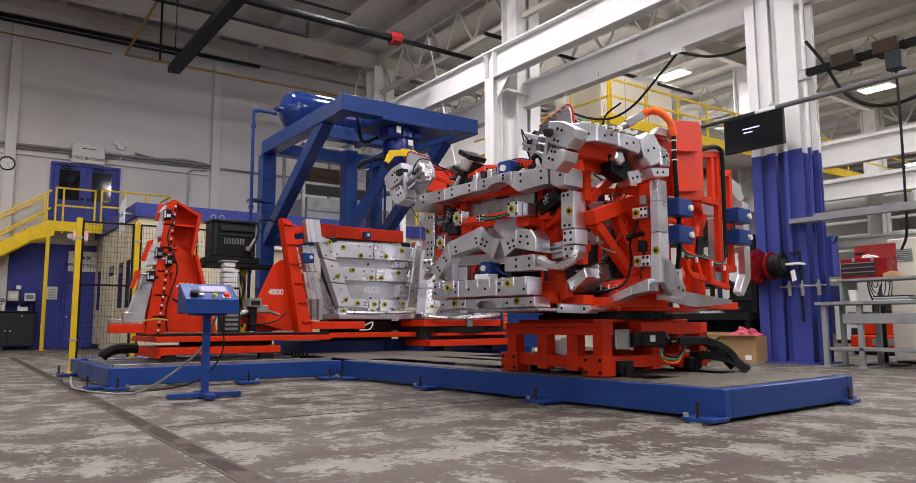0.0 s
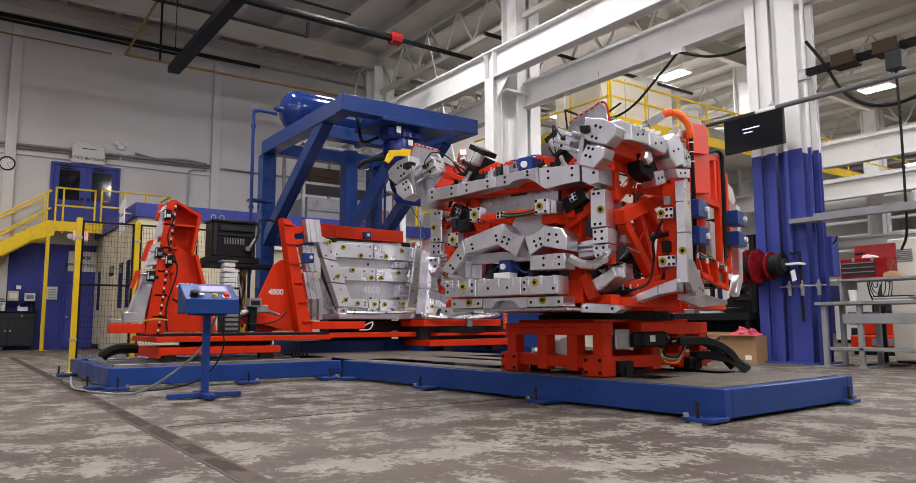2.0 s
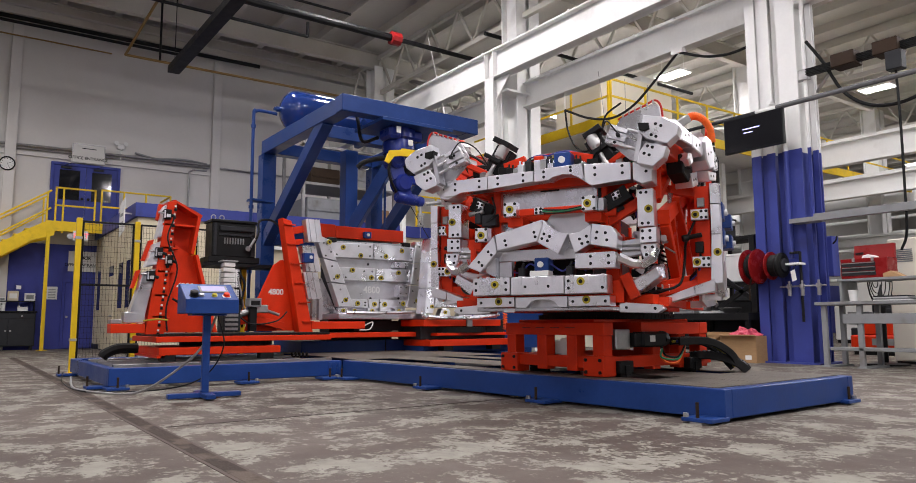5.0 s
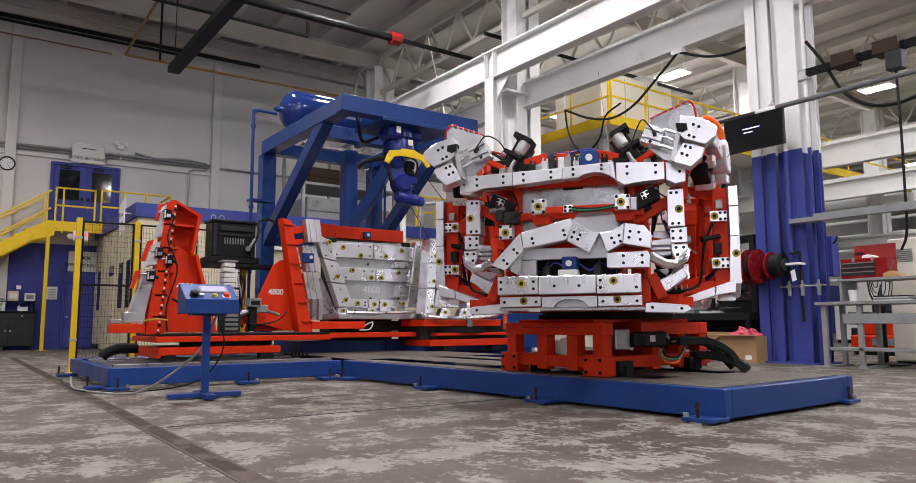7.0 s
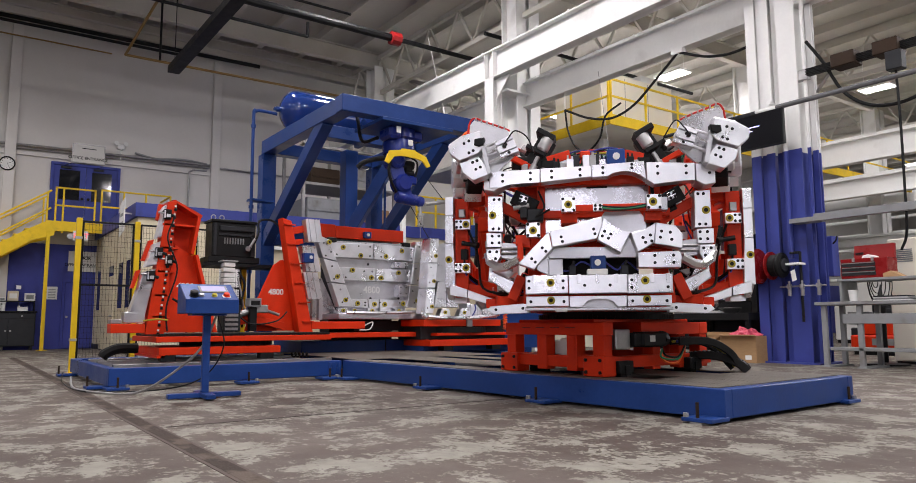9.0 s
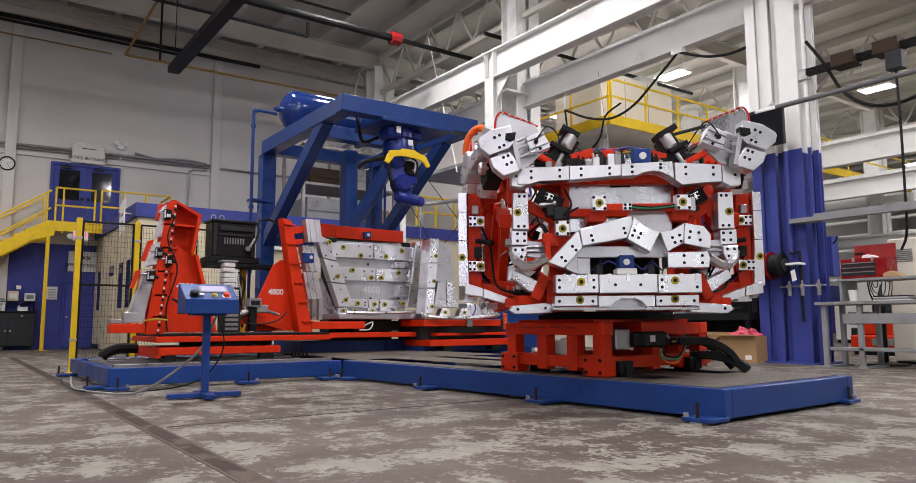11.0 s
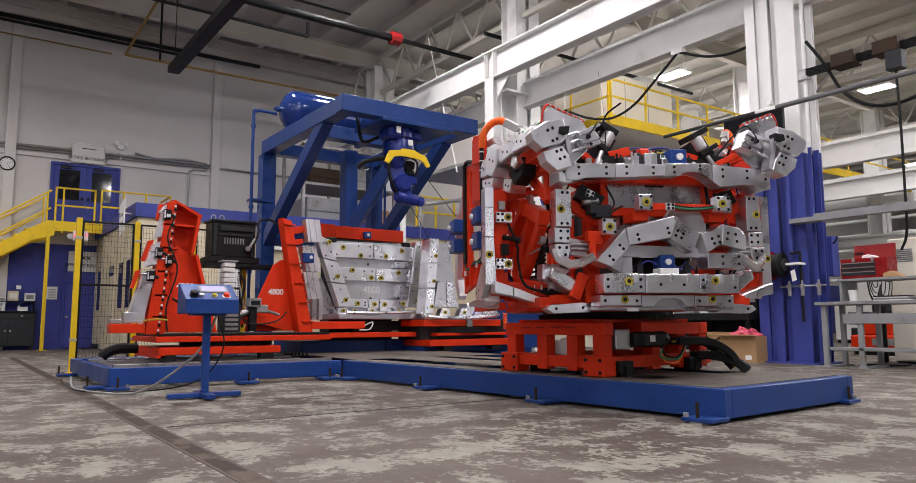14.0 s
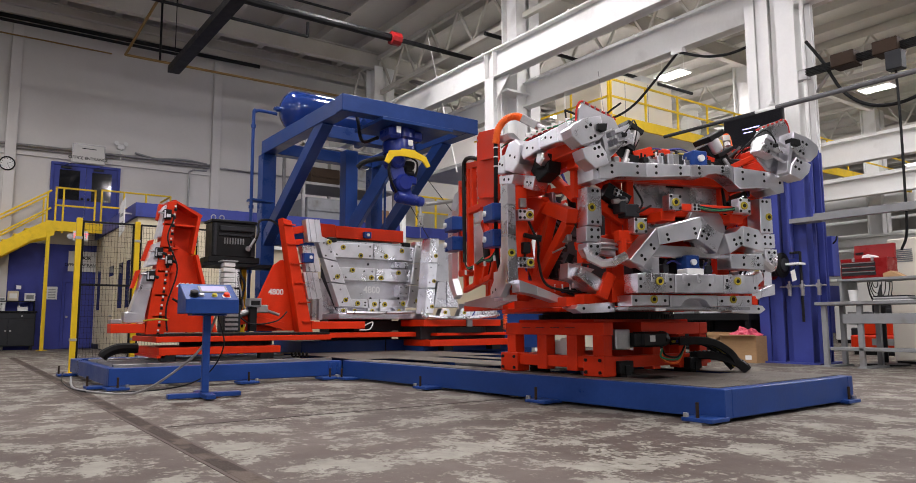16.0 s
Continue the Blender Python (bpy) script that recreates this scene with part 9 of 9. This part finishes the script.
# ---- far bay ----
for i, (x, y, w, h, d, mt, lb) in enumerate(((-9.5, 27.0, 3.0, 2.6, 2.0, CREAM_MACHINE, "cream press machine in the far bay"), (-5.5, 25.5, 2.2, 1.6, 1.5, RED, "red steel fixture in the far bay"), (-3.0, 20.0, 1.6, 1.0, 1.2, RED, "red steel fixture beyond the bench"), (-13.2, 26.0, 2.4, 2.2, 2.0, WHITE_STEEL, "white machine in the far bay"),
                                             (-9.5, 19.5, 1.6, 1.0, 1.0, DARK_GREY, "dark steel trolley in the far bay"), (-8.3, 17.0, 2.4, 0.75, 0.9, RED, "red slide base beyond the bench"), (-11.5, 17.0, 2.0, 1.6, 1.2, DARK_GREY, "dark machine behind the rack"))):
    mch = thing("machine", (x, y, 0), lb, "machine", "far machines")
    part("body", many((box, 0, w, 0, d, 0.12, h * 0.6, 0.03), (box, w * 0.1, w * 0.8, 0.1, d * 0.8, h * 0.6, h, 0.03)), mt, mch)
    part("base", one(box, 0.05, w - 0.05, 0.05, d - 0.05, 0.0, 0.12), BLACK, mch)
    part("panel", one(box, w * 0.2, w * 0.5, -0.02, 0.0, h * 0.3, h * 0.5, 0.005), GREY, mch)
    part("top_unit", one(box, w * 0.3, w * 0.6, 0.2, 0.6, h, h + 0.3, 0.02), DARK_GREY, mch)
    part("post", one(box, w * 0.85, w * 0.85 + 0.1, 0.1, 0.2, h * 0.6, h * 1.2), YELLOW if i % 2 else GREY, mch)
for k, (x, y, z) in enumerate(((-14.0, 45.0, 4.0), (-10.0, 45.0, 3.2), (-6.0, 45.0, 4.2), (-18.5, 45.0, 3.6), (-22.0, 45.0, 4.0))):
    wn = thing("window_%d" % (k + 1), (x, Y1 - 0.02, z), "bright distant window in the far wall", "window", kind="structure")
    part("pane", one(box, 0, 2.2, -0.02, 0.0, 0.0, 2.0), WINDOW_GLOW, wn)
    part("window_frame", many((box, -0.1, 0, -0.06, 0, -0.1, 2.1), (box, 2.2, 2.3, -0.06, 0, -0.1, 2.1), (box, 0, 2.2, -0.06, 0, 2.0, 2.1), (box, 0, 2.2, -0.06, 0, -0.1, 0.0), (box, 1.06, 1.14, -0.05, 0, 0, 2)), WHITE_STEEL, wn)
for k in range(7):
    z = 2.9 + 0.75 * k
    pipe("white pipe run in the far bay", [(-25, 38.0, z), (10, 38.0, z)], 0.09, WHITE_STEEL)
tagged(part("yellow_crane", many((box, -9.0, 6.0, 31.8, 32.2, 5.6, 6.3), (box, -9.0, 6.0, 31.7, 32.3, 5.55, 5.62)), YELLOW), "yellow overhead crane beam in the far bay", "crane beam", kind="structure")

# ---- on top of the office ----
rs = thing("roof_store", (-22.0, 8.6, 3.84), "dark steel racking with crates on the office roof", "racking")
for x in (0.0, 1.6):
    for y in (0.0, 1.6, 3.2):
        part("upright", one(box, x, x + 0.09, y, y + 0.09, 0.0, 2.6), STEEL, rs)
for z in (0.05, 1.2, 2.4):
    part("shelf", one(box, 0.0, 1.69, 0.0, 3.29, z, z + 0.08), STEEL, rs)
for y0, y1, z, h, mt in ((0.2, 1.4, 0.13, 0.7, GREY), (1.75, 3.1, 0.13, 0.5, CARD), (0.3, 1.3, 1.28, 0.5, RUST), (1.8, 2.9, 1.28, 0.6, GREY)):
    cr = thing("crate", (-21.9, 8.6 + y0, 3.84 + z), "scuffed crate on the roof racking", "crate", "roof crates")
    part("body", one(box, 0, 1.5, 0, y1 - y0, 0, h, 0.02), mt, cr)
    part("batten", one(box, 1.5, 1.53, 0.05, y1 - y0 - 0.05, h * 0.4, h * 0.55), mt, cr)
rr = thing("roof_railing", (0, 0, 0), "yellow handrail on the office roof", "railing", kind="structure")
for k in range(6):
    part("rail_post", one(box, -19.55, -19.5, 12.2 + k * 0.75, 12.25 + k * 0.75, 3.84, 4.9), YELLOW, rr)
for z in (4.35, 4.87):
    part("handrail", one(box, -19.55, -19.5, 12.2, 16.0, z, z + 0.05), YELLOW, rr)
for a, b in (((-17.0, 11.2, 2.6), (-17.0, 13.2, 4.9)), ((-17.0, 11.0, 4.9), (-17.0, 13.4, 2.5)), ((-17.0, 10.2, 4.4), (-17.0, 11.6, 2.4))):
    tagged(part("tie_rod", one(rod, a, b, 0.012), DARK_GREY), "thin diagonal bracing cable", "bracing rod", kind="structure")
pipe("grey pipe reaching from the wall", [(-16.5, 10.6, 4.05), (-16.5, 13.5, 4.6)], 0.06, STEEL)
for x, y in ((-17.0, 10.2), (-17.0, 13.4)):
    tagged(part("bracing_post", one(box, x - 0.06, x + 0.06, y - 0.06, y + 0.06, 0.0, 6.0), WHITE_STEEL), "slim white bracing post", "post", kind="structure")


def motions():
    """The fixture turns slowly; the rest of the cell rests."""
    rows = [(0.0, 8.57), (1.9, 16.5), (3.75, 24.3), (5.6, 32.2), (7.5, 40.2), (8.5, 44.27), (10.2, 51.05), (12.0, 58.1), (14.0, 65.9), (16.0, 73.53)]
    walk(fx, [(t, pose(*AXIS, 0, 0, 0, a)) for t, a in rows])


motions()
